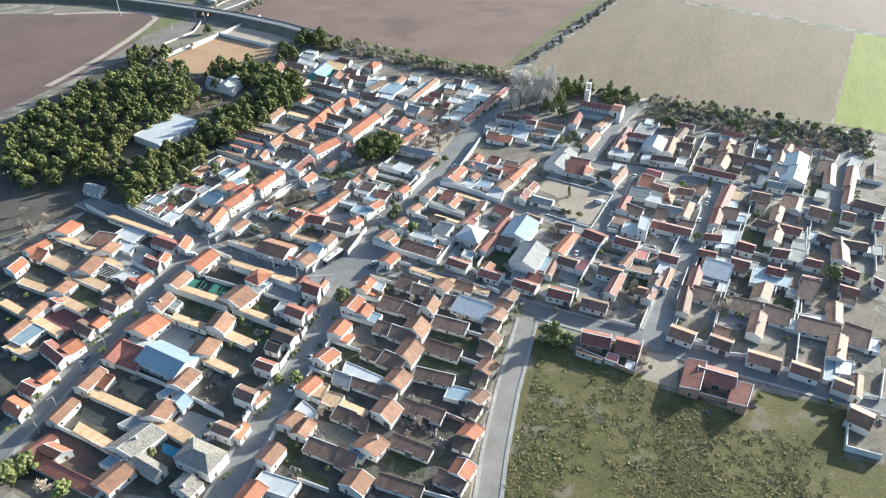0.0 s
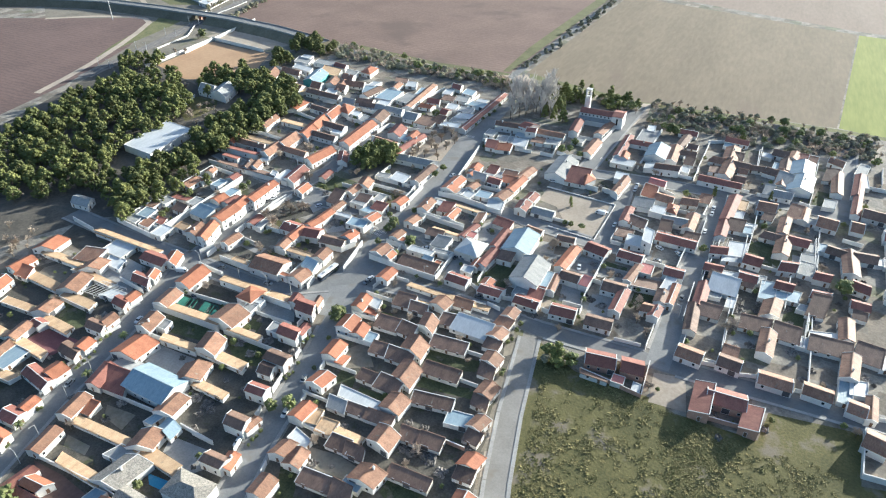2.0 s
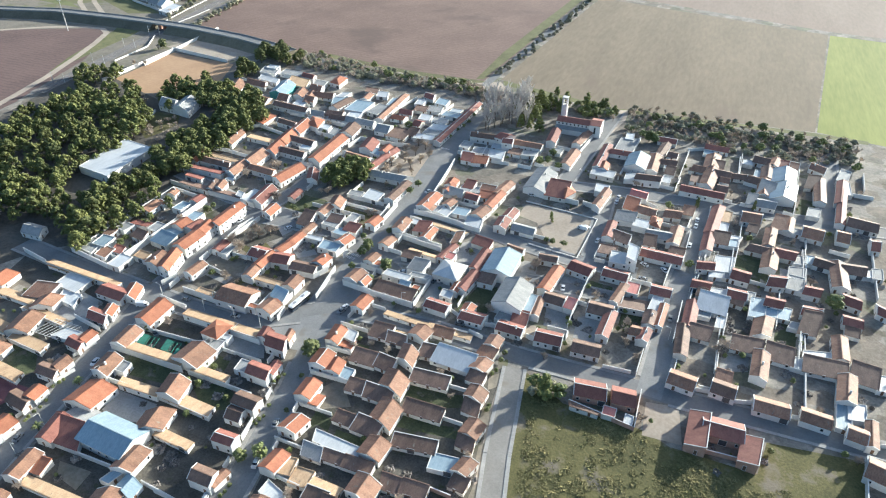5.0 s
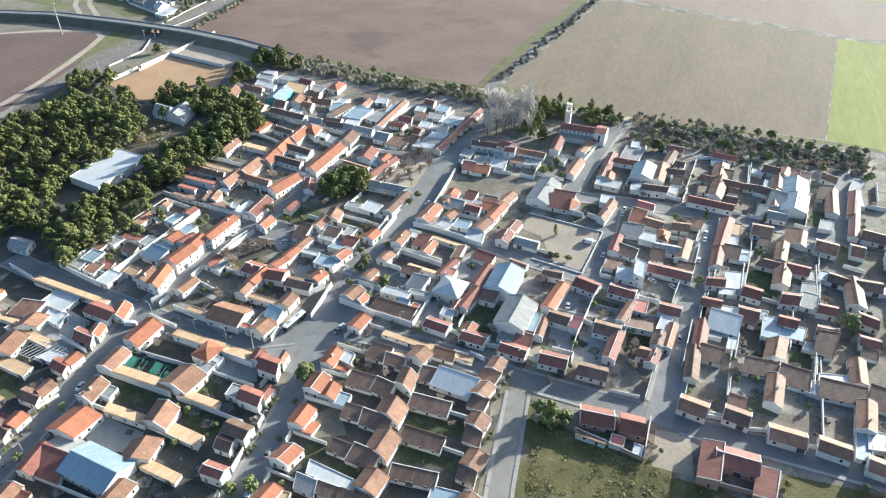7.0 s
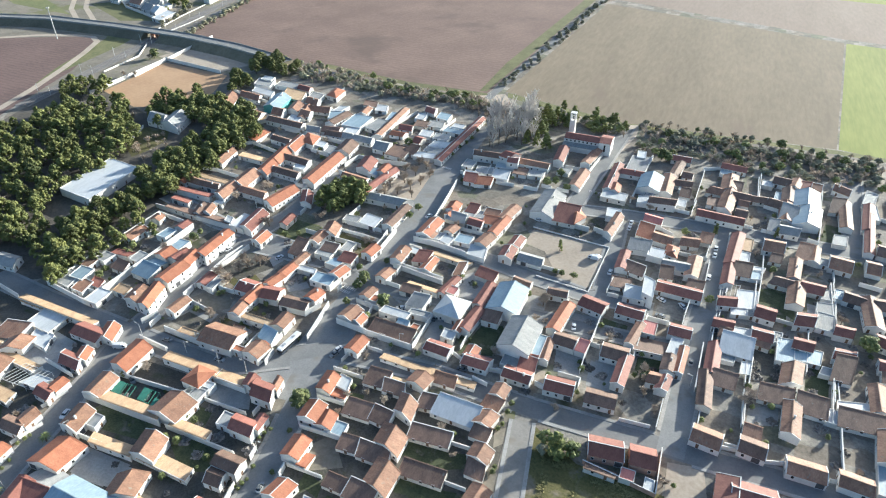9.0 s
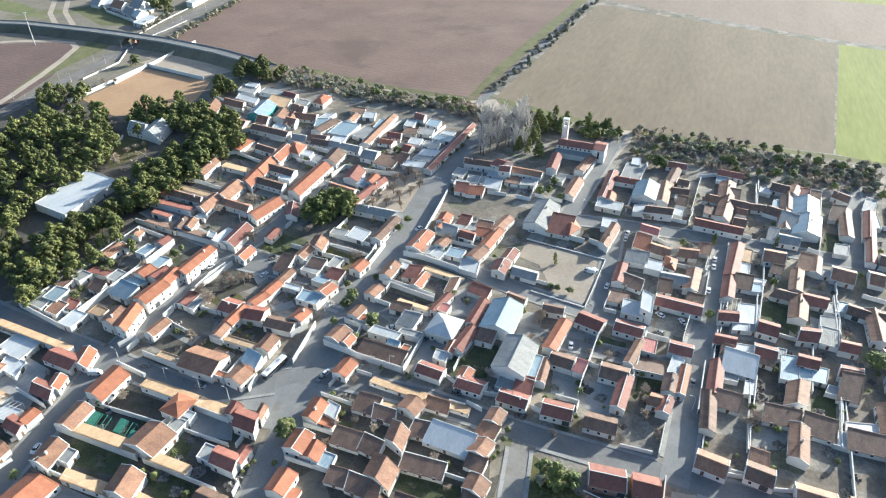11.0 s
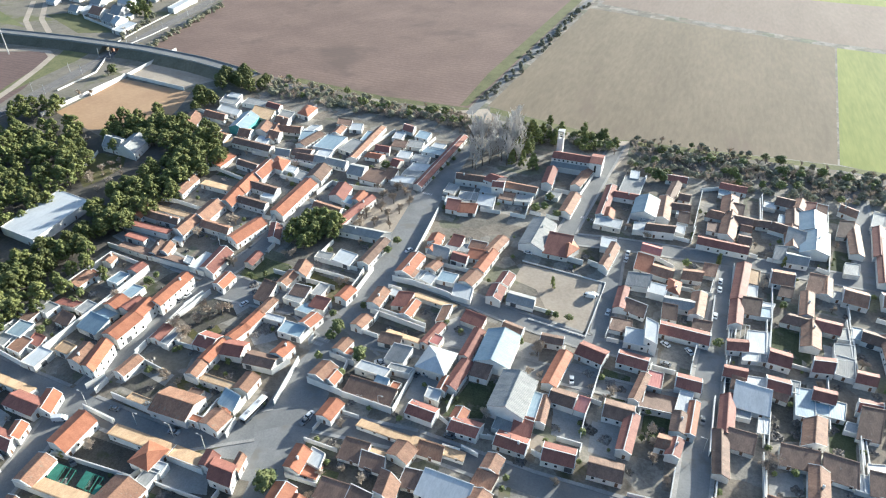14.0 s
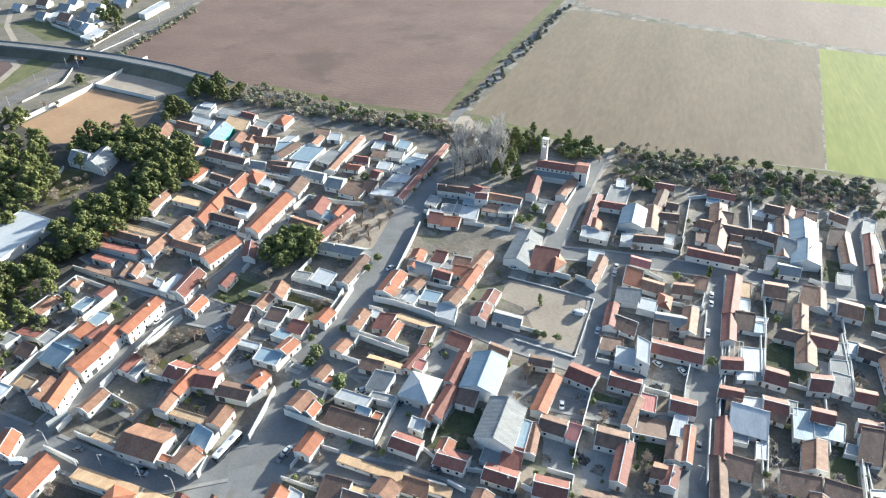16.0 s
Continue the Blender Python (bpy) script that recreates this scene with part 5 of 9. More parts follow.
garden_wall([(-90.6, 234.1), (-90.5, 225.1)], 2.0)
garden_wall([(-45.5, 239.1), (-45.2, 247.5), (-41.4, 247.0)], 2.2)
house(-128.7, 183.3, 6.0, 9.0, -7.0, 11.1, 3.5, "gv", tile_orange)
outbuilding(-124.1, 183.3, 6.8, 5.4, 1.7, 6.2, 2.2, "su", tile_orange)
outbuilding(-123.4, 187.8, 5.5, 6.3, -10.9, 23.4, 2.5, "f", sheet_white)
house(-127.1, 169.4, 6.9, 8.5, 1.9, 0.0, 3.5, "gv", tile_orange)
house(-120.6, 169.5, 6.3, 6.8, -1.5, 9.2, 2.8, "gv", tile_orange)
outbuilding(-116.7, 169.0, 7.0, 5.7, 0.2, 6.4, 1.8, "f", sheet_blue)
house(-123.5, 154.5, 6.4, 8.5, 1.5, 0.0, 3.5, "gv", tile_orange)
outbuilding(-117.5, 154.0, 3.7, 5.6, 2.5, 0.0, 1.9, "su", tile_orange)
house(-120.2, 139.9, 6.8, 7.4, -0.3, -10.9, 3.5, "gv", tile_orange)
house(-116.4, 124.7, 5.7, 7.8, 0.2, -6.7, 3.5, "gv", tile_orange)
outbuilding(-111.1, 125.6, 4.9, 6.8, 9.9, 0.0, 1.9, "f", tile_sunlit_tan)
outbuilding(-115.4, 178.2, 10.4, 6.5, 1.6, 0.0, 1.9, "sl", tile_dark)
outbuilding(-105.8, 179.3, 7.9, 6.1, -6.3, 8.4, 1.9, "sl", tile_dark)
outbuilding(-115.6, 193.4, 8.7, 7.3, 3.0, 0.0, 1.9, "sl", tile_dark)
outbuilding(-107.6, 192.8, 8.6, 5.5, 0.1, 16.1, 1.9, "sl", tile_dark)
outbuilding(-109.5, 164.6, 8.0, 5.6, 4.6, 0.0, 1.9, "sl", tile_dark)
outbuilding(-102.2, 164.4, 11.5, 6.1, -0.2, 12.2, 1.9, "sl", tile_dark)
outbuilding(-106.2, 150.8, 8.2, 4.7, -1.3, 0.0, 1.9, "sl", tile_dark)
outbuilding(-98.9, 149.9, 10.1, 6.4, -2.3, 0.0, 1.9, "sl", tile_dark)
outbuilding(-107.2, 140.5, 17.4, 5.4, -3.4, 22.4, 2.0, "f", sheet_white)
outbuilding(-102.5, 135.8, 9.1, 4.1, 2.2, 11.5, 1.9, "sl", tile_dark)
outbuilding(-94.1, 135.9, 10.3, 4.2, 2.1, 0.0, 1.9, "sl", tile_dark)
outbuilding(-108.0, 134.8, 7.4, 5.0, -0.6, 19.6, 1.8, "sl", sheet_grey)
house(-140.7, 142.2, 9.3, 5.6, -0.5, 0.0, 4.4, "gu", tile_dark)
house(-139.5, 136.8, 6.2, 5.9, 1.9, 10.2, 2.8, "gu", tile_dark)
house(-136.2, 126.7, 7.8, 4.5, 2.5, 0.0, 4.4, "gu", tile_red)
outbuilding(-165.4, 135.9, 20.6, 5.2, -2.4, 16.3, 1.9, "su", tile_sunlit_tan)
outbuilding(-156.5, 122.1, 14.6, 3.9, -2.4, 10.4, 1.9, "su", tile_sunlit_tan)
house(-163.4, 120.2, 9.8, 8.6, 26.6, -14.5, 2.9, "gv", tile_old)
house(-99.0, 171.3, 10.3, 8.4, -16.1, 18.1, 2.9, "gv", tile_old)
house(-98.9, 185.6, 7.8, 8.6, -19.3, 26.1, 2.9, "gv", tile_old)
house(-101.1, 199.7, 7.6, 6.5, -11.2, 0.0, 2.9, "gv", tile_old)
house(-94.8, 156.5, 9.2, 10.0, -16.1, 15.0, 2.9, "gv", tile_old)
house(-91.4, 142.0, 8.1, 7.9, -5.2, 0.0, 2.9, "gv", tile_old)
outbuilding(-90.4, 177.6, 14.6, 5.8, 4.6, 0.0, 1.9, "sl", tile_dark)
outbuilding(-86.8, 163.7, 14.6, 5.6, 2.0, 0.0, 1.9, "sl", tile_dark)
outbuilding(-83.3, 149.2, 15.1, 5.0, 9.0, 0.0, 1.9, "sl", tile_dark)
outbuilding(-93.3, 190.7, 6.4, 6.2, 6.6, -6.3, 1.9, "sl", tile_dark)
outbuilding(-92.9, 203.8, 8.6, 4.9, 0.7, 6.6, 1.9, "sl", tile_old)
outbuilding(-87.5, 190.0, 16.0, 8.6, -2.0, 0.0, 2.1, "sl", sheet_white)
house(-71.8, 205.5, 5.7, 6.6, -5.8, 0.0, 3.0, "gv", tile_old)
outbuilding(-73.1, 199.6, 6.9, 5.2, 1.7, -11.2, 1.9, "sl", tile_old)
house(-72.6, 191.3, 6.1, 6.9, -3.8, -8.7, 3.0, "gv", tile_old)
outbuilding(-71.9, 186.2, 6.5, 5.2, -3.3, 0.0, 2.0, "sl", tile_dark)
house(-69.2, 178.0, 7.2, 6.5, -11.1, 6.4, 3.0, "gv", tile_old)
outbuilding(-67.8, 172.0, 6.4, 5.8, -4.4, 13.2, 2.0, "sl", tile_dark)
house(-64.8, 162.5, 6.5, 7.2, -9.1, 0.0, 3.0, "gv", tile_old)
outbuilding(-64.1, 157.5, 6.3, 4.6, -5.7, 13.8, 2.0, "sl", tile_dark)
house(-87.8, 128.2, 9.1, 7.9, -11.1, 8.2, 2.9, "gv", tile_old)
house(-85.5, 113.1, 9.2, 6.8, -0.4, -9.7, 2.9, "gv", tile_old)
house(-81.4, 99.5, 8.4, 6.9, -1.3, 0.0, 2.9, "gv", tile_old)
house(-61.4, 147.4, 5.2, 6.8, -5.2, -10.7, 3.0, "gv", tile_old)
outbuilding(-60.5, 142.6, 5.6, 5.1, -5.7, 0.0, 2.0, "sl", tile_dark)
house(-57.7, 132.3, 6.3, 5.8, 4.9, -17.0, 3.0, "gv", tile_orange)
outbuilding(-57.1, 127.9, 6.3, 4.8, 1.9, 0.0, 2.0, "sl", tile_dark)
house(-53.7, 117.7, 6.7, 6.7, -2.3, 0.0, 3.0, "gv", tile_orange)
outbuilding(-56.8, 113.8, 9.6, 4.4, -2.3, 0.0, 2.1, "sl", tile_dark)
outbuilding(-79.2, 133.7, 7.9, 5.4, 1.3, 14.5, 1.9, "sl", tile_dark)
outbuilding(-73.2, 134.4, 8.5, 5.1, 2.8, 0.0, 1.9, "sl", tile_dark)
outbuilding(-75.9, 119.5, 14.3, 4.4, 0.9, 0.0, 1.9, "sl", tile_dark)
outbuilding(-72.0, 104.8, 14.6, 4.1, 6.7, 0.0, 1.9, "sl", tile_dark)
outbuilding(-68.9, 146.0, 9.0, 6.5, 7.2, 0.0, 1.8, "f", sheet_blue)
house(-112.6, 109.5, 5.4, 6.5, 10.3, -20.2, 3.5, "gv", tile_old)
outbuilding(-111.7, 117.9, 8.3, 5.0, -17.6, 14.9, 2.3, "f", sheet_white)
house(-106.5, 108.8, 5.9, 6.9, 3.6, 0.0, 2.8, "gv", tile_old)
outbuilding(-99.2, 120.9, 8.0, 5.0, 0.7, 0.0, 1.9, "sl", tile_dark)
outbuilding(-92.1, 120.7, 7.2, 4.8, -1.2, 19.5, 1.9, "sl", tile_dark)
outbuilding(-105.9, 124.2, 6.5, 6.5, 4.3, 0.0, 1.9, "f", tile_sunlit_tan)
outbuilding(-100.2, 125.2, 11.0, 4.6, -1.2, 0.0, 1.9, "su", tile_sunlit_tan)
house(-109.4, 95.3, 6.2, 7.5, 0.4, 0.0, 3.5, "gv", tile_old)
outbuilding(-99.5, 105.6, 12.3, 5.1, 3.0, 0.0, 1.9, "sl", tile_dark)
outbuilding(-87.5, 105.5, 7.4, 6.2, -3.9, 20.7, 1.9, "sl", tile_dark)
outbuilding(-86.8, 110.5, 6.6, 4.2, -1.4, 0.0, 1.7, "f", sheet_blue)
outbuilding(-104.9, 87.3, 13.2, 6.1, 7.3, -7.2, 2.8, "f", sheet_white)
house(-106.1, 81.6, 6.8, 7.3, 1.0, 0.0, 3.1, "gv", tile_orange)
house(-133.0, 112.2, 8.1, 5.5, 0.7, 9.6, 4.4, "gu", tile_dark)
house(-127.4, 113.4, 3.0, 6.8, -0.4, -7.6, 2.8, "gv", tile_old)
house(-129.6, 97.5, 8.2, 4.5, 1.6, -9.2, 4.4, "gu", tile_dark)
house(-123.2, 98.5, 4.3, 6.4, 9.4, 0.0, 2.9, "gv", tile_orange)
house(-177.2, 110.2, 19.5, 12.3, -1.8, 0.0, 3.4, "gu", sheet_blue)
outbuilding(-190.4, 117.2, 11.2, 6.5, -4.5, -6.5, 2.1, "su", sheet_grey)
house(-189.6, 105.5, 6.3, 11.1, 3.4, 10.8, 3.0, "gv", tile_red)
outbuilding(-185.0, 106.7, 11.3, 10.0, 3.4, 26.9, 2.3, "sl", tile_red)
house(-194.7, 120.6, 11.6, 11.0, 4.6, -9.6, 3.0, "gv", tile_orange)
house(-186.5, 91.1, 6.0, 10.6, 8.2, 0.0, 3.0, "gv", tile_old)
outbuilding(-180.9, 96.0, 3.7, 5.3, 5.4, 0.0, 1.9, "sl", tile_orange)
house(-158.6, 106.2, 7.5, 9.3, 9.5, -7.7, 2.9, "gv", tile_old)
house(-203.0, 81.8, 7.8, 5.5, 0.7, 6.2, 3.1, "gu", tile_red)
house(-200.9, 87.1, 4.8, 6.0, 5.1, 0.0, 3.0, "gv", tile_orange)
house(-214.4, 98.9, 14.3, 5.5, -9.6, 10.2, 3.1, "gu", tile_red)
house(-208.4, 102.0, 7.7, 6.4, -2.7, 0.0, 3.0, "gv", tile_orange)
house(-213.4, 112.9, 9.7, 5.6, -5.3, 19.0, 2.8, "gu", tile_dark)
house(-209.8, 116.2, 6.0, 5.9, 6.2, 0.0, 3.0, "gv", tile_orange)
house(-215.4, 126.6, 8.8, 5.3, 0.7, 18.0, 3.0, "gu", tile_dark)
house(-212.9, 131.3, 5.7, 6.3, -12.7, 14.5, 3.0, "gv", tile_old)
house(-218.1, 141.9, 7.5, 5.2, -5.4, 17.0, 3.0, "gu", tile_red)
house(-216.1, 145.2, 5.0, 5.9, 1.4, 0.0, 3.0, "gv", tile_orange)
outbuilding(-228.8, 94.1, 12.9, 4.2, 1.5, -10.3, 1.9, "su", tile_sunlit_tan)
outbuilding(-235.7, 109.1, 19.9, 4.7, -5.1, 30.0, 1.9, "su", tile_sunlit_tan)
outbuilding(-235.2, 121.9, 16.2, 5.1, -3.5, 24.5, 1.9, "su", tile_sunlit_tan)
outbuilding(-242.1, 135.9, 18.8, 5.9, -2.7, 24.1, 1.9, "su", tile_sunlit_tan)
outbuilding(-260.6, 122.6, 17.9, 4.8, 2.9, 20.3, 1.9, "su", tile_sunlit_tan)
outbuilding(-254.2, 110.2, 14.8, 4.1, -4.6, 20.7, 1.9, "su", tile_sunlit_tan)
outbuilding(-230.9, 97.6, 8.1, 10.9, -0.5, 0.0, 2.1, "f", sheet_blue)
house(-238.1, 108.7, 5.7, 9.4, 10.0, 0.0, 2.9, "gv", tile_old)
house(-237.4, 118.6, 5.8, 4.4, -5.6, -10.7, 2.8, "gu", tile_red)
house(-242.6, 123.4, 7.7, 7.7, 18.6, -12.6, 2.9, "gv", tile_old)
outbuilding(-234.9, 98.6, 5.5, 10.6, -13.0, 20.8, 2.5, "gv", tile_old)
house(-199.4, 74.0, 8.9, 5.6, -2.4, 17.0, 3.1, "gu", tile_orange)
house(-182.4, 76.9, 5.4, 10.2, 9.0, 0.0, 3.0, "gv", tile_old)
house(-177.4, 63.2, 4.0, 10.5, 4.2, -12.4, 2.8, "gv", tile_red)
house(-173.6, 67.7, 8.3, 4.8, 2.3, -25.0, 2.8, "gu", tile_orange)
outbuilding(-174.9, 63.2, 30.8, 3.6, 1.9, 0.0, 2.0, "sl", tile_red)
outbuilding(-170.7, 78.3, 19.5, 4.5, -2.2, 30.0, 1.9, "su", tile_sunlit_tan)
outbuilding(-179.4, 91.5, 24.2, 4.3, 1.6, 30.0, 1.9, "su", tile_sunlit_tan)
house(-154.9, 91.5, 8.8, 8.0, 20.4, -12.2, 2.9, "gv", tile_old)
outbuilding(-158.9, 102.2, 3.9, 5.0, -2.0, -11.0, 1.9, "f", sheet_blue)
outbuilding(-152.2, 102.1, 7.4, 5.2, -12.0, 14.9, 2.1, "gv", sheet_blue)
outbuilding(-160.2, 86.8, 7.9, 6.3, 1.9, -23.3, 1.9, "f", sheet_grey)
outbuilding(-152.7, 92.4, 19.0, 4.7, -5.6, 18.4, 1.9, "su", tile_sunlit_tan)
house(-154.7, 77.9, 10.2, 12.2, 5.9, -16.7, 3.0, "gv", tile_stone)
house(-131.5, 83.8, 13.6, 8.7, 1.3, 0.2, 4.6, "hip", tile_stone)
outbuilding(-129.1, 89.0, 7.0, 4.7, -3.5, 18.4, 2.5, "f", sheet_white)
house(-125.9, 76.2, 7.8, 5.5, 0.0, -2.6, 3.0, "gv", tile_stone)
house(-147.9, 66.2, 7.4, 9.6, 1.5, -6.3, 2.8, "gv", tile_old)
outbuilding(-152.6, 73.0, 4.7, 4.5, 2.9, -12.6, 1.8, "f", sheet_blue)
outbuilding(-143.7, 77.0, 11.6, 4.5, -3.2, -2.2, 2.8, "gu", tile_stone)
house(-34.0, 193.7, 11.3, 8.0, 7.5, 4.0, 3.2, "gu", tile_red, brick_wall)
house(-21.1, 195.3, 8.2, 8.0, 5.2, 4.0, 3.2, "gu", tile_red, brick_wall)
outbuilding(-34.2, 188.8, 9.9, 3.0, -2.1, 0.0, 2.1, "su", tile_dark)
outbuilding(-23.3, 189.5, 4.6, 4.5, 0.1, 0.0, 2.2, "f", sheet_pink)
outbuilding(-15.8, 189.0, 3.1, 4.5, -6.4, 7.0, 1.7, "f", sheet_white)
house(-40.5, 215.4, 10.7, 7.1, 3.2, 0.0, 2.8, "gu", tile_dark)
house(-5.1, 213.1, 9.7, 7.6, -6.7, 0.0, 2.9, "gu", tile_old)
outbuilding(-4.4, 230.0, 4.9, 18.6, -5.0, 6.9, 2.5, "gv", tile_dark)
outbuilding(-1.3, 242.6, 8.8, 7.5, -0.8, -6.2, 2.1, "sl", tile_dark)
house(9.6, 214.6, 8.5, 7.3, -6.1, 0.0, 2.8, "gu", tile_dark)
outbuilding(10.8, 220.5, 5.8, 6.9, -2.9, 0.0, 2.1, "sl", tile_old)
house(24.1, 211.7, 11.6, 7.2, 0.1, 0.0, 2.8, "gu", tile_old)
house(38.8, 212.9, 9.5, 6.7, -4.4, 0.0, 2.8, "gu", tile_old)
house(52.5, 210.6, 6.2, 6.9, -8.1, 0.0, 2.8, "gu", tile_old)
house(58.2, 209.3, 3.7, 12.8, 4.6, -9.1, 2.8, "gv", tile_old)
house(22.5, 228.1, 5.8, 16.2, -11.3, 7.9, 2.9, "gv", tile_old)
house(50.7, 227.0, 6.2, 15.3, 6.5, -11.9, 2.9, "gv", tile_old)
outbuilding(15.1, 241.7, 11.7, 7.7, 4.5, -6.9, 1.9, "sl", tile_dark)
outbuilding(27.3, 241.2, 10.1, 9.0, -3.2, 0.0, 1.9, "sl", tile_dark)
outbuilding(40.2, 239.7, 15.3, 8.3, 3.7, -7.1, 1.9, "sl", tile_dark)
outbuilding(55.9, 241.5, 9.5, 10.1, -7.4, 0.0, 1.9, "sl", tile_dark)
outbuilding(36.4, 240.0, 4.4, 7.1, -1.9, 0.0, 1.8, "f", sheet_white)
house(8.8, 193.6, 13.1, 8.5, 2.4, 0.0, 3.3, "gu", tile_red, brick_wall)
house(21.4, 198.6, 12.1, 6.0, -95.8, 0.0, 3.3, "sl", tile_red, brick_wall)
house(4.4, 202.6, 16.1, 6.5, -91.0, 0.0, 3.3, "sl", tile_red, brick_wall)
house(56.5, 196.3, 7.3, 9.1, -14.8, 0.0, 3.1, "gu", tile_old)
house(-282.6, 153.8, 10.4, 9.8, 21.8, -14.0, 2.8, "gv", tile_orange)
outbuilding(-277.3, 154.0, 25.7, 5.5, 0.1, 30.0, 2.0, "su", tile_sunlit_tan)
house(-249.6, 151.7, 9.2, 7.3, 26.8, -16.5, 2.9, "gv", tile_old)
outbuilding(-260.6, 157.1, 11.1, 8.6, 13.1, -10.4, 1.9, "sl", tile_old)
outbuilding(-253.8, 151.1, 25.4, 4.1, -3.7, 0.0, 1.9, "su", tile_sunlit_tan)
outbuilding(-254.8, 167.8, 13.8, 11.6, -3.9, 6.9, 2.2, "f", sheet_white)
outbuilding(-245.4, 161.3, 10.8, 7.9, -6.7, 30.0, 1.9, "f", sheet_white)
house(-223.4, 156.6, 10.0, 6.7, -2.2, 30.0, 3.0, "gu", tile_red)
house(-219.5, 160.3, 5.2, 6.8, 6.1, 15.6, 3.0, "gv", tile_orange)
house(-280.0, 139.2, 6.8, 10.4, -3.0, 0.0, 2.9, "gv", tile_orange)
outbuilding(-273.0, 137.6, 7.9, 6.7, 1.0, 21.5, 2.1, "sl", tile_orange)
outbuilding(-267.9, 139.0, 21.0, 5.8, -3.5, 30.0, 1.9, "su", tile_sunlit_tan)
house(-246.4, 137.9, 10.0, 11.2, 15.6, 0.0, 2.9, "gv", tile_old)
house(-274.1, 126.3, 8.0, 8.9, -3.7, 18.2, 3.0, "gv", tile_orange)
outbuilding(-269.4, 177.1, 28.7, 5.5, -1.1, 30.0, 1.9, "su", tile_sunlit_tan)
outbuilding(-207.9, 292.5, 6.5, 13.5, 0.1, 27.0, 2.5, "gv", tile_red)
outbuilding(-170.6, 287.6, 9.8, 9.6, -8.4, 10.9, 2.2, "f", sheet_white)
outbuilding(-179.2, 286.7, 8.1, 5.2, 4.5, 0.0, 2.2, "f", sheet_grey)
house(-158.3, 289.2, 5.5, 21.9, -2.4, 0.0, 3.2, "gv", tile_dark)
house(-179.7, 309.2, 21.5, 8.1, 1.9, -30.0, 3.0, "gu", sheet_grey)
house(-139.6, 288.8, 7.3, 16.3, -3.3, 0.0, 3.4, "gv", tile_orange)
house(-128.6, 297.2, 5.3, 6.7, -12.4, 0.0, 2.8, "gv", tile_old)
outbuilding(-128.9, 289.3, 7.5, 6.6, -17.8, 14.0, 2.2, "f", sheet_white)
outbuilding(-132.7, 288.4, 5.1, 7.0, 0.5, -10.6, 2.3, "f", sheet_grey)
outbuilding(-110.9, 283.1, 8.8, 9.0, -3.5, 13.8, 2.5, "f", sheet_white)
house(-111.2, 292.7, 6.6, 10.0, -11.2, 0.0, 3.1, "gv", tile_old)
house(-108.4, 304.1, 5.7, 17.3, -16.8, 11.3, 3.2, "gv", tile_orange)
house(-108.9, 317.7, 5.9, 16.2, -10.3, 0.0, 3.1, "gv", tile_old)
house(-120.3, 306.8, 7.7, 6.5, -5.7, 10.1, 3.4, "gu", tile_red)
outbuilding(-114.0, 311.7, 7.7, 6.0, 5.4, 0.0, 2.5, "sl", tile_orange)
outbuilding(-127.0, 314.2, 6.8, 10.8, -11.9, 8.1, 2.5, "f", sheet_grey)
outbuilding(-132.7, 308.5, 10.9, 6.7, -6.8, 14.8, 2.3, "sl", sheet_grey)
house(-134.5, 311.6, 4.6, 8.5, -19.9, 13.6, 2.8, "gv", tile_orange)
house(-141.4, 265.1, 6.2, 11.0, -7.7, 8.1, 3.4, "gv", tile_old)
outbuilding(-131.8, 267.9, 6.6, 7.8, 13.6, -16.3, 2.5, "sl", tile_red)
outbuilding(-136.5, 274.3, 5.2, 4.9, -5.8, 0.0, 2.3, "f", sheet_white)
outbuilding(-126.3, 264.1, 5.0, 10.7, -2.9, 0.0, 2.5, "gv", tile_orange)
outbuilding(-126.6, 277.4, 18.8, 4.4, -6.3, -12.2, 2.1, "su", tile_sunlit_tan)
outbuilding(-111.1, 265.9, 4.2, 8.2, 30.1, -30.0, 2.1, "sl", tile_old)
house(-95.9, 296.9, 5.6, 9.4, -4.1, 0.0, 3.5, "gv", tile_red)
house(-96.7, 286.3, 6.5, 9.9, -6.5, 7.6, 3.5, "gv", tile_red)
outbuilding(-88.4, 288.3, 11.7, 7.2, -3.2, 6.5, 2.4, "gu", sheet_grey)
house(-95.1, 330.0, 12.3, 25.5, -8.3, 6.7, 3.4, "gv", sheet_grey)
house(-102.8, 217.2, 10.3, 6.1, -3.6, 0.0, 3.0, "gu", tile_red)
house(-86.9, 215.7, 10.3, 6.4, 0.2, -6.1, 3.0, "gu", tile_red)
house(-87.7, 220.7, 5.0, 5.7, -2.7, 0.0, 2.8, "gv", tile_orange)
house(-130.1, 205.2, 5.9, 8.5, -4.8, 0.0, 3.1, "gv", tile_orange)
outbuilding(-115.8, 207.0, 19.9, 3.6, -1.9, 0.0, 1.9, "su", tile_sunlit_tan)
outbuilding(-96.3, 206.7, 18.6, 3.9, -0.8, 6.4, 1.9, "su", tile_sunlit_tan)
outbuilding(-116.7, 197.5, 14.3, 3.3, 2.3, -22.6, 1.9, "su", tile_sunlit_tan)
house(-71.0, 215.7, 10.8, 6.1, -1.6, 0.0, 3.0, "gu", tile_red)
outbuilding(-66.9, 222.4, 6.6, 7.1, 4.5, 0.0, 2.3, "sl", tile_red)
outbuilding(-73.6, 222.3, 7.5, 6.0, -0.7, 0.0, 1.9, "f", sheet_grey)
house(-55.1, 215.2, 10.6, 7.2, 3.6, 0.0, 3.0, "gu", tile_red)
outbuilding(-3.6, 246.5, 5.3, 19.0, 19.7, -21.0, 2.6, "gv", tile_red)
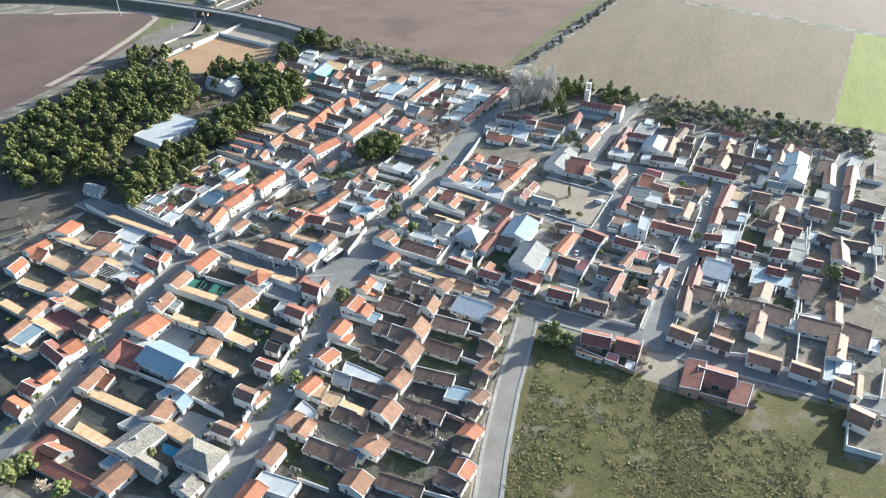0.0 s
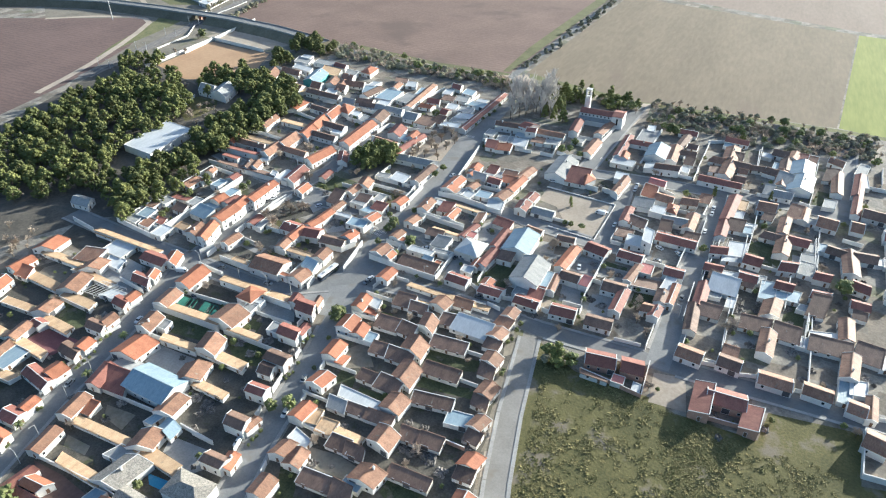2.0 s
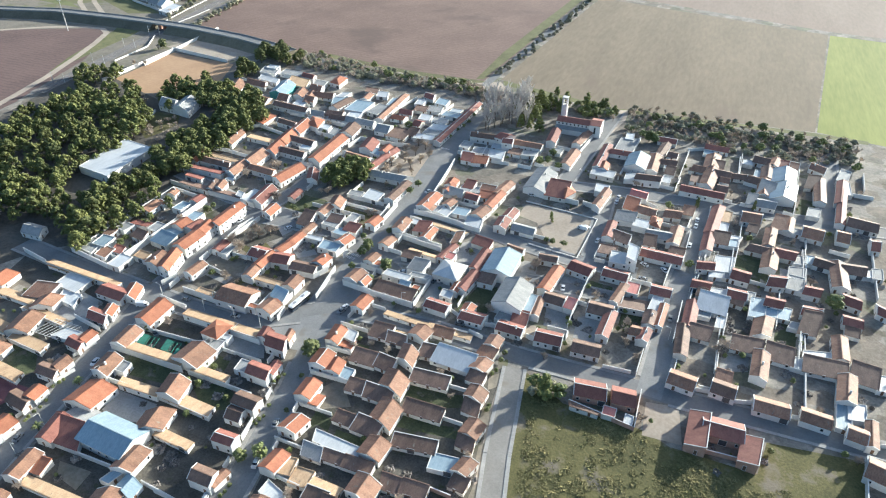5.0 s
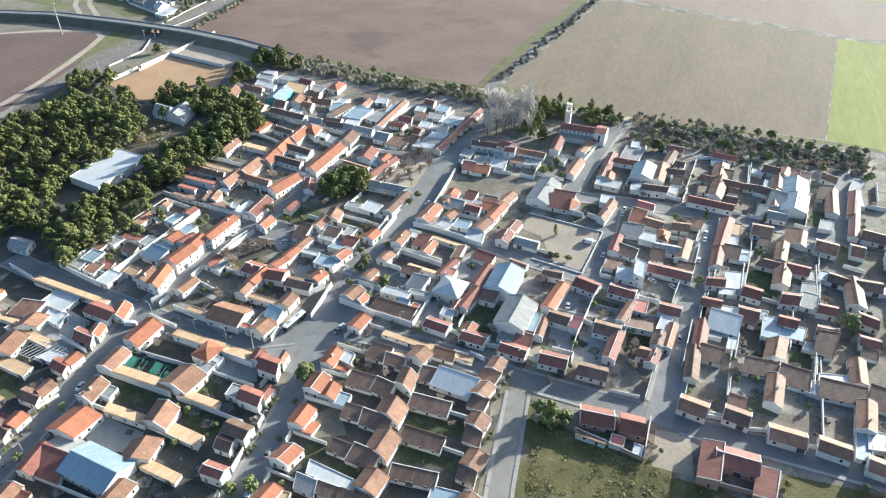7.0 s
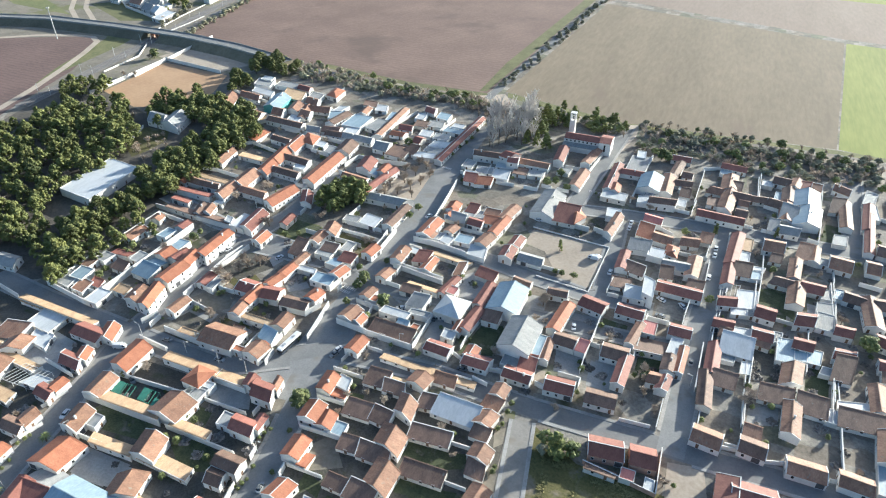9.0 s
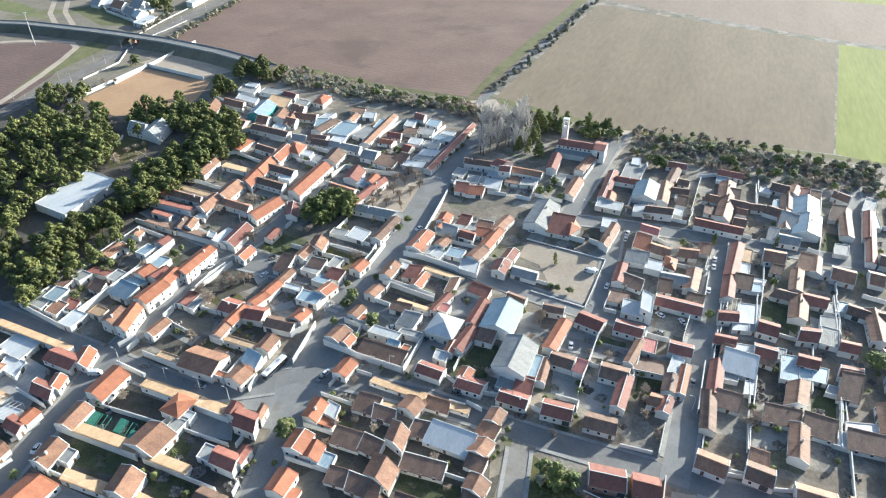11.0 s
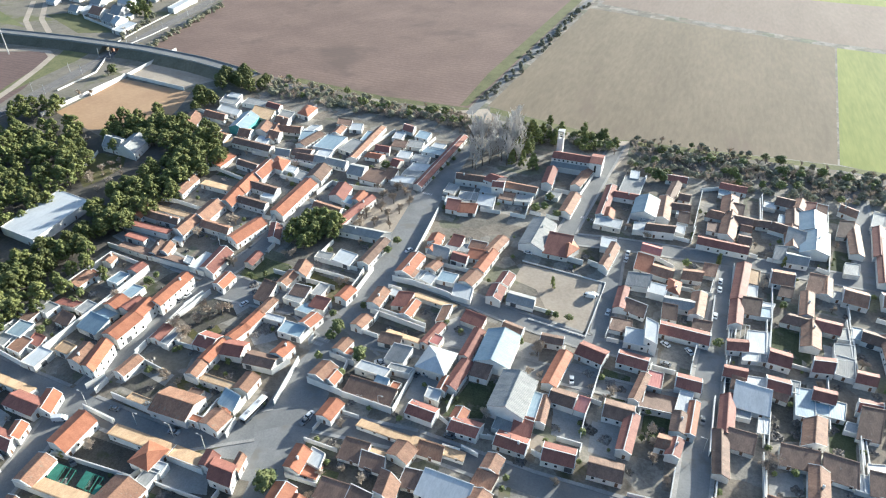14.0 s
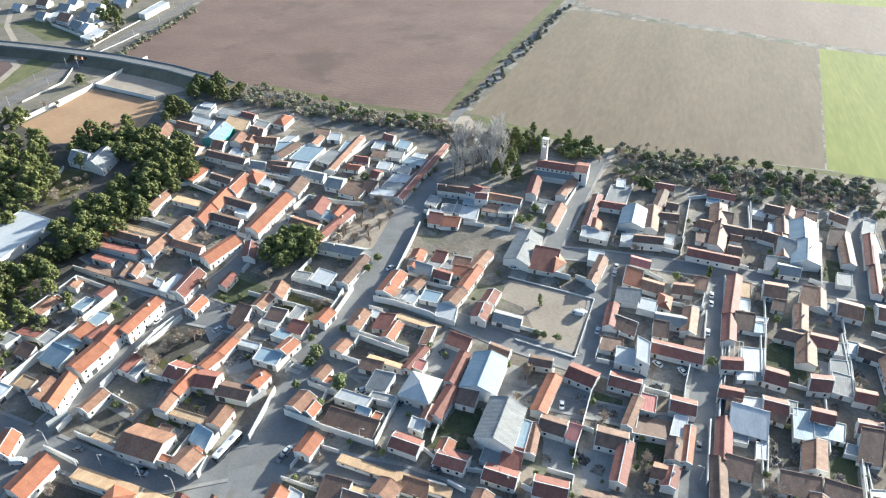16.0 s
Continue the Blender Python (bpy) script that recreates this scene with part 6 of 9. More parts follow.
house(-3.0, 275.0, 8.1, 6.1, 4.1, -8.8, 3.1, "gu", tile_red)
outbuilding(-0.3, 270.3, 4.4, 5.7, -4.7, 0.0, 2.3, "sl", tile_dark)
outbuilding(3.0, 270.4, 10.2, 8.4, 8.4, -13.5, 2.1, "f", sheet_white)
outbuilding(0.6, 261.6, 12.0, 10.9, -3.3, 0.0, 2.5, "sl", sheet_white)
outbuilding(1.0, 257.2, 5.8, 5.5, 4.4, -9.7, 1.9, "f", sheet_grey)
outbuilding(8.6, 252.2, 3.9, 7.4, 11.6, -15.8, 1.9, "f", sheet_white)
house(11.6, 274.0, 8.1, 7.1, -1.4, 0.0, 3.1, "gu", tile_red)
outbuilding(13.6, 271.2, 4.9, 4.4, -10.7, 0.0, 2.1, "sl", tile_dark)
house(12.3, 288.4, 7.8, 8.4, -6.3, 0.0, 3.1, "gu", tile_red)
house(26.9, 288.8, 7.8, 9.0, 11.5, -21.9, 3.1, "gu", tile_red)
house(41.2, 288.8, 7.0, 6.9, 1.6, -13.2, 3.1, "gu", tile_red)
outbuilding(35.1, 291.3, 6.8, 11.7, -5.5, 0.0, 2.3, "f", sheet_grey)
outbuilding(35.5, 299.8, 7.3, 10.1, 10.2, -15.8, 2.1, "f", sheet_grey)
house(26.2, 274.5, 7.5, 6.8, 0.1, -9.3, 3.0, "gu", tile_red)
outbuilding(20.7, 265.1, 6.6, 14.4, 6.8, -9.6, 1.9, "f", sheet_blue)
outbuilding(26.5, 268.5, 9.8, 9.1, 0.2, -9.6, 1.9, "f", sheet_blue)
house(21.7, 251.0, 7.9, 13.0, 19.7, -26.0, 2.9, "gv", tile_old)
house(40.1, 274.0, 7.7, 6.7, 5.1, -16.9, 3.0, "gu", tile_red)
outbuilding(38.9, 262.0, 7.2, 13.6, 5.1, -15.7, 1.9, "sl", tile_dark)
house(-2.0, 289.9, 8.0, 6.5, 15.3, -13.4, 3.1, "gu", tile_red)
outbuilding(4.5, 292.2, 8.6, 13.8, 11.7, -15.6, 1.9, "f", sheet_white)
outbuilding(3.7, 287.0, 6.8, 5.2, 14.6, -11.9, 1.9, "f", sheet_white)
outbuilding(8.8, 288.4, 4.9, 5.2, 7.4, -14.6, 1.9, "f", sheet_grey)
outbuilding(-83.0, 327.9, 11.6, 14.5, 1.0, 0.0, 2.7, "sl", tile_red)
house(-77.3, 336.4, 9.7, 9.3, -54.3, 30.0, 3.2, "hip", tile_orange)
outbuilding(-59.1, 342.1, 7.3, 9.0, -1.0, 6.1, 3.2, "f", sheet_white)
house(-57.2, 327.3, 5.7, 21.4, -36.3, 30.0, 3.1, "gv", tile_old)
house(-41.0, 345.4, 9.0, 7.1, -8.6, 6.9, 3.4, "gu", sheet_pink)
outbuilding(-42.3, 331.1, 7.9, 10.5, -10.7, 9.1, 2.7, "sl", tile_orange)
house(-34.6, 329.6, 9.4, 8.3, -9.5, 8.3, 2.8, "gu", tile_old)
outbuilding(-43.9, 317.0, 10.2, 7.7, 7.4, -8.2, 3.0, "sl", sheet_grey)
outbuilding(-34.6, 314.9, 7.7, 7.9, -3.8, 0.0, 3.0, "f", sheet_white)
house(-46.2, 299.3, 4.5, 15.2, 9.8, -10.2, 3.1, "gv", tile_red)
outbuilding(-42.7, 300.4, 9.5, 7.0, -13.6, 9.4, 2.1, "sl", tile_dark)
house(-27.1, 319.3, 5.6, 9.2, -14.5, 12.7, 3.1, "hip", tile_orange)
outbuilding(-21.8, 330.7, 8.7, 8.3, 9.5, -12.6, 2.5, "gu", tile_old)
outbuilding(-13.8, 337.6, 5.9, 7.6, 3.1, -8.5, 2.1, "sl", tile_old)
house(-27.6, 308.2, 12.3, 7.4, 4.4, -7.3, 2.8, "gu", sheet_grey)
outbuilding(-27.0, 300.6, 5.9, 8.0, 3.4, 0.0, 2.5, "sl", tile_dark)
house(-17.1, 305.7, 5.9, 17.0, 5.8, -7.9, 2.9, "gv", tile_old)
outbuilding(-15.2, 299.6, 7.2, 4.9, 4.0, -7.5, 1.9, "sl", tile_dark)
outbuilding(-27.2, 290.7, 19.0, 7.7, -1.3, 0.0, 2.6, "gu", tile_red)
outbuilding(-31.9, 281.5, 5.5, 12.8, -24.2, 27.6, 6.0, "f", sheet_white)
outbuilding(-39.0, 279.9, 9.2, 9.7, 3.1, 0.0, 2.7, "f", sheet_white)
outbuilding(-45.6, 286.3, 8.8, 8.3, 3.7, 0.0, 1.9, "f", tile_dark)
house(-1.6, 323.1, 6.0, 28.8, 12.8, -17.5, 2.8, "gv", tile_red)
house(-1.9, 305.7, 5.6, 17.8, 19.7, -21.5, 2.8, "gv", tile_red)
outbuilding(3.8, 329.1, 5.4, 8.2, 3.5, -6.8, 1.9, "f", sheet_white)
outbuilding(2.5, 316.0, 7.7, 9.4, 5.0, -9.1, 2.1, "sl", tile_dark)
outbuilding(9.2, 316.2, 5.3, 7.6, 12.2, -14.6, 1.9, "f", sheet_blue)
outbuilding(9.2, 322.9, 5.7, 4.6, 5.1, -24.2, 1.9, "f", sheet_white)
house(14.2, 341.5, 9.5, 11.1, 2.2, -6.7, 2.8, "gu", tile_old)
outbuilding(28.3, 341.4, 6.4, 11.5, -0.6, -8.8, 2.3, "sl", tile_old)
outbuilding(34.0, 340.9, 4.3, 14.8, -15.2, 9.1, 2.5, "gv", tile_old)
house(24.7, 322.1, 5.3, 17.5, 7.8, -12.9, 2.8, "gv", tile_old)
house(24.2, 302.3, 6.9, 17.1, 4.2, -8.8, 2.9, "gv", tile_old)
outbuilding(17.3, 315.4, 8.1, 8.3, -2.8, -29.2, 2.5, "gu", tile_dark)
outbuilding(29.5, 315.3, 9.5, 8.2, -2.1, -9.0, 2.5, "gu", tile_red)
outbuilding(38.1, 313.1, 5.0, 8.0, 4.5, -14.5, 1.9, "f", sheet_grey)
outbuilding(42.5, 315.2, 4.6, 8.1, 2.8, -13.5, 1.9, "f", sheet_blue)
outbuilding(46.2, 314.8, 8.5, 7.8, -10.0, 0.0, 2.4, "gu", tile_dark)
house(41.9, 338.5, 9.5, 11.4, -7.4, 0.0, 2.8, "gu", tile_old)
outbuilding(20.8, 374.7, 8.4, 14.4, -18.0, 10.4, 2.5, "sl", sheet_grey)
house(20.4, 360.4, 9.8, 9.0, 1.2, -10.4, 2.8, "gu", sheet_grey)
outbuilding(16.0, 362.4, 5.1, 9.5, 9.3, -15.0, 2.1, "sl", sheet_grey)
outbuilding(44.8, 361.0, 6.3, 10.1, 4.7, -12.5, 2.1, "f", sheet_grey)
house(57.9, 358.1, 4.2, 40.1, -5.5, 0.0, 2.9, "gv", tile_red)
warehouse(-331.1, 250.7, 24.4, 38.1, -6.4, 11.9, 4.3, "f", sheet_white)
house(-275.0, 426.9, 9.4, 15.0, -13.0, 18.6, 3.4, "hip", tile_orange)
warehouse(-239.6, 386.8, 13.8, 19.4, 1.7, 0.0, 2.8, "f", sheet_blue)
outbuilding(-224.2, 390.3, 9.8, 16.9, -13.8, 10.6, 2.6, "f", sheet_grey)
outbuilding(-217.6, 405.9, 8.1, 14.3, 7.8, 0.0, 2.5, "f", sheet_blue)
outbuilding(-232.4, 374.6, 9.5, 10.5, 27.6, -17.6, 2.5, "f", sheet_white)
house(-212.8, 379.1, 5.8, 47.4, 33.6, -30.0, 2.8, "gv", tile_old)
house(-251.6, 386.8, 7.7, 19.5, -7.4, 0.0, 2.8, "gv", tile_dark)
house(-239.1, 407.9, 6.1, 12.0, 5.8, 0.0, 2.8, "gv", tile_old)
outbuilding(-258.0, 405.3, 6.9, 9.9, 19.7, -24.0, 2.5, "f", sheet_white)
house(-241.4, 369.9, 11.8, 7.7, 1.3, 14.3, 2.8, "gu", tile_dark)
house(-230.1, 370.4, 21.7, 8.4, -2.4, 13.9, 2.8, "gu", sheet_grey)
house(-204.1, 363.9, 9.7, 12.0, -1.6, 10.3, 2.8, "gu", sheet_grey)
outbuilding(-194.5, 360.8, 12.8, 15.1, -5.9, 6.2, 2.5, "f", tile_dark)
outbuilding(-204.7, 387.0, 9.2, 6.5, 3.1, -11.7, 2.5, "gu", tile_orange)
outbuilding(-202.9, 396.5, 9.3, 8.1, 2.7, 15.0, 2.5, "gu", tile_red)
outbuilding(-186.8, 382.9, 5.5, 9.0, -10.2, 8.6, 2.5, "gu", tile_red)
outbuilding(-177.7, 365.0, 12.4, 7.2, 7.1, 0.0, 2.3, "f", sheet_white)
outbuilding(-175.6, 374.8, 12.9, 6.5, 2.6, 0.0, 2.1, "f", sheet_grey)
outbuilding(-175.3, 381.7, 12.8, 9.1, 9.0, -9.5, 2.1, "f", sheet_white)
house(-164.1, 364.9, 5.2, 70.3, -9.3, 7.9, 3.0, "gv", tile_red)
outbuilding(-176.3, 405.5, 13.1, 8.7, -3.7, 0.0, 2.3, "f", sheet_blue)
outbuilding(-201.0, 416.5, 6.5, 10.3, 7.8, 0.0, 2.3, "f", sheet_white)
house(-199.9, 430.0, 8.4, 9.2, -14.2, 23.7, 2.8, "gu", tile_red)
outbuilding(-188.5, 423.3, 9.1, 10.5, -9.5, 14.3, 2.5, "f", sheet_blue)
outbuilding(-196.8, 406.1, 9.4, 9.8, 2.4, 7.0, 2.1, "f", tile_dark)
outbuilding(-188.4, 409.1, 10.4, 9.8, 4.3, 7.5, 2.1, "f", sheet_grey)
house(-144.7, 378.3, 17.0, 7.0, 4.9, 9.0, 4.3, "gu", tile_dark)
outbuilding(-126.1, 358.7, 9.4, 11.1, 0.9, 8.3, 2.5, "f", sheet_white)
outbuilding(-147.2, 366.2, 6.8, 10.1, -10.7, 12.2, 1.9, "f", sheet_grey)
outbuilding(-138.9, 348.5, 7.4, 7.9, 3.5, 8.7, 2.5, "sl", tile_red)
outbuilding(-132.3, 348.0, 9.0, 7.0, 13.4, -7.5, 2.5, "sl", tile_orange)
house(-129.2, 379.8, 6.4, 9.5, -15.1, -18.8, 6.0, "gu", tile_red)
house(-122.6, 373.9, 6.5, 6.9, 8.2, 0.0, 6.0, "gu", tile_red)
house(-118.5, 379.4, 18.9, 6.9, -0.2, 0.0, 3.6, "gu", tile_old)
outbuilding(-108.7, 369.3, 8.7, 7.7, 12.7, -10.4, 2.1, "f", sheet_grey)
house(-99.5, 390.4, 6.1, 20.3, -8.6, 12.4, 4.3, "gv", tile_red)
house(-84.7, 395.5, 5.4, 20.9, -1.6, -7.0, 3.4, "gv", tile_old)
house(-84.3, 367.1, 6.6, 21.4, -19.1, 15.7, 3.1, "gv", tile_old)
house(-66.5, 370.3, 5.2, 33.5, 7.5, -7.9, 2.9, "gv", tile_red)
house(-62.7, 370.4, 5.4, 9.0, -18.2, 20.2, 3.0, "gv", tile_orange)
outbuilding(-66.0, 361.5, 13.3, 8.7, -1.3, 0.0, 2.7, "f", sheet_white)
house(-61.0, 392.3, 12.5, 6.7, 1.6, 0.0, 2.8, "gu", tile_red)
warehouse(-59.6, 398.8, 11.1, 20.4, 8.5, -10.6, 2.3, "f", sheet_grey)
outbuilding(-56.1, 416.8, 5.1, 9.8, 3.9, 0.0, 2.5, "f", sheet_white)
house(-49.8, 377.4, 11.9, 19.1, -0.4, 0.0, 3.4, "gv", sheet_blue)
house(-37.9, 378.6, 6.6, 23.4, -10.0, 10.9, 2.9, "gv", tile_old)
house(-41.7, 362.6, 13.9, 7.0, 9.0, -12.9, 4.4, "gu", tile_dark)
outbuilding(-47.1, 362.9, 6.3, 7.7, 10.8, -8.4, 2.7, "f", sheet_white)
outbuilding(-37.2, 422.2, 11.3, 7.7, -0.9, 0.0, 2.6, "gu", tile_red)
outbuilding(-36.3, 399.1, 5.3, 22.8, -6.8, 0.0, 2.5, "gv", tile_dark)
outbuilding(-31.4, 390.8, 9.2, 7.4, 7.0, -7.3, 2.4, "gu", tile_dark)
house(-9.5, 422.7, 13.7, 7.4, -4.1, 0.0, 2.8, "gu", tile_red)
outbuilding(-9.7, 416.4, 6.2, 7.5, -5.2, 0.0, 1.9, "f", sheet_blue)
house(-8.0, 395.0, 8.3, 18.5, 14.1, -15.7, 2.8, "gv", tile_old)
house(-8.1, 375.1, 8.8, 25.1, -34.6, 30.0, 2.8, "gv", tile_old)
outbuilding(-15.2, 389.2, 7.7, 9.2, -3.3, -22.3, 2.5, "gu", tile_old)
outbuilding(-3.5, 387.2, 10.5, 10.1, -4.8, 0.0, 2.5, "gu", tile_dark)
house(-17.3, 361.1, 22.5, 7.3, -2.5, 0.0, 3.1, "gu", tile_red)
house(17.8, 414.9, 9.0, 9.8, -8.1, 0.0, 2.8, "gu", tile_dark)
house(26.3, 413.3, 5.2, 11.5, -21.8, 10.6, 3.4, "gv", tile_old)
outbuilding(31.3, 413.5, 5.9, 7.9, 9.0, -17.4, 2.3, "sl", tile_red)
house(28.2, 390.9, 12.2, 19.0, 7.1, -10.2, 3.4, "gv", sheet_blue)
house(27.1, 370.1, 12.5, 20.2, 8.7, -14.6, 3.4, "gv", sheet_blue)
house(22.3, 393.2, 7.5, 17.6, 19.7, -22.4, 2.8, "gv", tile_dark)
house(21.1, 374.3, 6.7, 21.4, -1.5, 0.0, 2.8, "gv", tile_old)
outbuilding(14.3, 388.3, 8.3, 9.5, -14.5, -10.1, 2.5, "gu", tile_dark)
outbuilding(6.3, 388.8, 9.2, 7.1, 7.9, -13.4, 2.4, "gu", tile_dark)
house(47.6, 418.9, 9.2, 8.9, -29.6, 17.1, 2.8, "gu", tile_old)
outbuilding(44.8, 393.4, 6.9, 12.7, 11.9, -21.0, 2.1, "sl", tile_dark)
house(49.1, 378.3, 5.7, 29.8, -1.8, 0.0, 2.8, "gv", tile_old)
outbuilding(61.1, 409.1, 5.9, 15.0, -0.5, -11.8, 2.5, "f", sheet_grey)
house(58.8, 379.8, 5.7, 28.3, 19.7, -25.6, 2.9, "gv", tile_red)
outbuilding(64.5, 393.5, 3.9, 16.6, 0.9, 0.0, 2.3, "f", sheet_white)
house(63.0, 357.9, 13.5, 10.4, -7.8, 0.0, 3.0, "gu", tile_dark)
outbuilding(57.2, 341.1, 6.1, 10.8, -4.4, 0.0, 2.6, "gu", tile_old)
outbuilding(57.6, 313.0, 10.2, 8.8, 6.7, -11.3, 2.5, "gu", tile_dark)
house(53.4, 298.9, 6.9, 21.7, 1.3, 0.0, 2.9, "gv", tile_old)
outbuilding(66.7, 314.1, 4.7, 6.5, 14.5, -21.2, 1.8, "f", sheet_white)
house(56.3, 288.4, 7.2, 7.7, -16.1, 11.8, 3.0, "gu", tile_red)
house(71.4, 337.8, 4.4, 10.3, 12.0, -15.2, 2.9, "gu", tile_red)
outbuilding(70.2, 313.9, 4.7, 9.0, 14.6, -17.7, 1.9, "f", sheet_grey)
house(55.7, 274.0, 7.2, 6.5, -2.6, 0.0, 3.0, "gu", tile_red)
outbuilding(56.2, 268.5, 5.4, 4.9, -4.6, 0.0, 2.0, "sl", tile_dark)
house(69.0, 287.0, 4.2, 7.1, -28.4, 25.3, 2.9, "gu", tile_red)
house(50.9, 249.9, 5.7, 14.4, 10.5, -11.3, 2.8, "gv", tile_old)
outbuilding(40.4, 247.2, 11.0, 4.9, 15.4, -20.7, 1.8, "f", sheet_white)
outbuilding(50.0, 215.1, 4.9, 15.7, -4.4, 0.0, 1.9, "f", sheet_blue)
outbuilding(53.9, 220.4, 6.0, 8.5, 11.5, -15.5, 1.9, "f", sheet_white)
outbuilding(64.5, 239.5, 4.7, 9.3, 7.7, -13.1, 1.8, "f", sheet_white)
outbuilding(-273.0, 399.2, 15.7, 10.1, 9.1, 10.4, 2.3, "gu", tile_old)
outbuilding(-255.3, 370.4, 9.5, 8.9, 3.6, 22.5, 2.5, "gu", sheet_grey)
outbuilding(-246.2, 373.5, 11.5, 8.9, 9.1, 0.0, 2.5, "gu", tile_dark)
outbuilding(-253.9, 393.7, 10.9, 16.7, 4.6, 17.7, 2.1, "f", sheet_blue)
outbuilding(-184.4, 367.4, 6.7, 9.4, 1.2, 0.0, 2.1, "sl", tile_dark)
outbuilding(-187.7, 394.1, 8.1, 9.3, 0.3, 8.4, 2.1, "f", sheet_white)
outbuilding(-177.8, 392.7, 10.4, 9.1, -1.8, 9.0, 2.1, "f", sheet_grey)
outbuilding(-174.0, 411.4, 8.2, 8.9, -1.9, 0.0, 2.3, "f", sheet_white)
outbuilding(-243.4, 423.0, 10.2, 9.5, 1.7, 18.4, 2.3, "f", tile_dark)
outbuilding(-231.7, 418.2, 8.4, 10.6, 8.8, 11.4, 2.3, "f", sheet_white)
outbuilding(-142.2, 355.9, 7.1, 6.5, 2.0, 8.1, 1.9, "f", sheet_white)
outbuilding(-137.1, 361.2, 9.9, 8.5, 9.4, 0.0, 2.1, "f", sheet_grey)
outbuilding(-128.6, 372.3, 9.1, 6.9, 6.6, 0.0, 2.1, "f", sheet_white)
outbuilding(-136.8, 288.1, 6.0, 6.1, 1.1, -6.8, 2.5, "gv", tile_old)
outbuilding(-121.0, 291.3, 8.0, 7.3, 0.2, 0.0, 2.1, "f", sheet_blue)
house(-136.0, 317.0, 6.4, 7.4, 2.2, 0.0, 2.8, "gv", tile_orange)
outbuilding(-125.8, 318.6, 5.8, 7.3, 0.2, 0.0, 2.5, "sl", tile_red)
outbuilding(-120.0, 315.3, 5.7, 6.8, 0.8, -8.4, 2.3, "f", sheet_grey)
outbuilding(-116.5, 318.8, 8.4, 6.3, 0.7, 0.0, 2.4, "sl", tile_old)
outbuilding(-117.3, 368.5, 7.9, 8.8, 2.8, 0.0, 2.0, "f", tile_dark)
outbuilding(-94.8, 380.4, 7.0, 7.2, 0.9, -6.3, 2.1, "f", sheet_grey)
outbuilding(-29.1, 402.5, 5.8, 7.8, -3.7, 0.0, 2.4, "gu", tile_dark)
outbuilding(-28.9, 386.8, 5.6, 8.6, -3.3, 0.0, 2.0, "f", sheet_white)
outbuilding(-45.9, 368.0, 4.6, 9.2, 6.1, -12.3, 2.0, "f", sheet_grey)
outbuilding(-27.6, 380.0, 5.5, 7.9, -1.5, 0.0, 2.0, "sl", tile_dark)
outbuilding(-27.7, 369.5, 4.6, 7.8, -7.6, 7.4, 2.0, "f", sheet_white)
outbuilding(-44.1, 376.0, 6.4, 8.3, -0.2, 0.0, 1.9, "f", sheet_grey)
outbuilding(-13.5, 376.4, 6.2, 9.7, -0.3, 0.0, 1.9, "f", tile_dark)
outbuilding(-2.7, 396.0, 5.5, 10.3, -3.4, 0.0, 2.1, "sl", tile_dark)
outbuilding(1.6, 382.2, 5.3, 6.9, -3.7, 0.0, 2.3, "gu", tile_old)
outbuilding(0.7, 370.3, 6.0, 8.0, -1.1, 0.0, 2.3, "gu", tile_dark)
outbuilding(18.8, 396.7, 3.6, 9.5, 0.2, -6.2, 1.9, "f", sheet_blue)
outbuilding(12.4, 410.8, 5.9, 7.0, -4.5, 0.0, 2.1, "f", sheet_white)
outbuilding(36.5, 409.9, 5.3, 10.7, -6.4, 0.0, 2.3, "sl", tile_old)
outbuilding(38.1, 340.2, 4.6, 6.5, -0.5, -9.9, 1.9, "f", sheet_grey)
outbuilding(17.2, 334.0, 5.4, 6.4, 3.3, -14.3, 1.9, "sl", tile_dark)
outbuilding(5.0, 338.5, 4.8, 11.8, -4.1, 0.0, 2.1, "f", tile_sunlit_tan)
outbuilding(19.0, 276.0, 3.6, 6.8, 3.3, -10.9, 1.9, "f", sheet_grey)
outbuilding(35.4, 264.0, 4.0, 5.0, 0.7, -16.8, 1.9, "f", sheet_grey)
pergola(-236.9, 142.7, 12.7, 9.4, 2.2, -18.1, 2.0, "pg", sheet_white)
outbuilding(-228.7, 144.0, 7.6, 6.4, 2.1, -27.4, 1.7, "f", sheet_white)
pergola(-0.9, 290.8, 6.4, 17.4, 9.1, -12.4, 2.0, "pg", sheet_white)
outbuilding(-268.2, 260.3, 19.9, 6.0, -3.4, 20.2, 3.0, "su", tile_dark)
outbuilding(-271.1, 267.8, 11.9, 5.9, -3.5, 25.0, 3.2, "su", tile_red)
house(-251.2, 261.2, 5.3, 10.3, -5.8, 24.6, 3.0, "gv", tile_dark)
house(-247.5, 263.9, 5.6, 8.6, -8.8, 25.4, 3.0, "gv", tile_old)
outbuilding(-249.0, 260.4, 22.3, 5.4, -2.1, 18.9, 2.8, "su", tile_dark)
outbuilding(-231.3, 261.0, 4.8, 5.0, -9.0, 30.0, 3.2, "f", sheet_white)
outbuilding(-226.9, 259.1, 8.9, 14.4, -5.4, 13.4, 3.0, "su", sheet_white)
house(-221.3, 259.7, 8.8, 17.6, -12.7, 18.9, 3.4, "gv", tile_red)
outbuilding(-248.6, 274.1, 5.3, 5.0, -2.9, 23.9, 2.8, "su", sheet_white)
house(-181.5, 272.0, 8.0, 9.1, -8.0, 19.7, 3.6, "gv", tile_old)
outbuilding(-283.5, 276.3, 30.0, 5.7, 0.2, 12.1, 3.4, "su", tile_red)
house(-281.8, 284.2, 5.5, 11.3, -4.7, 15.8, 3.0, "gv", tile_orange)
house(-277.2, 286.1, 10.1, 6.5, -4.8, 29.2, 3.2, "gu", tile_dark)
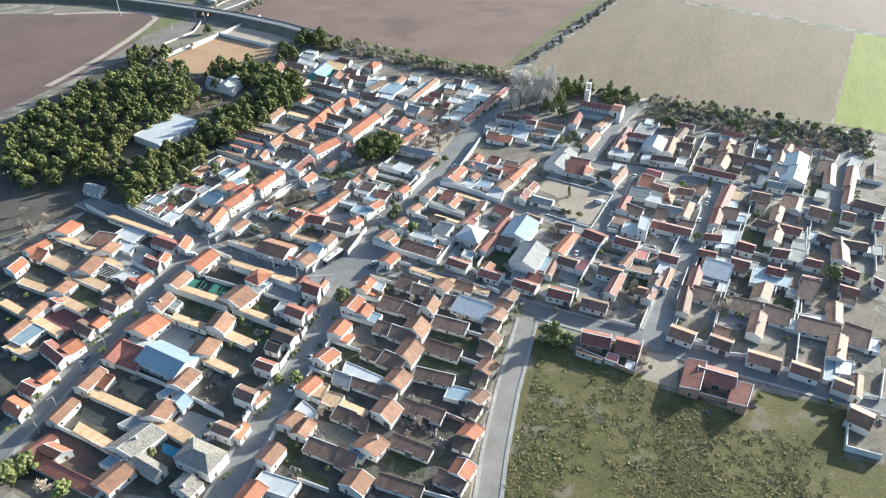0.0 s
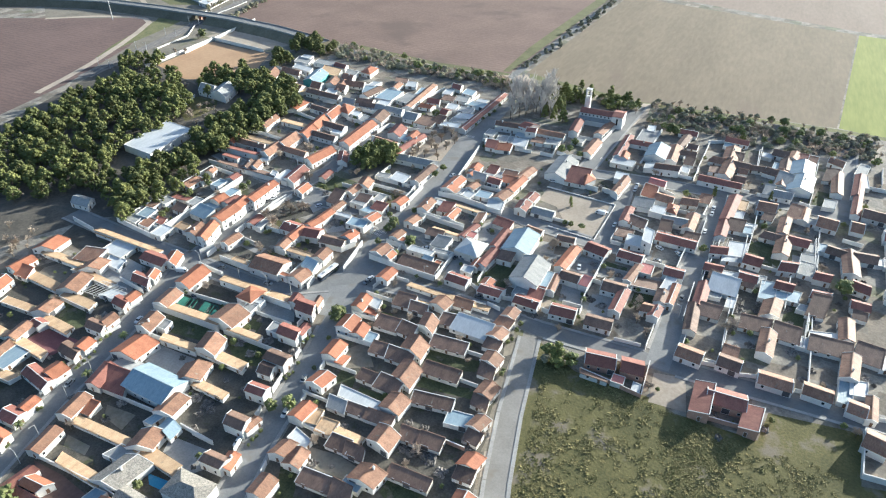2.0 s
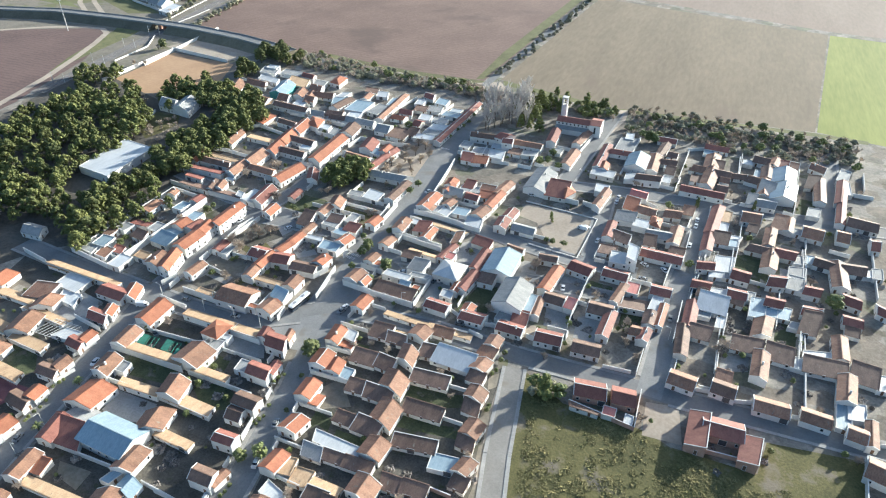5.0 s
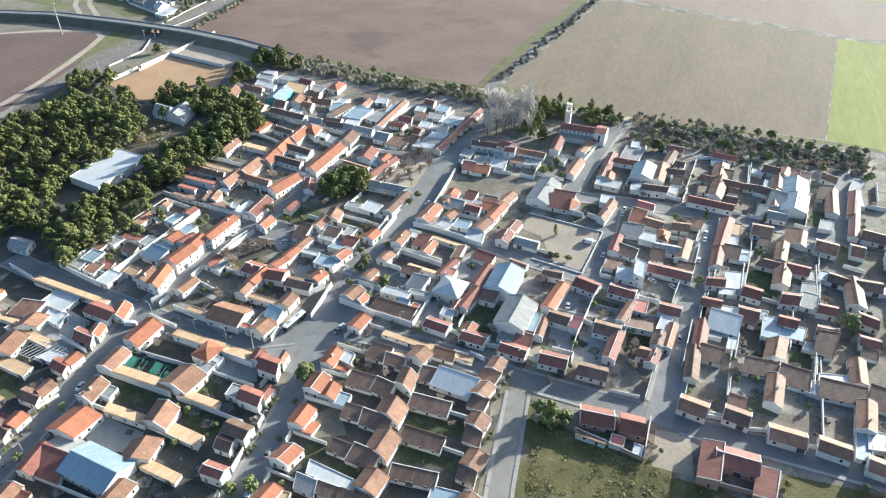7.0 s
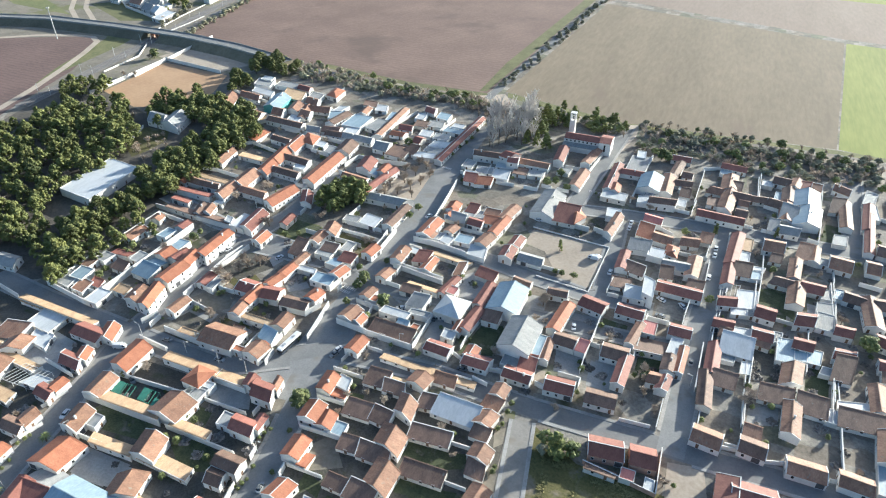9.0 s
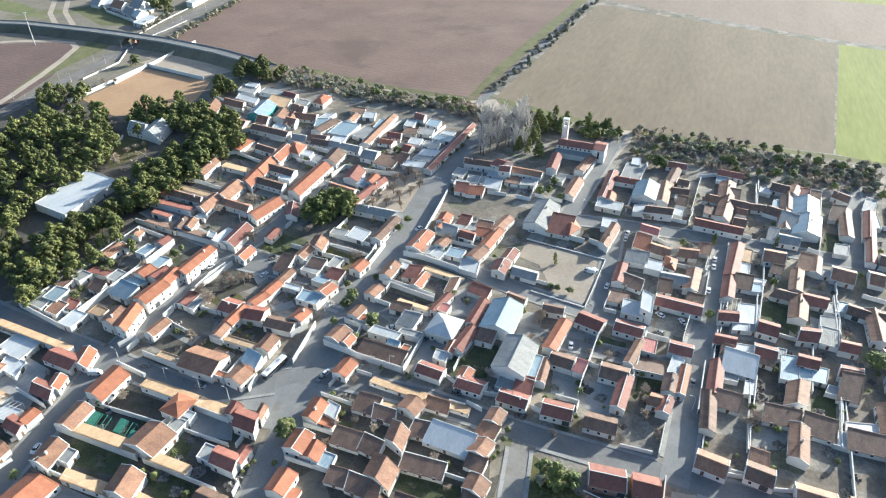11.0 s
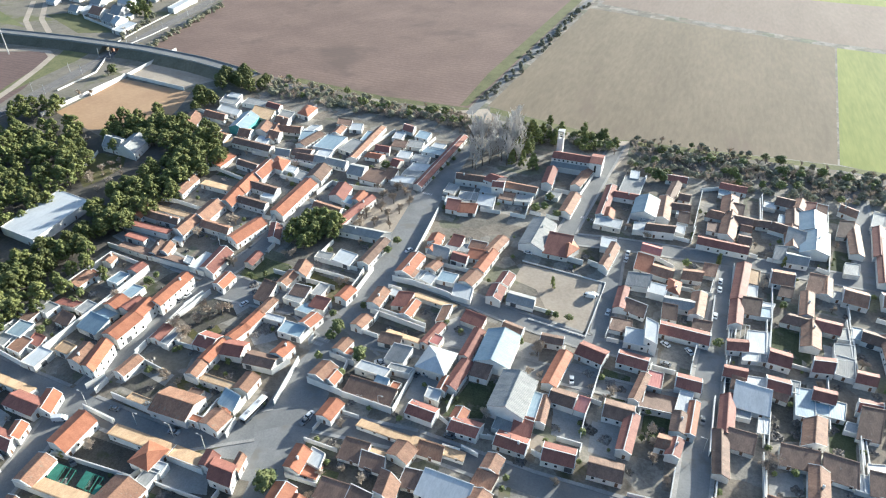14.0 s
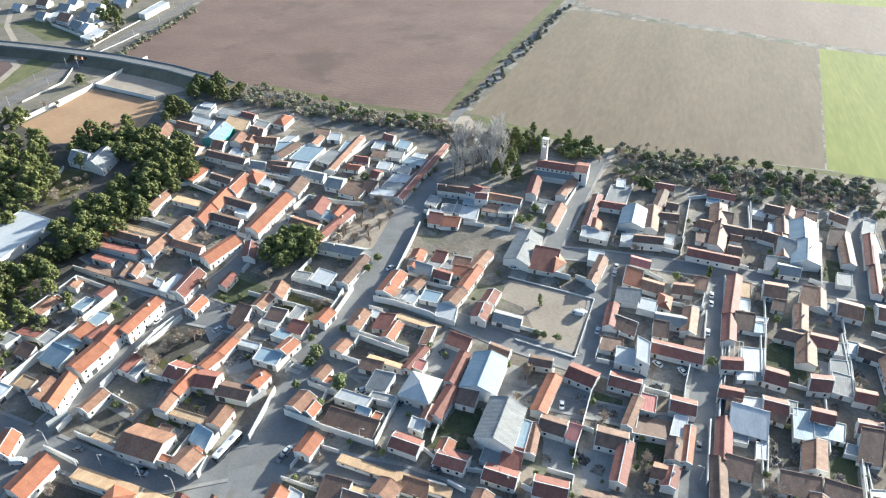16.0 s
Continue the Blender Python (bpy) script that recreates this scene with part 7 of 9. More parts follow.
house(-267.6, 285.4, 12.7, 6.4, -1.3, 29.2, 3.2, "gu", tile_dark)
outbuilding(-278.2, 293.7, 24.5, 4.6, -2.7, 27.2, 2.6, "f", tile_sunlit_tan)
house(-254.3, 281.1, 9.3, 15.1, -20.0, 23.8, 3.4, "gv", tile_old)
house(-253.7, 294.6, 11.0, 17.2, -13.0, 17.5, 3.4, "gv", tile_old)
house(-244.3, 288.3, 17.5, 6.6, -4.7, 19.6, 3.4, "gu", tile_old)
house(-249.7, 312.5, 9.9, 14.8, -20.7, 30.0, 3.4, "gv", tile_orange)
house(-242.0, 314.5, 18.2, 6.9, -5.1, 17.8, 3.2, "gu", tile_dark)
house(-252.2, 327.0, 10.7, 15.9, -20.2, 28.9, 3.4, "gv", tile_orange)
house(-247.4, 330.4, 20.0, 7.1, -6.6, 13.4, 3.2, "gu", tile_dark)
outbuilding(-233.8, 323.9, 7.6, 8.6, -3.5, 10.0, 2.8, "f", sheet_white)
house(-253.1, 343.3, 10.7, 18.0, -20.8, 27.3, 3.4, "gv", tile_orange)
house(-220.0, 312.8, 9.3, 35.7, -14.8, 17.2, 3.6, "gv", tile_orange)
house(-225.7, 285.2, 9.0, 20.3, -23.7, 14.6, 3.6, "gv", tile_orange)
outbuilding(-282.2, 346.7, 8.4, 18.4, -17.1, 25.6, 3.0, "su", tile_orange)
house(-268.2, 350.4, 15.3, 6.6, -9.3, 24.5, 3.2, "gu", tile_dark)
house(-280.0, 312.2, 7.3, 17.6, -13.5, 22.8, 3.2, "gv", tile_old)
outbuilding(-272.0, 323.9, 18.9, 7.5, -2.7, 20.5, 2.6, "su", tile_sunlit_tan)
house(-248.8, 354.6, 10.5, 12.5, -12.1, 23.8, 3.6, "hip", tile_orange)
house(-222.9, 352.2, 10.7, 15.3, -9.9, 16.8, 3.4, "gv", tile_dark)
outbuilding(-228.7, 348.6, 8.4, 9.3, -8.7, 19.9, 2.8, "f", sheet_grey)
outbuilding(-238.9, 354.6, 7.1, 7.1, -9.8, 20.0, 2.6, "f", sheet_white)
house(-251.5, 354.8, 5.5, 7.2, -12.9, 25.0, 3.0, "gv", tile_old)
house(-184.8, 314.2, 5.5, 31.5, -20.1, 12.7, 3.8, "gv", tile_red)
house(-202.9, 324.1, 17.2, 7.2, -8.2, 16.6, 3.2, "gu", tile_old)
house(-200.4, 337.7, 9.8, 14.3, -9.9, 18.5, 3.4, "gv", tile_red)
house(-187.0, 337.7, 6.6, 9.8, -16.3, 17.8, 3.6, "gv", tile_orange)
outbuilding(-191.3, 334.5, 6.3, 8.3, -9.0, 19.8, 2.8, "f", sheet_blue)
house(-357.2, 340.4, 14.0, 15.3, -5.6, 30.0, 3.6, "gu", sheet_grey)
house(-344.1, 339.4, 15.1, 19.9, -9.2, 27.2, 4.6, "gv", sheet_grey)
warehouse(-537.9, 533.7, 15.1, 29.3, -15.8, 30.0, 3.2, "f", sheet_white)
house(-629.8, 570.4, 13.5, 17.8, -8.5, 30.0, 3.4, "gu", sheet_grey)
warehouse(-624.3, 576.9, 15.3, 22.8, -24.2, 30.0, 3.0, "f", sheet_white)
house(-602.8, 569.9, 18.9, 22.3, -12.6, 30.0, 3.4, "gu", tile_old)
house(-573.7, 556.5, 16.3, 19.4, -16.3, 30.0, 3.2, "gu", sheet_grey)
house(-581.5, 574.9, 15.5, 25.6, -11.9, 30.0, 3.6, "gu", sheet_grey)
house(-603.3, 608.9, 17.8, 20.6, -2.6, 30.0, 4.0, "gu", sheet_white)
house(-630.5, 598.5, 15.4, 20.6, -6.3, 30.0, 3.6, "gu", sheet_grey)
house(-681.0, 590.2, 14.0, 14.5, -10.1, 30.0, 3.4, "gu", sheet_white)
house(-669.7, 608.8, 16.2, 17.2, -6.5, 30.0, 3.4, "gu", tile_old)
house(-638.9, 619.8, 13.9, 17.0, -11.4, 30.0, 3.4, "gu", sheet_white)
house(-597.0, 639.0, 17.8, 19.1, -4.2, 30.0, 3.6, "gu", sheet_white)
warehouse(-541.1, 611.5, 11.2, 50.5, -16.8, 30.0, 4.5, "f", sheet_white)
house(-557.5, 552.5, 11.0, 18.8, -24.4, 30.0, 3.2, "gu", sheet_white)
outbuilding(-562.8, 571.5, 9.6, 18.8, -20.5, 30.0, 3.0, "f", sheet_white)
outbuilding(-336.2, 424.6, 14.3, 14.3, -1.0, 19.9, 3.2, "f", sheet_grey)
outbuilding(-336.7, 433.8, 9.4, 7.7, -0.5, 11.9, 4.0, "f", sheet_white)
outbuilding(-321.1, 429.5, 18.1, 9.4, -2.9, 10.0, 3.0, "f", sheet_grey)
house(-302.0, 429.9, 11.8, 7.8, -10.7, 21.4, 3.4, "gu", tile_red)
outbuilding(-302.8, 412.0, 17.9, 17.5, -7.4, 29.1, 3.2, "f", tile_sunlit_tan)
house(-302.2, 390.0, 13.3, 23.3, -6.9, 19.3, 4.2, "gv", sheet_blue, plaster_teal)
outbuilding(-329.3, 413.1, 19.0, 9.6, -9.9, 30.0, 2.8, "f", sheet_white)
house(-330.8, 401.0, 18.0, 10.3, -7.2, 30.0, 3.2, "gu", tile_old)
house(-336.9, 387.1, 12.5, 16.8, -7.7, 29.4, 3.2, "gv", tile_old)
house(-316.6, 377.0, 15.0, 12.0, -6.0, 20.7, 3.2, "gu", tile_old)
house(-303.2, 373.6, 10.6, 11.4, -12.6, 18.7, 3.2, "gu", tile_old)
outbuilding(-292.2, 371.8, 15.3, 7.0, 58.4, -30.0, 2.6, "f", tile_sunlit_tan)
house(-287.7, 372.7, 28.6, 7.5, -4.8, 13.0, 3.4, "gu", tile_dark)
house(-291.6, 383.5, 9.4, 12.0, -6.5, 24.5, 3.2, "gu", tile_old)
house(-285.7, 394.2, 9.3, 13.7, -7.2, 22.9, 3.2, "gv", tile_old)
outbuilding(-276.5, 380.2, 9.2, 9.0, -6.5, 20.0, 3.0, "f", sheet_white)
house(-273.3, 389.3, 8.7, 9.3, -9.1, 23.3, 3.4, "gu", tile_old)
house(-281.8, 409.3, 11.0, 10.8, -9.8, 25.4, 3.2, "gu", tile_old)
outbuilding(-285.3, 417.8, 10.6, 11.3, -6.5, 19.5, 3.0, "f", sheet_grey)
house(-204.8, 163.7, 9.2, 13.7, -8.2, 10.7, 3.4, "gv", tile_orange)
house(-202.4, 149.1, 7.4, 10.5, -0.2, 6.5, 3.4, "gv", tile_old)
outbuilding(-195.8, 149.1, 26.3, 4.7, 2.2, 14.2, 3.0, "su", tile_sunlit_tan)
house(-174.8, 151.4, 11.9, 10.7, -3.5, 0.0, 3.6, "gv", tile_old)
outbuilding(-164.6, 149.8, 15.3, 4.0, 0.3, 14.2, 3.0, "su", tile_sunlit_tan)
house(-197.4, 135.2, 7.8, 9.8, -2.8, 11.8, 3.4, "gv", tile_old)
outbuilding(-190.4, 139.1, 4.3, 5.2, -0.5, 12.0, 2.8, "f", sheet_grey)
outbuilding(-183.7, 134.1, 16.9, 4.9, 2.9, 25.8, 2.8, "su", tile_sunlit_tan)
house(-167.4, 135.8, 9.4, 9.6, -0.4, 13.5, 3.6, "gv", tile_old)
outbuilding(-189.2, 173.4, 24.8, 5.1, 0.3, 12.2, 3.2, "su", tile_sunlit_tan)
house(-174.5, 167.1, 8.0, 8.6, -3.6, 0.0, 3.6, "hip", tile_orange)
outbuilding(-165.0, 173.5, 13.1, 5.2, -0.7, 12.4, 3.2, "su", tile_sunlit_tan)
house(-153.4, 174.1, 5.4, 5.8, -4.5, 16.1, 3.4, "gv", tile_red)
house(-147.4, 170.7, 8.4, 7.6, -0.9, 20.3, 4.2, "gu", tile_red)
house(-143.1, 176.8, 3.0, 6.0, -12.5, 23.7, 3.6, "gv", tile_old)
house(-145.0, 155.9, 9.1, 6.2, -1.6, 13.5, 4.2, "gu", tile_red)
house(-138.9, 159.4, 3.3, 6.4, -3.7, 6.7, 3.6, "gv", tile_red)
outbuilding(-168.3, 161.8, 5.1, 6.7, -0.1, 0.0, 2.6, "f", sheet_grey)
pergola(-195.2, 154.3, 7.8, 5.3, 0.8, 15.3, 1.4, "pg", net_green)
pergola(-184.2, 155.2, 6.8, 5.5, 0.5, 15.2, 1.4, "pg", net_green)
pergola(-177.5, 154.2, 3.8, 3.8, -1.3, 16.3, 1.6, "pg", net_green)
outbuilding(-168.9, 166.9, 6.3, 4.1, 3.0, 0.0, 2.6, "f", sheet_white)
outbuilding(-151.0, 156.7, 5.0, 5.8, -0.3, 8.4, 2.6, "f", sheet_grey)
outbuilding(-28.4, 259.9, 5.7, 8.5, -0.6, 0.0, 2.8, "f", sheet_pink)
house(-18.5, 263.2, 8.8, 7.0, -0.1, 0.0, 3.2, "gu", tile_red)
outbuilding(-29.3, 249.0, 13.5, 9.6, 4.2, 0.0, 2.8, "su", tile_dark)
outbuilding(-17.7, 252.3, 4.7, 9.9, 0.3, -6.6, 2.6, "f", sheet_white)
house(-13.8, 242.0, 3.3, 16.0, 3.8, -6.5, 3.2, "gv", tile_orange)
house(-18.4, 241.8, 5.2, 9.4, -1.6, 0.0, 3.0, "gv", tile_dark)
house(-33.7, 227.4, 4.8, 17.3, -2.5, 0.0, 3.2, "gv", tile_red)
house(-22.3, 233.5, 4.3, 6.0, 5.1, -13.9, 3.0, "gu", tile_old)
house(-18.9, 231.3, 4.4, 8.5, 1.8, -8.8, 3.0, "gv", tile_red)
house(-303.2, 190.9, 11.8, 8.3, 2.6, 23.8, 2.8, "gu", sheet_grey)
house(-272.9, 386.0, 6.4, 22.1, -2.5, 20.5, 2.8, "gv", tile_old)

# walls, trees, cars and other things
garden_wall([(66.9, 397.2), (79.0, 397.2)], 2.2)
garden_wall([(75.2, 404.4), (76.6, 426.3)], 2)
garden_wall([(73.3, 353.3), (71.1, 299.9)], 2)
garden_wall([(43.2, 294.7), (43.7, 328.3)], 2)
garden_wall([(54.2, 332.7), (62.9, 331.3)], 2)
round_tree(53.3, 286.9, 7)
junk(35.8, 237.5, 3)
junk(42.1, 229.9, 2)
junk(39.4, 223.3, 2)
junk(54.4, 223.4, 2)
junk(13.4, 256.5, 2)
junk(14.5, 259.4, 2)
junk(15.2, 255.0, 3)
junk(21.8, 263.7, 2)
junk(21.9, 257.8, 2)
junk(13.8, 263.5, 2)
junk(-152.5, 119.3, 3)
junk(-146.6, 118.9, 3)
junk(-155.8, 119.8, 2)
junk(-143.3, 117.3, 2)
junk(-255.4, 117.8, 2)
junk(-258.8, 117.5, 2)
junk(-173.5, 106.0, 2)
junk(-190.7, 100.1, 2)
junk(-76.5, 131.8, 2)
junk(-73.4, 131.5, 2)
junk(-66.5, 133.2, 2)
junk(-74.1, 142.4, 2)
junk(-66.2, 107.3, 2)
junk(-62.0, 108.0, 2)
junk(-80.0, 142.3, 2)
junk(-101.8, 266.6, 2)
junk(-99.7, 265.1, 2)
junk(-130.7, 290.6, 2)
junk(-94.3, 275.1, 2)
junk(-118.3, 271.4, 2)
junk(-53.7, 231.9, 2)
junk(-99.2, 114.4, 2)
junk(-101.2, 110.7, 2)
junk(-146.1, 114.1, 2)
junk(-143.8, 117.3, 2)
bush(-196.1, 91.0, 1.6)
bush(-195.7, 91.9, 1.4)
bush(-191.2, 75.8, 1.6)
bush(-191.1, 76.7, 1.4)
bush(-191.7, 70.9, 1.6)
bush(-191.7, 69.5, 1.8)
bush(-191.3, 72.0, 1.4)
bush(-201.7, 112.0, 1.5)
bush(-201.9, 114.4, 1.5)
bush(-201.8, 116.6, 1.4)
bush(-202.6, 119.6, 1.4)
bush(-205.9, 125.4, 1.5)
bush(-205.6, 127.7, 1.5)
bush(-205.4, 129.3, 1.3)
bush(-201.5, 110.5, 1.3)
bush(-130.0, 148.6, 1.6)
bush(-129.4, 142.2, 1.6)
bush(-129.2, 140.1, 1.4)
bush(-130.7, 140.3, 1.5)
bush(-134.8, 161.1, 1.6)
bush(-135.1, 158.8, 1.5)
bush(-133.9, 163.2, 1.4)
bush(-128.9, 143.9, 1.3)
bush(-127.6, 165.1, 2)
bush(-123.1, 149.2, 1.8)
bush(-122.1, 113.1, 1.6)
bush(-121.8, 114.7, 1.5)
bush(-122.0, 117.1, 1.5)
bush(-121.9, 110.8, 1.4)
bush(-115.1, 88.8, 1.6)
bush(-115.0, 86.9, 1.5)
bush(-89.1, 231.6, 1.6)
bush(-91.6, 228.5, 1.5)
bush(-63.4, 206.1, 2.2)
bush(-63.5, 202.0, 2)
bush(-64.1, 193.8, 2)
bush(-63.3, 196.1, 2)
bush(-60.0, 178.7, 2)
bush(-60.1, 176.9, 2)
grove([(-401.2, 216.5), (-423.2, 273.8), (-437.9, 329.4), (-398.6, 364.9), (-346.8, 319.5), (-327.6, 276.9), (-332.4, 251.9), (-318.3, 234.9), (-304.9, 230.8), (-289.9, 252.9), (-266.4, 253.0), (-256.5, 242.0), (-265.9, 207.9), (-266.8, 190.1), (-279.2, 192.3), (-302.1, 208.7), (-340.9, 174.5)], 7.8, "pine")
grove([(-306.6, 279.7), (-308.8, 330.7), (-307.0, 386.2), (-278.9, 354.7), (-277.6, 310.0), (-275.1, 267.6), (-288.4, 265.2)], 6.4, "pine")
grove([(-467.5, 372.5), (-444.7, 393.2), (-423.1, 362.9), (-441.1, 345.7)], 8.5, "pine")
grove([(-381.4, 361.9), (-367.1, 400.2), (-349.6, 386.0), (-362.4, 350.4)], 8.5, "pine")
grove([(-381.3, 220.3), (-358.9, 250.6), (-326.5, 230.9), (-354.2, 200.3)], 10, "bare")
grove([(-335.8, 304.5), (-344.5, 335.9), (-319.1, 318.9), (-315.3, 288.1)], 8, "bare")
grove([(-371.2, 469.1), (-338.4, 486.5), (-318.2, 456.2), (-351.1, 446.0)], 9, "pine")
grove([(-365.2, 426.3), (-353.4, 441.2), (-337.8, 420.4), (-349.2, 409.6)], 9, "pine")
grove([(-155.3, 439.6), (-125.9, 454.8), (-112.5, 413.0), (-143.1, 397.2)], 6.3, "poplar")
grove([(-131.7, 434.1), (-115.8, 436.2), (-106.5, 406.4), (-119.8, 405.0)], 7, "conifer")
grove([(-97.2, 458.9), (-76.6, 476.0), (-68.7, 449.3), (-82.3, 448.2), (-93.5, 444.8)], 7, "leafy")
grove([(-126.3, 456.2), (-100.4, 469.6), (-99.5, 450.8), (-121.0, 439.7)], 7, "conifer")
grove([(-54.7, 199.5), (-40.0, 201.1), (-36.2, 188.6), (-52.6, 183.8)], 6, "leafy")
grove([(-54.9, 154.8), (-52.9, 158.9), (-56.9, 172.8), (-59.2, 171.6)], 5, "shrub")
grove([(-48.0, 133.7), (-46.9, 136.7), (-50.2, 148.5), (-52.2, 147.5)], 5, "shrub")
grove([(-361.2, 484.3), (-314.8, 488.2), (-234.3, 473.2), (-169.2, 473.9), (-147.4, 459.9), (-148.6, 446.1), (-170.1, 454.5), (-217.7, 446.9), (-264.7, 449.8), (-304.5, 450.3), (-373.5, 467.2)], 5.2, "mixed")
grove([(-175.7, 449.1), (-151.5, 466.9), (-140.2, 448.4), (-155.1, 433.0)], 5, "bare")
grove([(-62.3, 466.8), (-10.6, 463.0), (49.0, 468.2), (81.5, 466.0), (75.5, 431.0), (58.2, 430.6), (29.0, 428.0), (1.5, 428.9), (-30.7, 435.5), (-58.6, 425.5)], 5, "mixed")
grove([(-144.5, 456.4), (-110.7, 482.2), (-107.0, 465.4), (-136.0, 440.4)], 6, "leafy")
grove([(-199.7, 294.2), (-204.1, 310.7), (-197.7, 321.6), (-183.0, 318.2), (-177.9, 305.9), (-183.9, 298.0), (-188.7, 291.6)], 4.6, "pine")
grove([(-131.6, 442.9), (-101.0, 444.6), (-105.5, 467.8), (-136.9, 461.0)], 6, "leafy")
grove([(-97.1, 446.2), (-68.6, 450.7), (-70.7, 468.8), (-101.4, 465.7)], 6, "leafy")
grove([(-233.4, 446.7), (-193.7, 452.2), (-201.1, 470.0), (-240.6, 460.9)], 6, "bare")
grove([(-183.6, 450.3), (-154.6, 446.5), (-163.4, 474.4), (-189.9, 466.0)], 5.5, "bare")
grove([(-302.7, 152.9), (-283.9, 151.5), (-299.3, 166.0), (-319.0, 165.1)], 6, "bare")
grove([(-281.4, 209.2), (-283.6, 238.3), (-285.6, 269.6), (-291.9, 273.8), (-295.3, 249.1), (-295.9, 237.1), (-301.5, 225.7)], 5.6, "pine")
grove([(-133.7, 443.9), (-103.6, 445.3), (-106.1, 463.8), (-137.9, 464.4)], 6.5, "park")
grove([(-98.8, 447.2), (-68.7, 447.4), (-69.6, 465.7), (-103.2, 466.9)], 6.5, "park")
grove([(-63.4, 461.2), (-22.9, 446.6), (27.6, 444.9), (72.6, 441.5), (77.5, 473.0), (29.0, 476.4), (-21.6, 477.7), (-66.1, 479.7)], 5.5, "mixed")
grove([(-239.6, 450.5), (-191.6, 455.1), (-160.1, 455.7), (-163.2, 470.4), (-198.2, 471.2), (-247.1, 465.0)], 6.0, "park")
grove([(-336.2, 458.0), (-241.4, 454.1), (-247.1, 465.0), (-339.2, 469.4)], 6.0, "mixed")
grove([(-577.9, 594.7), (-569.7, 620.0), (-533.2, 579.2), (-548.6, 563.8)], 9, "leafy")
grove([(-370.2, 473.8), (-357.4, 494.1), (-341.6, 471.6), (-355.1, 457.1)], 8, "pine")
grove([(-358.9, 420.0), (-352.7, 438.4), (-338.0, 422.3), (-345.7, 409.4)], 8, "pine")
grove([(-160.1, 771.3), (-150.8, 798.5), (-161.1, 524.9), (-168.2, 494.7), (-173.8, 487.4)], 7, "shrub")
car(-197.6, 184.1, 8)
car(-171.5, 183.4, 8)
car(-217.9, 199.9, 75)
car(-218.6, 197.1, 75)
car(-133.4, 206.1, 75)
car(-133.4, 203.3, 75)
car(-122.4, 238.3, 30)
car(-85.6, 215.4, 0)
car(-22.6, 276.3, 170)
car(-14.9, 286.5, 130)
car(-8.1, 252.8, 88)
car(-53.5, 255.3, 100)
car(-55.5, 308.5, 0)
car(-46.4, 345.1, 88)
car(-46.4, 339.6, 88)
car(-47.7, 298.7, 86)
car(-23.8, 287.4, 150)
car(-5.4, 337.9, 88)
car(-5.5, 331.4, 88)
car(-6.5, 312.3, 88)
car(-89.7, 328.7, 0)
car(-11.2, 362.8, 175)
car(-142.3, 309.9, 70)
car(-216.7, 240.8, 75)
car(-216.2, 244.3, 75)
van(-211.1, 173.7, 25)
van(-57.0, 306.4, 175)
lamp(-185.1, 187.0)
lamp(-208.6, 182.4)
lamp(-170.6, 181.9)
lamp(-185.6, 181.5)
lamp(-158.1, 182.1)
lamp(-113.1, 218.2)
lamp(-98.9, 220.3)
lamp(-82.1, 218.4)
lamp(-66.0, 218.6)
lamp(-39.6, 295.3)
lamp(-7.1, 239.9)
car(-119.7, 127.1, 104)
car(-123.5, 143.2, 104)
car(-125.9, 110.5, 100)
car(-202.4, 140.7, 104)
car(-197.5, 104.5, 104)
lamp(-185.5, 83.6)
lamp(-182.0, 73.9)
lamp(-194.4, 111.8)
lamp(-192.3, 99.5)
lamp(-193.8, 136.4)
lamp(-132.2, 153.9)
lamp(-77.8, 387.1)
lamp(-89.1, 422.2)
garden_wall([(-275.6, 261.3), (-248.9, 259.8), (-227.3, 259.1)], 2.6)
garden_wall([(-213.9, 187.7), (-211.5, 194.5)], 2.6)
garden_wall([(-178.5, 280.2), (-163.2, 279.9), (-153.0, 278.7)], 1.8)
bare(-205.7, 224.3, 8.5)
bare(-199.8, 222.6, 8)
bare(-198.7, 236.0, 8.5)
bare(-194.6, 239.9, 8)
bare(-200.7, 232.6, 7)
bare(-190.7, 202.0, 7)
bare(-184.6, 201.5, 4)
bare(-159.1, 273.4, 6.5)
bare(-157.5, 276.3, 5.5)
bush(-237.9, 245.3, 3.5)
bush(-237.3, 250.2, 3)
bush(-259.5, 229.2, 3)
bush(-259.2, 223.8, 2.5)
bush(-255.0, 208.3, 3.5)
bush(-197.6, 214.9, 2.2)
bush(-197.7, 264.7, 3)
bush(-193.2, 268.4, 3)
bush(-257.9, 241.3, 2.2)
bare(-255.8, 250.1, 4)
bare(-211.1, 269.4, 7)
bare(-190.2, 285.5, 7)
bare(-194.1, 294.1, 6)
junk(-175.0, 235.3, 3)
junk(-171.7, 238.4, 3)
junk(-169.4, 240.5, 2.5)
junk(-190.8, 256.7, 2.5)
junk(-175.4, 253.8, 2)
junk(-191.7, 227.7, 2)
junk(-186.7, 231.1, 2)
junk(-254.8, 230.9, 2)
junk(-250.7, 208.2, 2)
junk(-251.4, 224.8, 2.2)
junk(-228.2, 244.1, 2.2)
junk(-167.7, 191.5, 2.2)
junk(-163.3, 194.3, 2)
junk(-170.7, 203.9, 2.4)
junk(-177.9, 286.4, 2)
car(-190.3, 248.5, 75)
garden_wall([(-282.6, 305.1), (-273.0, 306.3), (-255.0, 304.3)], 2.2)
garden_wall([(-281.7, 341.8), (-277.6, 344.6), (-251.0, 338.3)], 2.2)
garden_wall([(-271.4, 369.8), (-252.1, 369.3), (-214.8, 365.0)], 2.6)
garden_wall([(-239.0, 350.3), (-213.3, 346.7), (-213.6, 356.1)], 2.4)
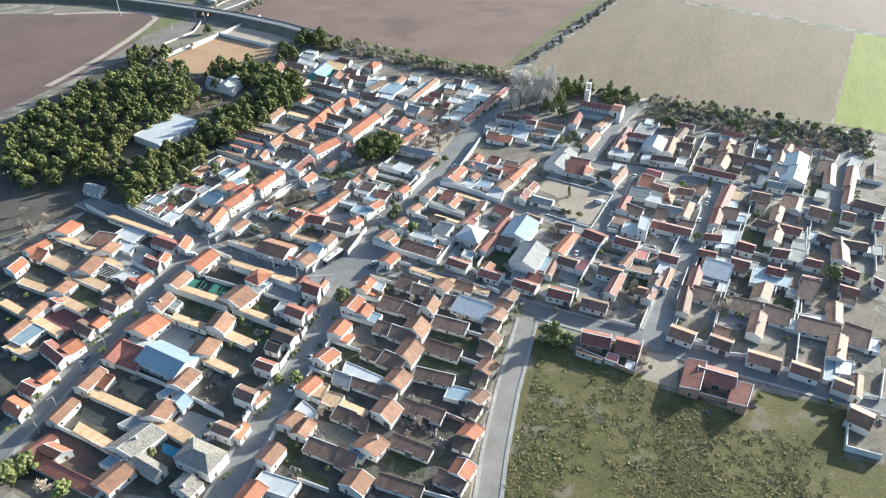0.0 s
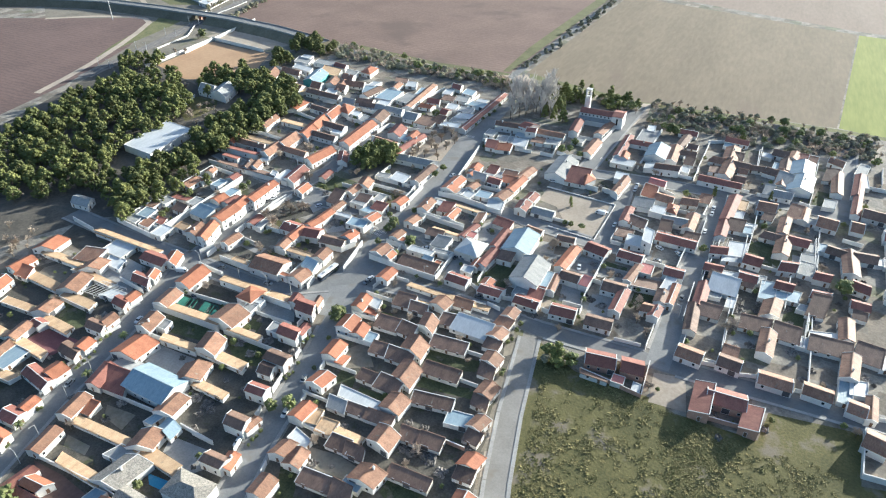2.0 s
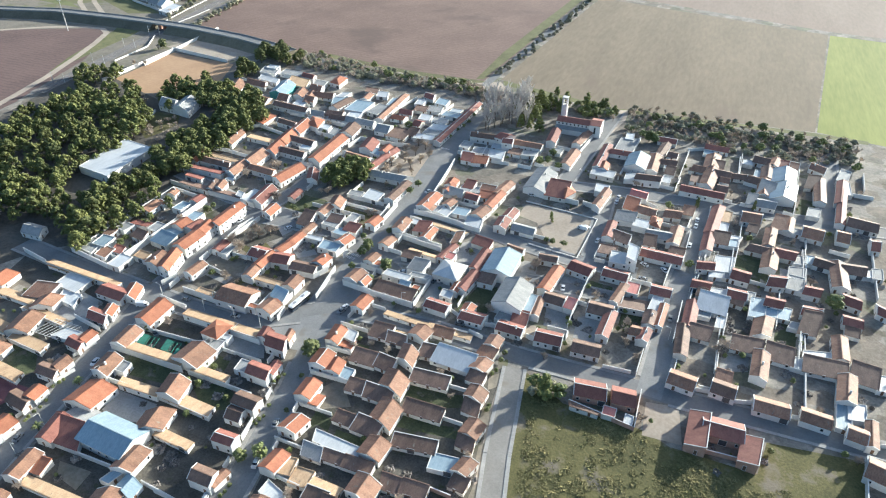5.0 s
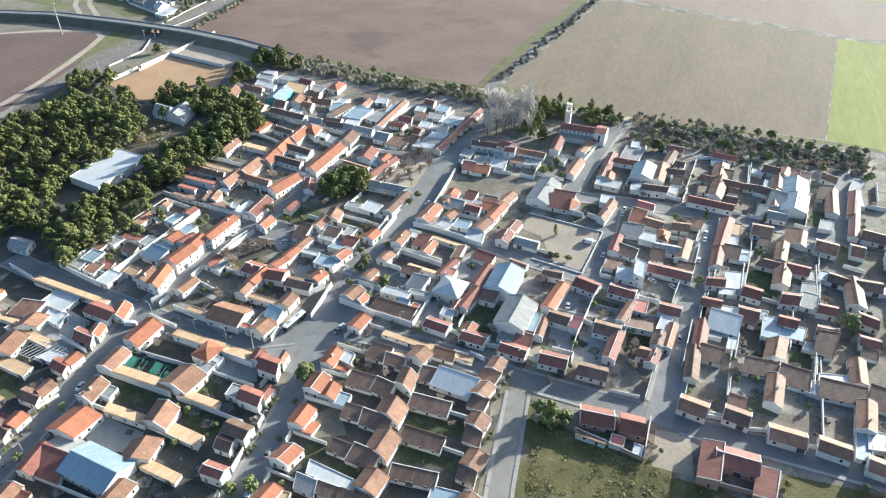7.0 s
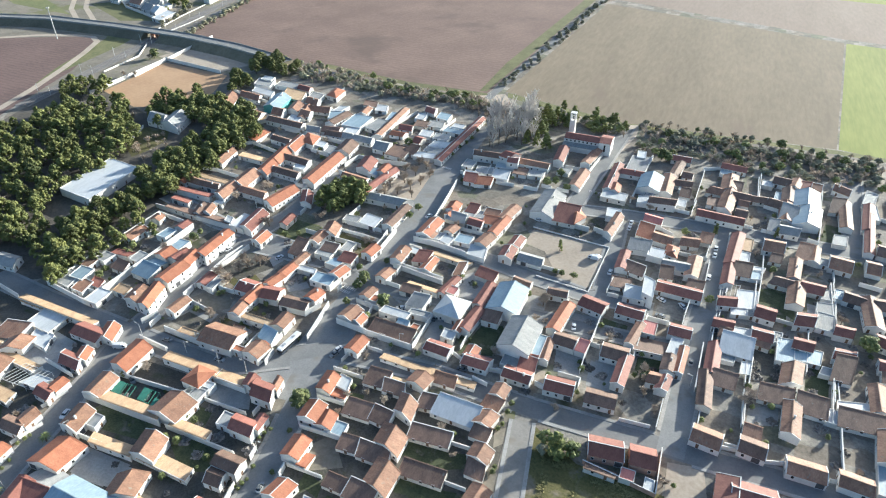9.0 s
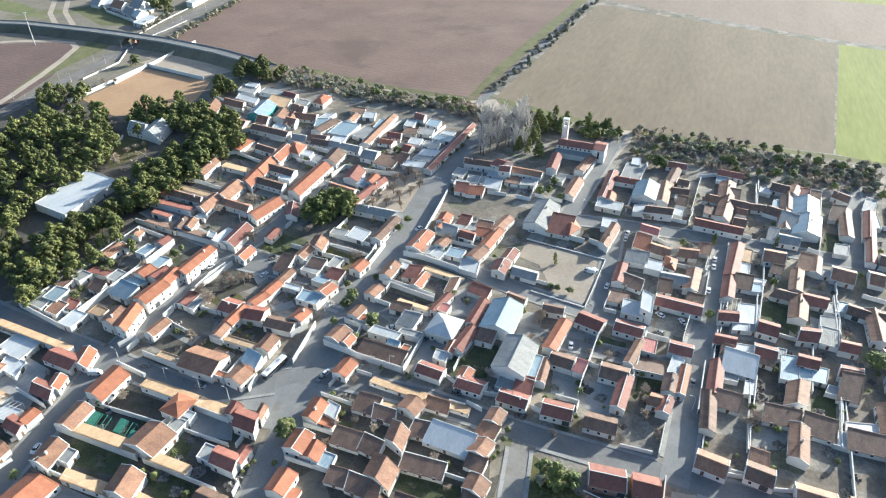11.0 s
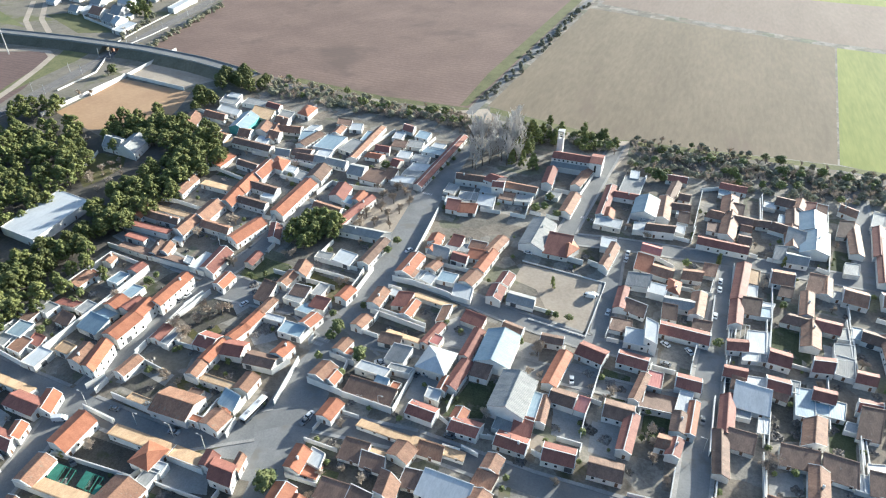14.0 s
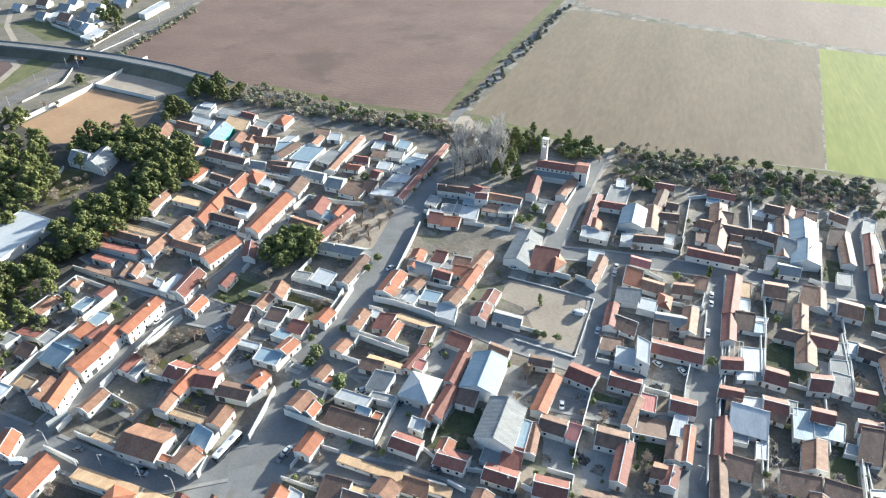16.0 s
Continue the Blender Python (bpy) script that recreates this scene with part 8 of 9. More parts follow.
garden_wall([(-222.9, 309.8), (-217.6, 309.6), (-216.8, 315.2)], 2.4)
garden_wall([(-228.0, 282.0), (-231.9, 286.3), (-227.3, 286.1)], 2.4)
garden_wall([(-285.3, 350.3), (-283.9, 314.1), (-284.0, 300.0), (-285.9, 277.9)], 1.8)
garden_wall([(-208.3, 331.7), (-185.3, 328.7)], 2.8)
garden_wall([(-207.8, 353.7), (-190.3, 353.6), (-176.8, 356.0)], 2.6)
garden_wall([(-207.8, 353.7), (-209.7, 340.6)], 2.6)
garden_wall([(-350.2, 315.3), (-351.6, 325.1), (-358.3, 337.3)], 1.6)
bare(-173.2, 320.2, 8)
bare(-167.5, 324.4, 8)
bare(-162.9, 331.2, 8.5)
bare(-160.5, 339.1, 8)
bare(-169.6, 337.6, 9)
bare(-167.4, 347.4, 8.5)
bare(-159.4, 349.1, 7.5)
bare(-158.8, 324.3, 6)
bare(-174.7, 330.3, 7)
bare(-165.6, 357.6, 8)
bare(-174.7, 349.5, 8)
bare(-171.4, 360.4, 8)
bare(-181.4, 356.8, 7)
bare(-175.9, 326.6, 6)
bare(-241.2, 283.0, 8)
bare(-231.5, 299.4, 8.5)
bare(-236.2, 301.4, 6)
bush(-275.6, 309.4, 3)
bush(-233.9, 352.2, 3)
bush(-265.4, 313.0, 2.5)
bush(-229.8, 303.6, 2.5)
bush(-247.1, 302.8, 2.5)
bare(-337.0, 318.7, 6)
bare(-336.2, 325.8, 6)
bare(-337.9, 311.7, 6)
bare(-335.3, 331.0, 5)
bare(-353.5, 323.1, 6)
junk(-267.6, 297.1, 2.4)
junk(-263.7, 298.5, 2.4)
junk(-256.4, 310.5, 2.5)
junk(-240.1, 340.2, 2.4)
junk(-233.2, 362.6, 2.4)
junk(-207.4, 336.7, 2.6)
junk(-266.4, 337.3, 2.4)
junk(-235.1, 318.1, 2)
garden_wall([(-625.6, 582.1), (-600.2, 561.8), (-548.3, 543.5), (-531.6, 536.8)], 2.4)
garden_wall([(-511.8, 509.9), (-524.3, 557.7), (-536.4, 618.4), (-539.5, 654.2)], 0.7)
garden_wall([(-497.8, 511.6), (-499.8, 541.1), (-503.3, 567.1)], 0.7)
garden_wall([(-464.8, 405.4), (-469.0, 445.8), (-487.5, 474.4)], 1.1)
round_tree(-560.4, 588.3, 10)
round_tree(-565.1, 599.4, 9)
round_tree(-579.5, 603.0, 9)
bare(-530.8, 540.7, 6)
bare(-522.5, 536.5, 5)
bare(-573.6, 639.6, 7)
bare(-433.9, 407.7, 6)
bare(-443.1, 404.4, 6)
round_tree(-453.4, 447.6, 8)
bare(-455.2, 444.4, 6)
grove([(-478.0, 510.6), (-512.0, 659.7), (-502.6, 653.6), (-469.3, 507.4)], 5, "shrub")
grove([(-510.7, 516.7), (-533.5, 594.0), (-551.3, 609.0), (-528.9, 556.1), (-520.2, 523.4)], 7, "shrub")
grove([(-588.3, 613.3), (-582.4, 658.9), (-614.8, 678.9), (-613.8, 632.7)], 9, "leafy")
garden_wall([(-352.0, 414.0), (-328.9, 408.7), (-306.9, 403.5)], 2)
garden_wall([(-294.3, 432.7), (-273.9, 430.2), (-273.3, 449.2)], 2)
bush(-290.7, 409.3, 3)
bare(-314.3, 400.9, 5)
junk(-321.6, 393.7, 2.4)
junk(-324.3, 408.4, 2.4)
junk(-298.7, 402.8, 2.4)
grove([(-370.9, 352.6), (-363.1, 371.3), (-343.9, 380.8), (-342.6, 395.9), (-310.1, 386.2), (-288.7, 359.7), (-294.6, 347.3), (-313.4, 350.0), (-325.9, 355.6), (-341.6, 358.5), (-358.3, 353.8)], 6.2, "pine")
pine(-364.9, 351.5)
pine(-348.8, 341.8)
pine(-353.7, 370.1)
bare(-340.0, 361.3, 7)
bare(-332.1, 359.9, 7)
bare(-336.4, 353.7, 6)
crossing([(-152.6, 242.0), (-145.6, 241.4)])
crossing([(-153.2, 239.3), (-146.4, 238.6)])
crossing([(-73.5, 370.2), (-66.4, 369.5)])
crossing([(-158.1, 363.9), (-151.5, 363.2)])
bare(-384.3, 214.1, 8)
bare(-383.9, 225.1, 8)
bare(-366.9, 223.0, 9)
bare(-348.5, 217.0, 8)
bare(-360.8, 202.5, 8)
bare(-351.3, 231.0, 7)
bare(-400.5, 221.2, 8)
bare(-346.0, 202.1, 8)
bare(-331.9, 209.3, 8)
bare(-361.5, 194.2, 8)
bare(-335.1, 185.2, 7)
bare(-353.2, 183.2, 7)
bare(-327.3, 196.5, 7)
bare(-342.0, 265.7, 7)
bare(-370.2, 317.5, 7)
bare(-372.5, 342.1, 7)
garden_wall([(-201.6, 161.9), (-171.5, 163.9), (-170.0, 168.7)], 2.2)
garden_wall([(-207.6, 180.5), (-193.1, 179.0)], 2.4)
garden_wall([(-202.8, 149.0), (-168.8, 149.7)], 3)
garden_wall([(-192.7, 135.6), (-168.7, 135.9)], 2.4)
garden_wall([(-166.5, 149.9), (-138.3, 150.0)], 2.2)
garden_wall([(-167.0, 165.2), (-159.3, 165.0), (-145.5, 165.4)], 1.8)
garden_wall([(-143.0, 165.9), (-143.0, 169.8)], 2.2)
garden_wall([(-200.2, 163.8), (-201.7, 159.3)], 2)
garden_wall([(-148.0, 157.9), (-138.9, 156.6), (-138.3, 159.5)], 2)
bare(-193.5, 169.3, 5)
bush(-198.0, 162.5, 2.4)
bush(-163.8, 156.5, 3)
bush(-159.4, 155.7, 2.5)
bush(-163.0, 146.1, 3)
bush(-158.7, 146.7, 3)
junk(-148.3, 153.8, 3)
junk(-157.8, 148.4, 3)
junk(-190.5, 155.0, 2)
junk(-183.7, 158.0, 2.4)
junk(-165.5, 165.9, 2.4)
car(-193.4, 162.0, 150)
garden_wall([(-29.2, 229.5), (-27.4, 273.3)], 2.4)
garden_wall([(-27.2, 272.2), (-18.8, 272.0)], 2.2)
bare(-38.9, 254.2, 5)
bare(-23.4, 240.2, 6)
bush(-25.9, 249.2, 2.4)
bush(-43.5, 259.7, 2.6)
junk(-48.5, 261.3, 2.4)
junk(-40.0, 259.3, 2.4)
junk(-42.5, 235.2, 2.4)
garden_wall([(-120.7, 153.5), (-107.9, 153.8)], 1.6)
garden_wall([(-127.7, 182.1), (-116.8, 182.5)], 2)
garden_wall([(-125.7, 168.1), (-110.1, 168.9)], 2)
garden_wall([(-120.0, 137.8), (-109.5, 137.7)], 1.6)
garden_wall([(-76.2, 182.0), (-69.0, 182.2)], 1.8)
garden_wall([(-74.2, 167.3), (-65.3, 167.3)], 1.8)
garden_wall([(-86.3, 210.4), (-80.2, 210.5)], 2)
garden_wall([(-80.5, 212.3), (-74.3, 211.0)], 2)
garden_wall([(-119.3, 172.9), (-113.4, 172.0)], 1.8)
garden_wall([(-66.5, 140.3), (-58.3, 140.1)], 1.8, brick_wall)
garden_wall([(-58.5, 109.7), (-47.9, 111.4)], 1.8)
garden_wall([(-112.7, 125.5), (-101.8, 125.0)], 1.8)
garden_wall([(-94.6, 96.6), (-83.8, 97.4)], 1.8)
garden_wall([(-107.9, 109.3), (-98.6, 109.2)], 1.8)
garden_wall([(-141.7, 106.4), (-132.8, 106.1)], 1.8)
garden_wall([(-123.8, 97.7), (-124.7, 103.4)], 1.4)
garden_wall([(-185.3, 106.8), (-159.9, 107.7)], 2)
garden_wall([(-205.6, 110.3), (-203.8, 121.1)], 1.4)
garden_wall([(-202.1, 96.1), (-200.1, 105.8)], 1.4)
garden_wall([(-208.2, 124.5), (-205.8, 134.7)], 1.4)
garden_wall([(-212.4, 139.7), (-210.3, 148.9)], 1.4)
palm(-194.0, 109.4)
palm(-198.5, 130.0)
garden_wall([(-178.2, 77.8), (-153.0, 78.5), (-150.2, 78.4)], 2)
garden_wall([(-147.2, 107.2), (-132.5, 106.2)], 2)
garden_wall([(-150.2, 78.4), (-134.4, 77.5)], 2)
palm(-194.1, 83.0)
bush(-141.7, 83.7, 3)
garden_wall([(-35.1, 191.9), (-23.3, 190.2), (-12.0, 188.4), (-12.5, 207.0)], 1.9, brick_wall)
garden_wall([(-27.8, 214.2), (-17.5, 215.1)], 1.5)
garden_wall([(5.9, 217.3), (10.6, 217.5)], 1.8)
garden_wall([(3.9, 187.3), (12.0, 188.5), (20.8, 189.1), (26.0, 189.0)], 1.9, brick_wall)
garden_wall([(4.7, 215.5), (10.5, 216.4)], 1.8)
garden_wall([(18.0, 214.9), (25.0, 217.1)], 1.8)
garden_wall([(36.8, 215.5), (40.0, 215.9)], 1.8)
garden_wall([(11.3, 222.2), (11.4, 238.0)], 1.8)
garden_wall([(41.0, 218.5), (41.7, 243.3), (41.9, 277.8)], 1.8)
garden_wall([(63.1, 213.5), (67.7, 214.7)], 1.8)
garden_wall([(68.3, 213.9), (70.6, 231.5)], 1.8)
garden_wall([(56.9, 185.1), (67.2, 185.9)], 2.4)
garden_wall([(56.9, 185.1), (58.5, 206.1)], 2.4)
garden_wall([(58.5, 206.1), (67.9, 206.0)], 2.4)
garden_wall([(-206.6, 180.8), (-193.2, 179.7)], 1.8)
garden_wall([(-179.4, 287.0), (-157.3, 287.0)], 2.2)
garden_wall([(-179.0, 287.1), (-178.3, 303.0)], 2.2)
bare(-166.1, 306.1, 5)
bare(-193.5, 284.6, 5)
bare(-213.2, 269.5, 6)
round_tree(-145.1, 247.8, 6)
round_tree(-149.8, 313.5, 4)
round_tree(-150.5, 304.6, 4)
round_tree(-142.8, 264.8, 3)
garden_wall([(-139.6, 286.3), (-129.8, 286.5), (-114.2, 284.6), (-111.3, 283.7)], 3)
garden_wall([(-141.1, 265.2), (-133.1, 264.7), (-113.9, 262.6)], 2.4)
garden_wall([(-139.1, 281.1), (-132.7, 280.7)], 2)
garden_wall([(-121.3, 289.5), (-121.3, 300.8)], 2)
garden_wall([(-123.6, 304.5), (-109.9, 304.2)], 2)
garden_wall([(-90.9, 299.0), (-89.7, 307.1)], 2)
garden_wall([(-85.1, 290.5), (-67.9, 289.2)], 1.8)
round_tree(-88.5, 292.2, 3)
bare(-68.1, 266.5, 6)
garden_wall([(-123.1, 211.2), (-117.1, 211.2)], 1.8)
garden_wall([(-91.9, 221.5), (-86.7, 219.1)], 1.8)
garden_wall([(-128.8, 200.7), (-128.2, 206.8)], 1.8)
garden_wall([(-129.5, 196.4), (-117.1, 196.2)], 1.8)
garden_wall([(-76.8, 218.5), (-70.4, 219.6)], 2)
round_tree(-130.4, 237.8, 5)
round_tree(-144.6, 231.7, 3.5)
bare(-120.9, 205.8, 4)
garden_wall([(-57.8, 218.2), (-54.5, 217.8)], 2)
garden_wall([(-74.0, 219.5), (-70.9, 219.4)], 2)
bare(-68.4, 263.2, 7)
bare(-69.1, 252.4, 5)
garden_wall([(-3.7, 235.3), (-2.5, 249.9), (-1.6, 284.9)], 2.2)
garden_wall([(12.2, 248.5), (13.1, 263.9)], 2)
garden_wall([(41.4, 272.3), (40.2, 251.0)], 2)
garden_wall([(19.3, 292.3), (22.0, 292.2), (28.6, 291.5)], 1.8)
bare(12.4, 241.8, 7)
round_tree(-5.1, 293.7, 4)
garden_wall([(-83.2, 330.3), (-64.2, 328.5)], 2.8)
garden_wall([(-62.3, 330.0), (-52.5, 327.6)], 2.8)
garden_wall([(-45.5, 281.4), (-40.8, 281.5)], 2)
garden_wall([(-38.2, 281.3), (-29.9, 280.5)], 2.6)
garden_wall([(-46.1, 282.9), (-45.4, 293.6)], 2)
garden_wall([(-21.7, 325.8), (-8.4, 325.8)], 2)
garden_wall([(-8.0, 294.3), (-7.4, 324.8)], 2)
garden_wall([(-90.5, 321.6), (-52.0, 318.5)], 0.5)
garden_wall([(-52.0, 318.5), (-53.5, 280.5)], 0.5)
garden_wall([(-53.5, 280.5), (-77.4, 283.0)], 0.5)
bush(-70.4, 288.5, 2.5)
bush(-67.1, 287.9, 3)
bush(-61.8, 288.2, 3)
cypress(-73.0, 307.0)
cypress(-6.9, 351.0)
round_tree(-20.4, 344.7, 4)
garden_wall([(15.6, 353.8), (15.0, 322.2), (13.4, 294.1)], 2)
garden_wall([(43.9, 316.5), (43.5, 303.8)], 2)
garden_wall([(-1.5, 287.8), (-0.3, 352.5)], 2.2)
garden_wall([(5.8, 363.7), (9.7, 362.8)], 2)
garden_wall([(13.6, 362.7), (21.4, 362.5)], 2)
garden_wall([(34.4, 362.7), (39.4, 360.9)], 2)
garden_wall([(39.0, 360.1), (41.1, 380.2)], 2)
garden_wall([(44.8, 350.5), (44.0, 327.8)], 2)
cypress(-6.9, 351.9)
cypress(20.5, 360.2)
bush(19.5, 328.9, 3)
garden_wall([(-240.1, 367.8), (-215.9, 369.4)], 2)
garden_wall([(-213.4, 384.6), (-205.0, 430.4)], 2)
garden_wall([(-196.3, 365.2), (-184.0, 363.1), (-182.3, 388.5)], 2.4)
garden_wall([(-180.9, 370.7), (-164.3, 368.0)], 2.2)
garden_wall([(-145.4, 360.4), (-130.2, 360.9)], 2)
garden_wall([(-130.2, 360.9), (-132.1, 375.3)], 2)
garden_wall([(-165.8, 387.3), (-164.0, 399.8)], 2)
garden_wall([(-178.6, 407.1), (-176.7, 429.1)], 2)
garden_wall([(-175.9, 376.9), (-174.7, 403.4)], 2)
round_tree(-188.5, 382.0, 5)
bush(-195.5, 377.2, 3)
bush(-156.5, 398.2, 2.5)
bush(-155.9, 405.7, 2.5)
bush(-158.1, 379.3, 2.5)
bush(-159.8, 375.4, 2.5)
bush(-158.1, 390.6, 2.5)
bush(-156.9, 417.9, 2.5)
garden_wall([(-107.1, 357.9), (-99.4, 357.9), (-101.3, 376.2)], 2.2)
garden_wall([(-122.9, 356.9), (-112.4, 357.8)], 2)
garden_wall([(-98.5, 363.7), (-92.6, 363.0)], 2)
garden_wall([(-92.2, 390.6), (-78.2, 390.4), (-75.7, 415.0)], 2.4)
garden_wall([(-89.8, 363.1), (-83.1, 362.8)], 2)
garden_wall([(-50.4, 365.7), (-49.4, 390.8), (-48.0, 424.9)], 2)
garden_wall([(-46.2, 364.6), (-27.6, 369.6)], 2)
round_tree(-96.4, 366.7, 5)
round_tree(-92.4, 370.0, 4.5)
round_tree(-92.3, 379.8, 5)
round_tree(-85.1, 365.2, 4)
garden_wall([(-50.8, 365.5), (-49.9, 383.0), (-47.5, 425.0)], 2)
garden_wall([(-19.4, 376.8), (-17.6, 418.3)], 2)
garden_wall([(-27.8, 366.1), (-20.5, 365.4)], 2)
garden_wall([(-18.6, 420.0), (-8.3, 425.8)], 2)
round_tree(-42.5, 425.0, 7)
round_tree(-39.4, 423.9, 6)
round_tree(-37.8, 429.0, 6)
garden_wall([(12.3, 426.9), (11.7, 392.2)], 2)
garden_wall([(40.2, 379.1), (43.3, 418.1)], 2)
garden_wall([(65.3, 427.9), (70.1, 425.8)], 2)
garden_wall([(61.2, 406.4), (65.0, 425.9)], 2)
garden_wall([(-434.8, 407.0), (-448.4, 513.6)], 2.4)
garden_wall([(-436.3, 365.8), (-440.0, 443.5), (-441.9, 447.8)], 2.6)
garden_wall([(-441.9, 447.8), (-379.6, 440.2)], 2.6)
round_tree(-130.7, 176.4, 7)
round_tree(-125.0, 126.3, 5)
round_tree(-120.1, 130.3, 5)
round_tree(-145.9, 243.2, 4)
bare(-293.2, 152.7, 9)
bare(-286.1, 137.5, 7)
bare(-289.2, 148.3, 8)
round_tree(-173.0, 57.7, 8)
round_tree(-171.4, 62.4, 7)
round_tree(-154.1, 61.0, 6)
bare(-160.4, 59.4, 7)
junk(-16.2, 375.9, 1.8)
junk(-248.1, 235.4, 2)
junk(-61.5, 129.3, 2.6)
junk(-179.4, 202.0, 1.3)
junk(12.9, 239.0, 1.9)
junk(15.7, 231.3, 1.1)
bush(-19.3, 384.4, 1.3)
bush(-235.8, 206.9, 1.1)
junk(-17.0, 346.7, 2.5)
bush(19.5, 380.6, 2.2)
bush(-43.7, 220.4, 2.1)
bush(-138.3, 125.7, 1)
bush(-153.3, 134.1, 2.5)
bush(-237.9, 285.1, 1.1)
bush(65.6, 373.3, 2.6)
junk(-71.4, 101.3, 1.8)
junk(-180.3, 347.3, 2.5)
bush(-264.7, 161.3, 1.4)
bare(72.1, 399.5, 4)
junk(62.3, 310.9, 1.5)
junk(-98.7, 131.5, 1.7)
bare(-112.2, 190.2, 3.6)
junk(62.3, 301.1, 1.2)
junk(-158.9, 162.9, 2.1)
bush(7.7, 224.4, 1.4)
junk(-277.7, 152.7, 2.6)
bush(-116.0, 365.8, 1.9)
junk(-231.2, 206.1, 2.6)
bare(-116.8, 177.8, 4.1)
bush(-273.4, 260.0, 0.9)
junk(-143.0, 108.6, 1.7)
junk(-93.4, 116.2, 1.2)
junk(-21.5, 373.0, 1.8)
bush(-258.8, 222.9, 1.3)
junk(-151.7, 120.5, 1.6)
bare(-77.4, 227.1, 5.3)
junk(-148.5, 130.4, 1.3)
junk(16.0, 315.3, 2)
junk(57.3, 336.4, 1.6)
bush(-126.7, 327.9, 1)
junk(-111.7, 363.4, 1.4)
junk(-61.3, 214.3, 2.5)
bush(-253.5, 312.5, 1.4)
bare(29.4, 283.2, 4.8)
junk(-172.6, 98.4, 1.7)
junk(-261.2, 117.1, 2)
bush(-145.6, 145.2, 2.5)
bush(-206.9, 109.4, 2.4)
bush(-186.1, 277.7, 1.3)
bush(24.6, 290.0, 1.2)
junk(-252.7, 150.0, 1.2)
bare(12.1, 339.2, 5.1)
junk(66.2, 383.0, 2.4)
junk(-17.2, 374.7, 1.5)
bush(-2.0, 224.8, 2.1)
junk(15.5, 373.8, 2.8)
junk(69.7, 398.2, 1.8)
junk(-68.4, 132.3, 2.7)
bush(-151.3, 204.3, 2.6)
junk(-64.1, 335.8, 1.9)
bush(52.2, 204.8, 2.5)
junk(-107.1, 265.4, 1.8)
bush(-270.8, 319.3, 1.3)
bare(-72.1, 126.4, 4.1)
bare(-49.9, 366.5, 5.6)
bare(-179.5, 90.5, 4.7)
bush(-35.7, 228.6, 1.4)
junk(-53.0, 386.4, 2.4)
bush(-178.5, 145.8, 1)
junk(60.0, 234.5, 2.4)
junk(-86.2, 391.6, 1.4)
junk(-55.5, 374.8, 2.5)
junk(-77.6, 245.1, 2.3)
junk(-66.2, 131.6, 2.3)
junk(-229.6, 306.6, 2)
bush(-7.3, 194.3, 1.9)
bush(-185.6, 193.5, 1.6)
junk(19.9, 299.5, 2.3)
junk(70.5, 354.3, 2.5)
junk(-215.5, 110.5, 1.2)
bush(-146.2, 141.5, 1.2)
junk(-123.1, 216.7, 1.8)
junk(36.6, 311.2, 1.3)
bush(-154.7, 119.4, 1.4)
bush(18.6, 191.1, 0.9)
bush(-67.3, 324.7, 1.8)
junk(-263.8, 256.5, 2.2)
junk(48.9, 287.3, 1.9)
junk(-37.7, 233.1, 2.6)
bush(-79.2, 229.9, 1.8)
bush(-176.8, 203.2, 1.4)
junk(-10.5, 370.6, 1.1)
bush(25.8, 350.9, 1.4)
bush(-58.8, 124.5, 1.6)
junk(-128.2, 280.2, 1.5)
junk(43.3, 331.4, 1.6)
bush(-265.8, 124.1, 1.4)
bush(-19.4, 372.6, 2)
junk(-193.8, 231.9, 1.1)
junk(-170.8, 211.7, 2.1)
bush(-234.7, 92.8, 1.2)
bare(-73.8, 177.3, 3.8)
bush(-260.7, 147.9, 1.3)
bush(-159.9, 305.4, 1.5)
bush(-23.3, 237.9, 2.5)
bush(-235.7, 240.8, 2.5)
bare(-10.3, 193.4, 5.1)
junk(-113.6, 191.9, 1.7)
bush(-127.5, 327.4, 1.6)
junk(41.2, 221.5, 1.5)
bush(-259.4, 222.3, 1.6)
junk(-41.3, 251.6, 1.3)
bush(-258.5, 366.0, 2.2)
bush(41.4, 369.3, 1.4)
junk(-111.4, 364.7, 2.8)
bush(-47.4, 371.7, 1.7)
bush(-69.2, 323.1, 1)
bush(-186.8, 332.2, 2.4)
bush(54.3, 282.7, 2.2)
bare(-231.9, 96.5, 3.6)
junk(45.8, 307.3, 2.8)
junk(-238.7, 348.0, 2.1)
bush(-46.7, 236.1, 1.6)
bush(-95.2, 322.1, 2)
junk(-13.3, 326.8, 1.2)
junk(12.1, 191.2, 2.4)
junk(-164.5, 210.8, 2.2)
bush(-219.5, 384.5, 1.7)
bush(-19.7, 370.6, 2.1)
junk(-194.8, 243.0, 2)
bush(-287.0, 367.2, 2.2)
junk(-114.6, 302.0, 2.1)
junk(-193.1, 196.3, 1.6)
junk(-228.2, 167.4, 1.3)
junk(-195.8, 134.1, 1.8)
bush(37.3, 233.9, 2.3)
junk(-28.2, 223.0, 1.5)
bush(-176.2, 295.9, 2.6)
bare(-242.9, 134.5, 5)
junk(52.2, 278.5, 1.6)
bush(-115.7, 216.1, 1.7)
junk(-236.2, 301.1, 1.9)
bush(-69.2, 367.4, 1.8)
bush(-257.4, 397.2, 1.6)
bush(-262.4, 135.0, 1)
bush(-117.8, 191.0, 2.3)
junk(-263.9, 283.8, 1.8)
bush(-76.4, 159.9, 1.1)
junk(14.9, 182.1, 1.6)
bush(-245.8, 134.8, 2.5)
junk(-11.5, 196.1, 1.7)
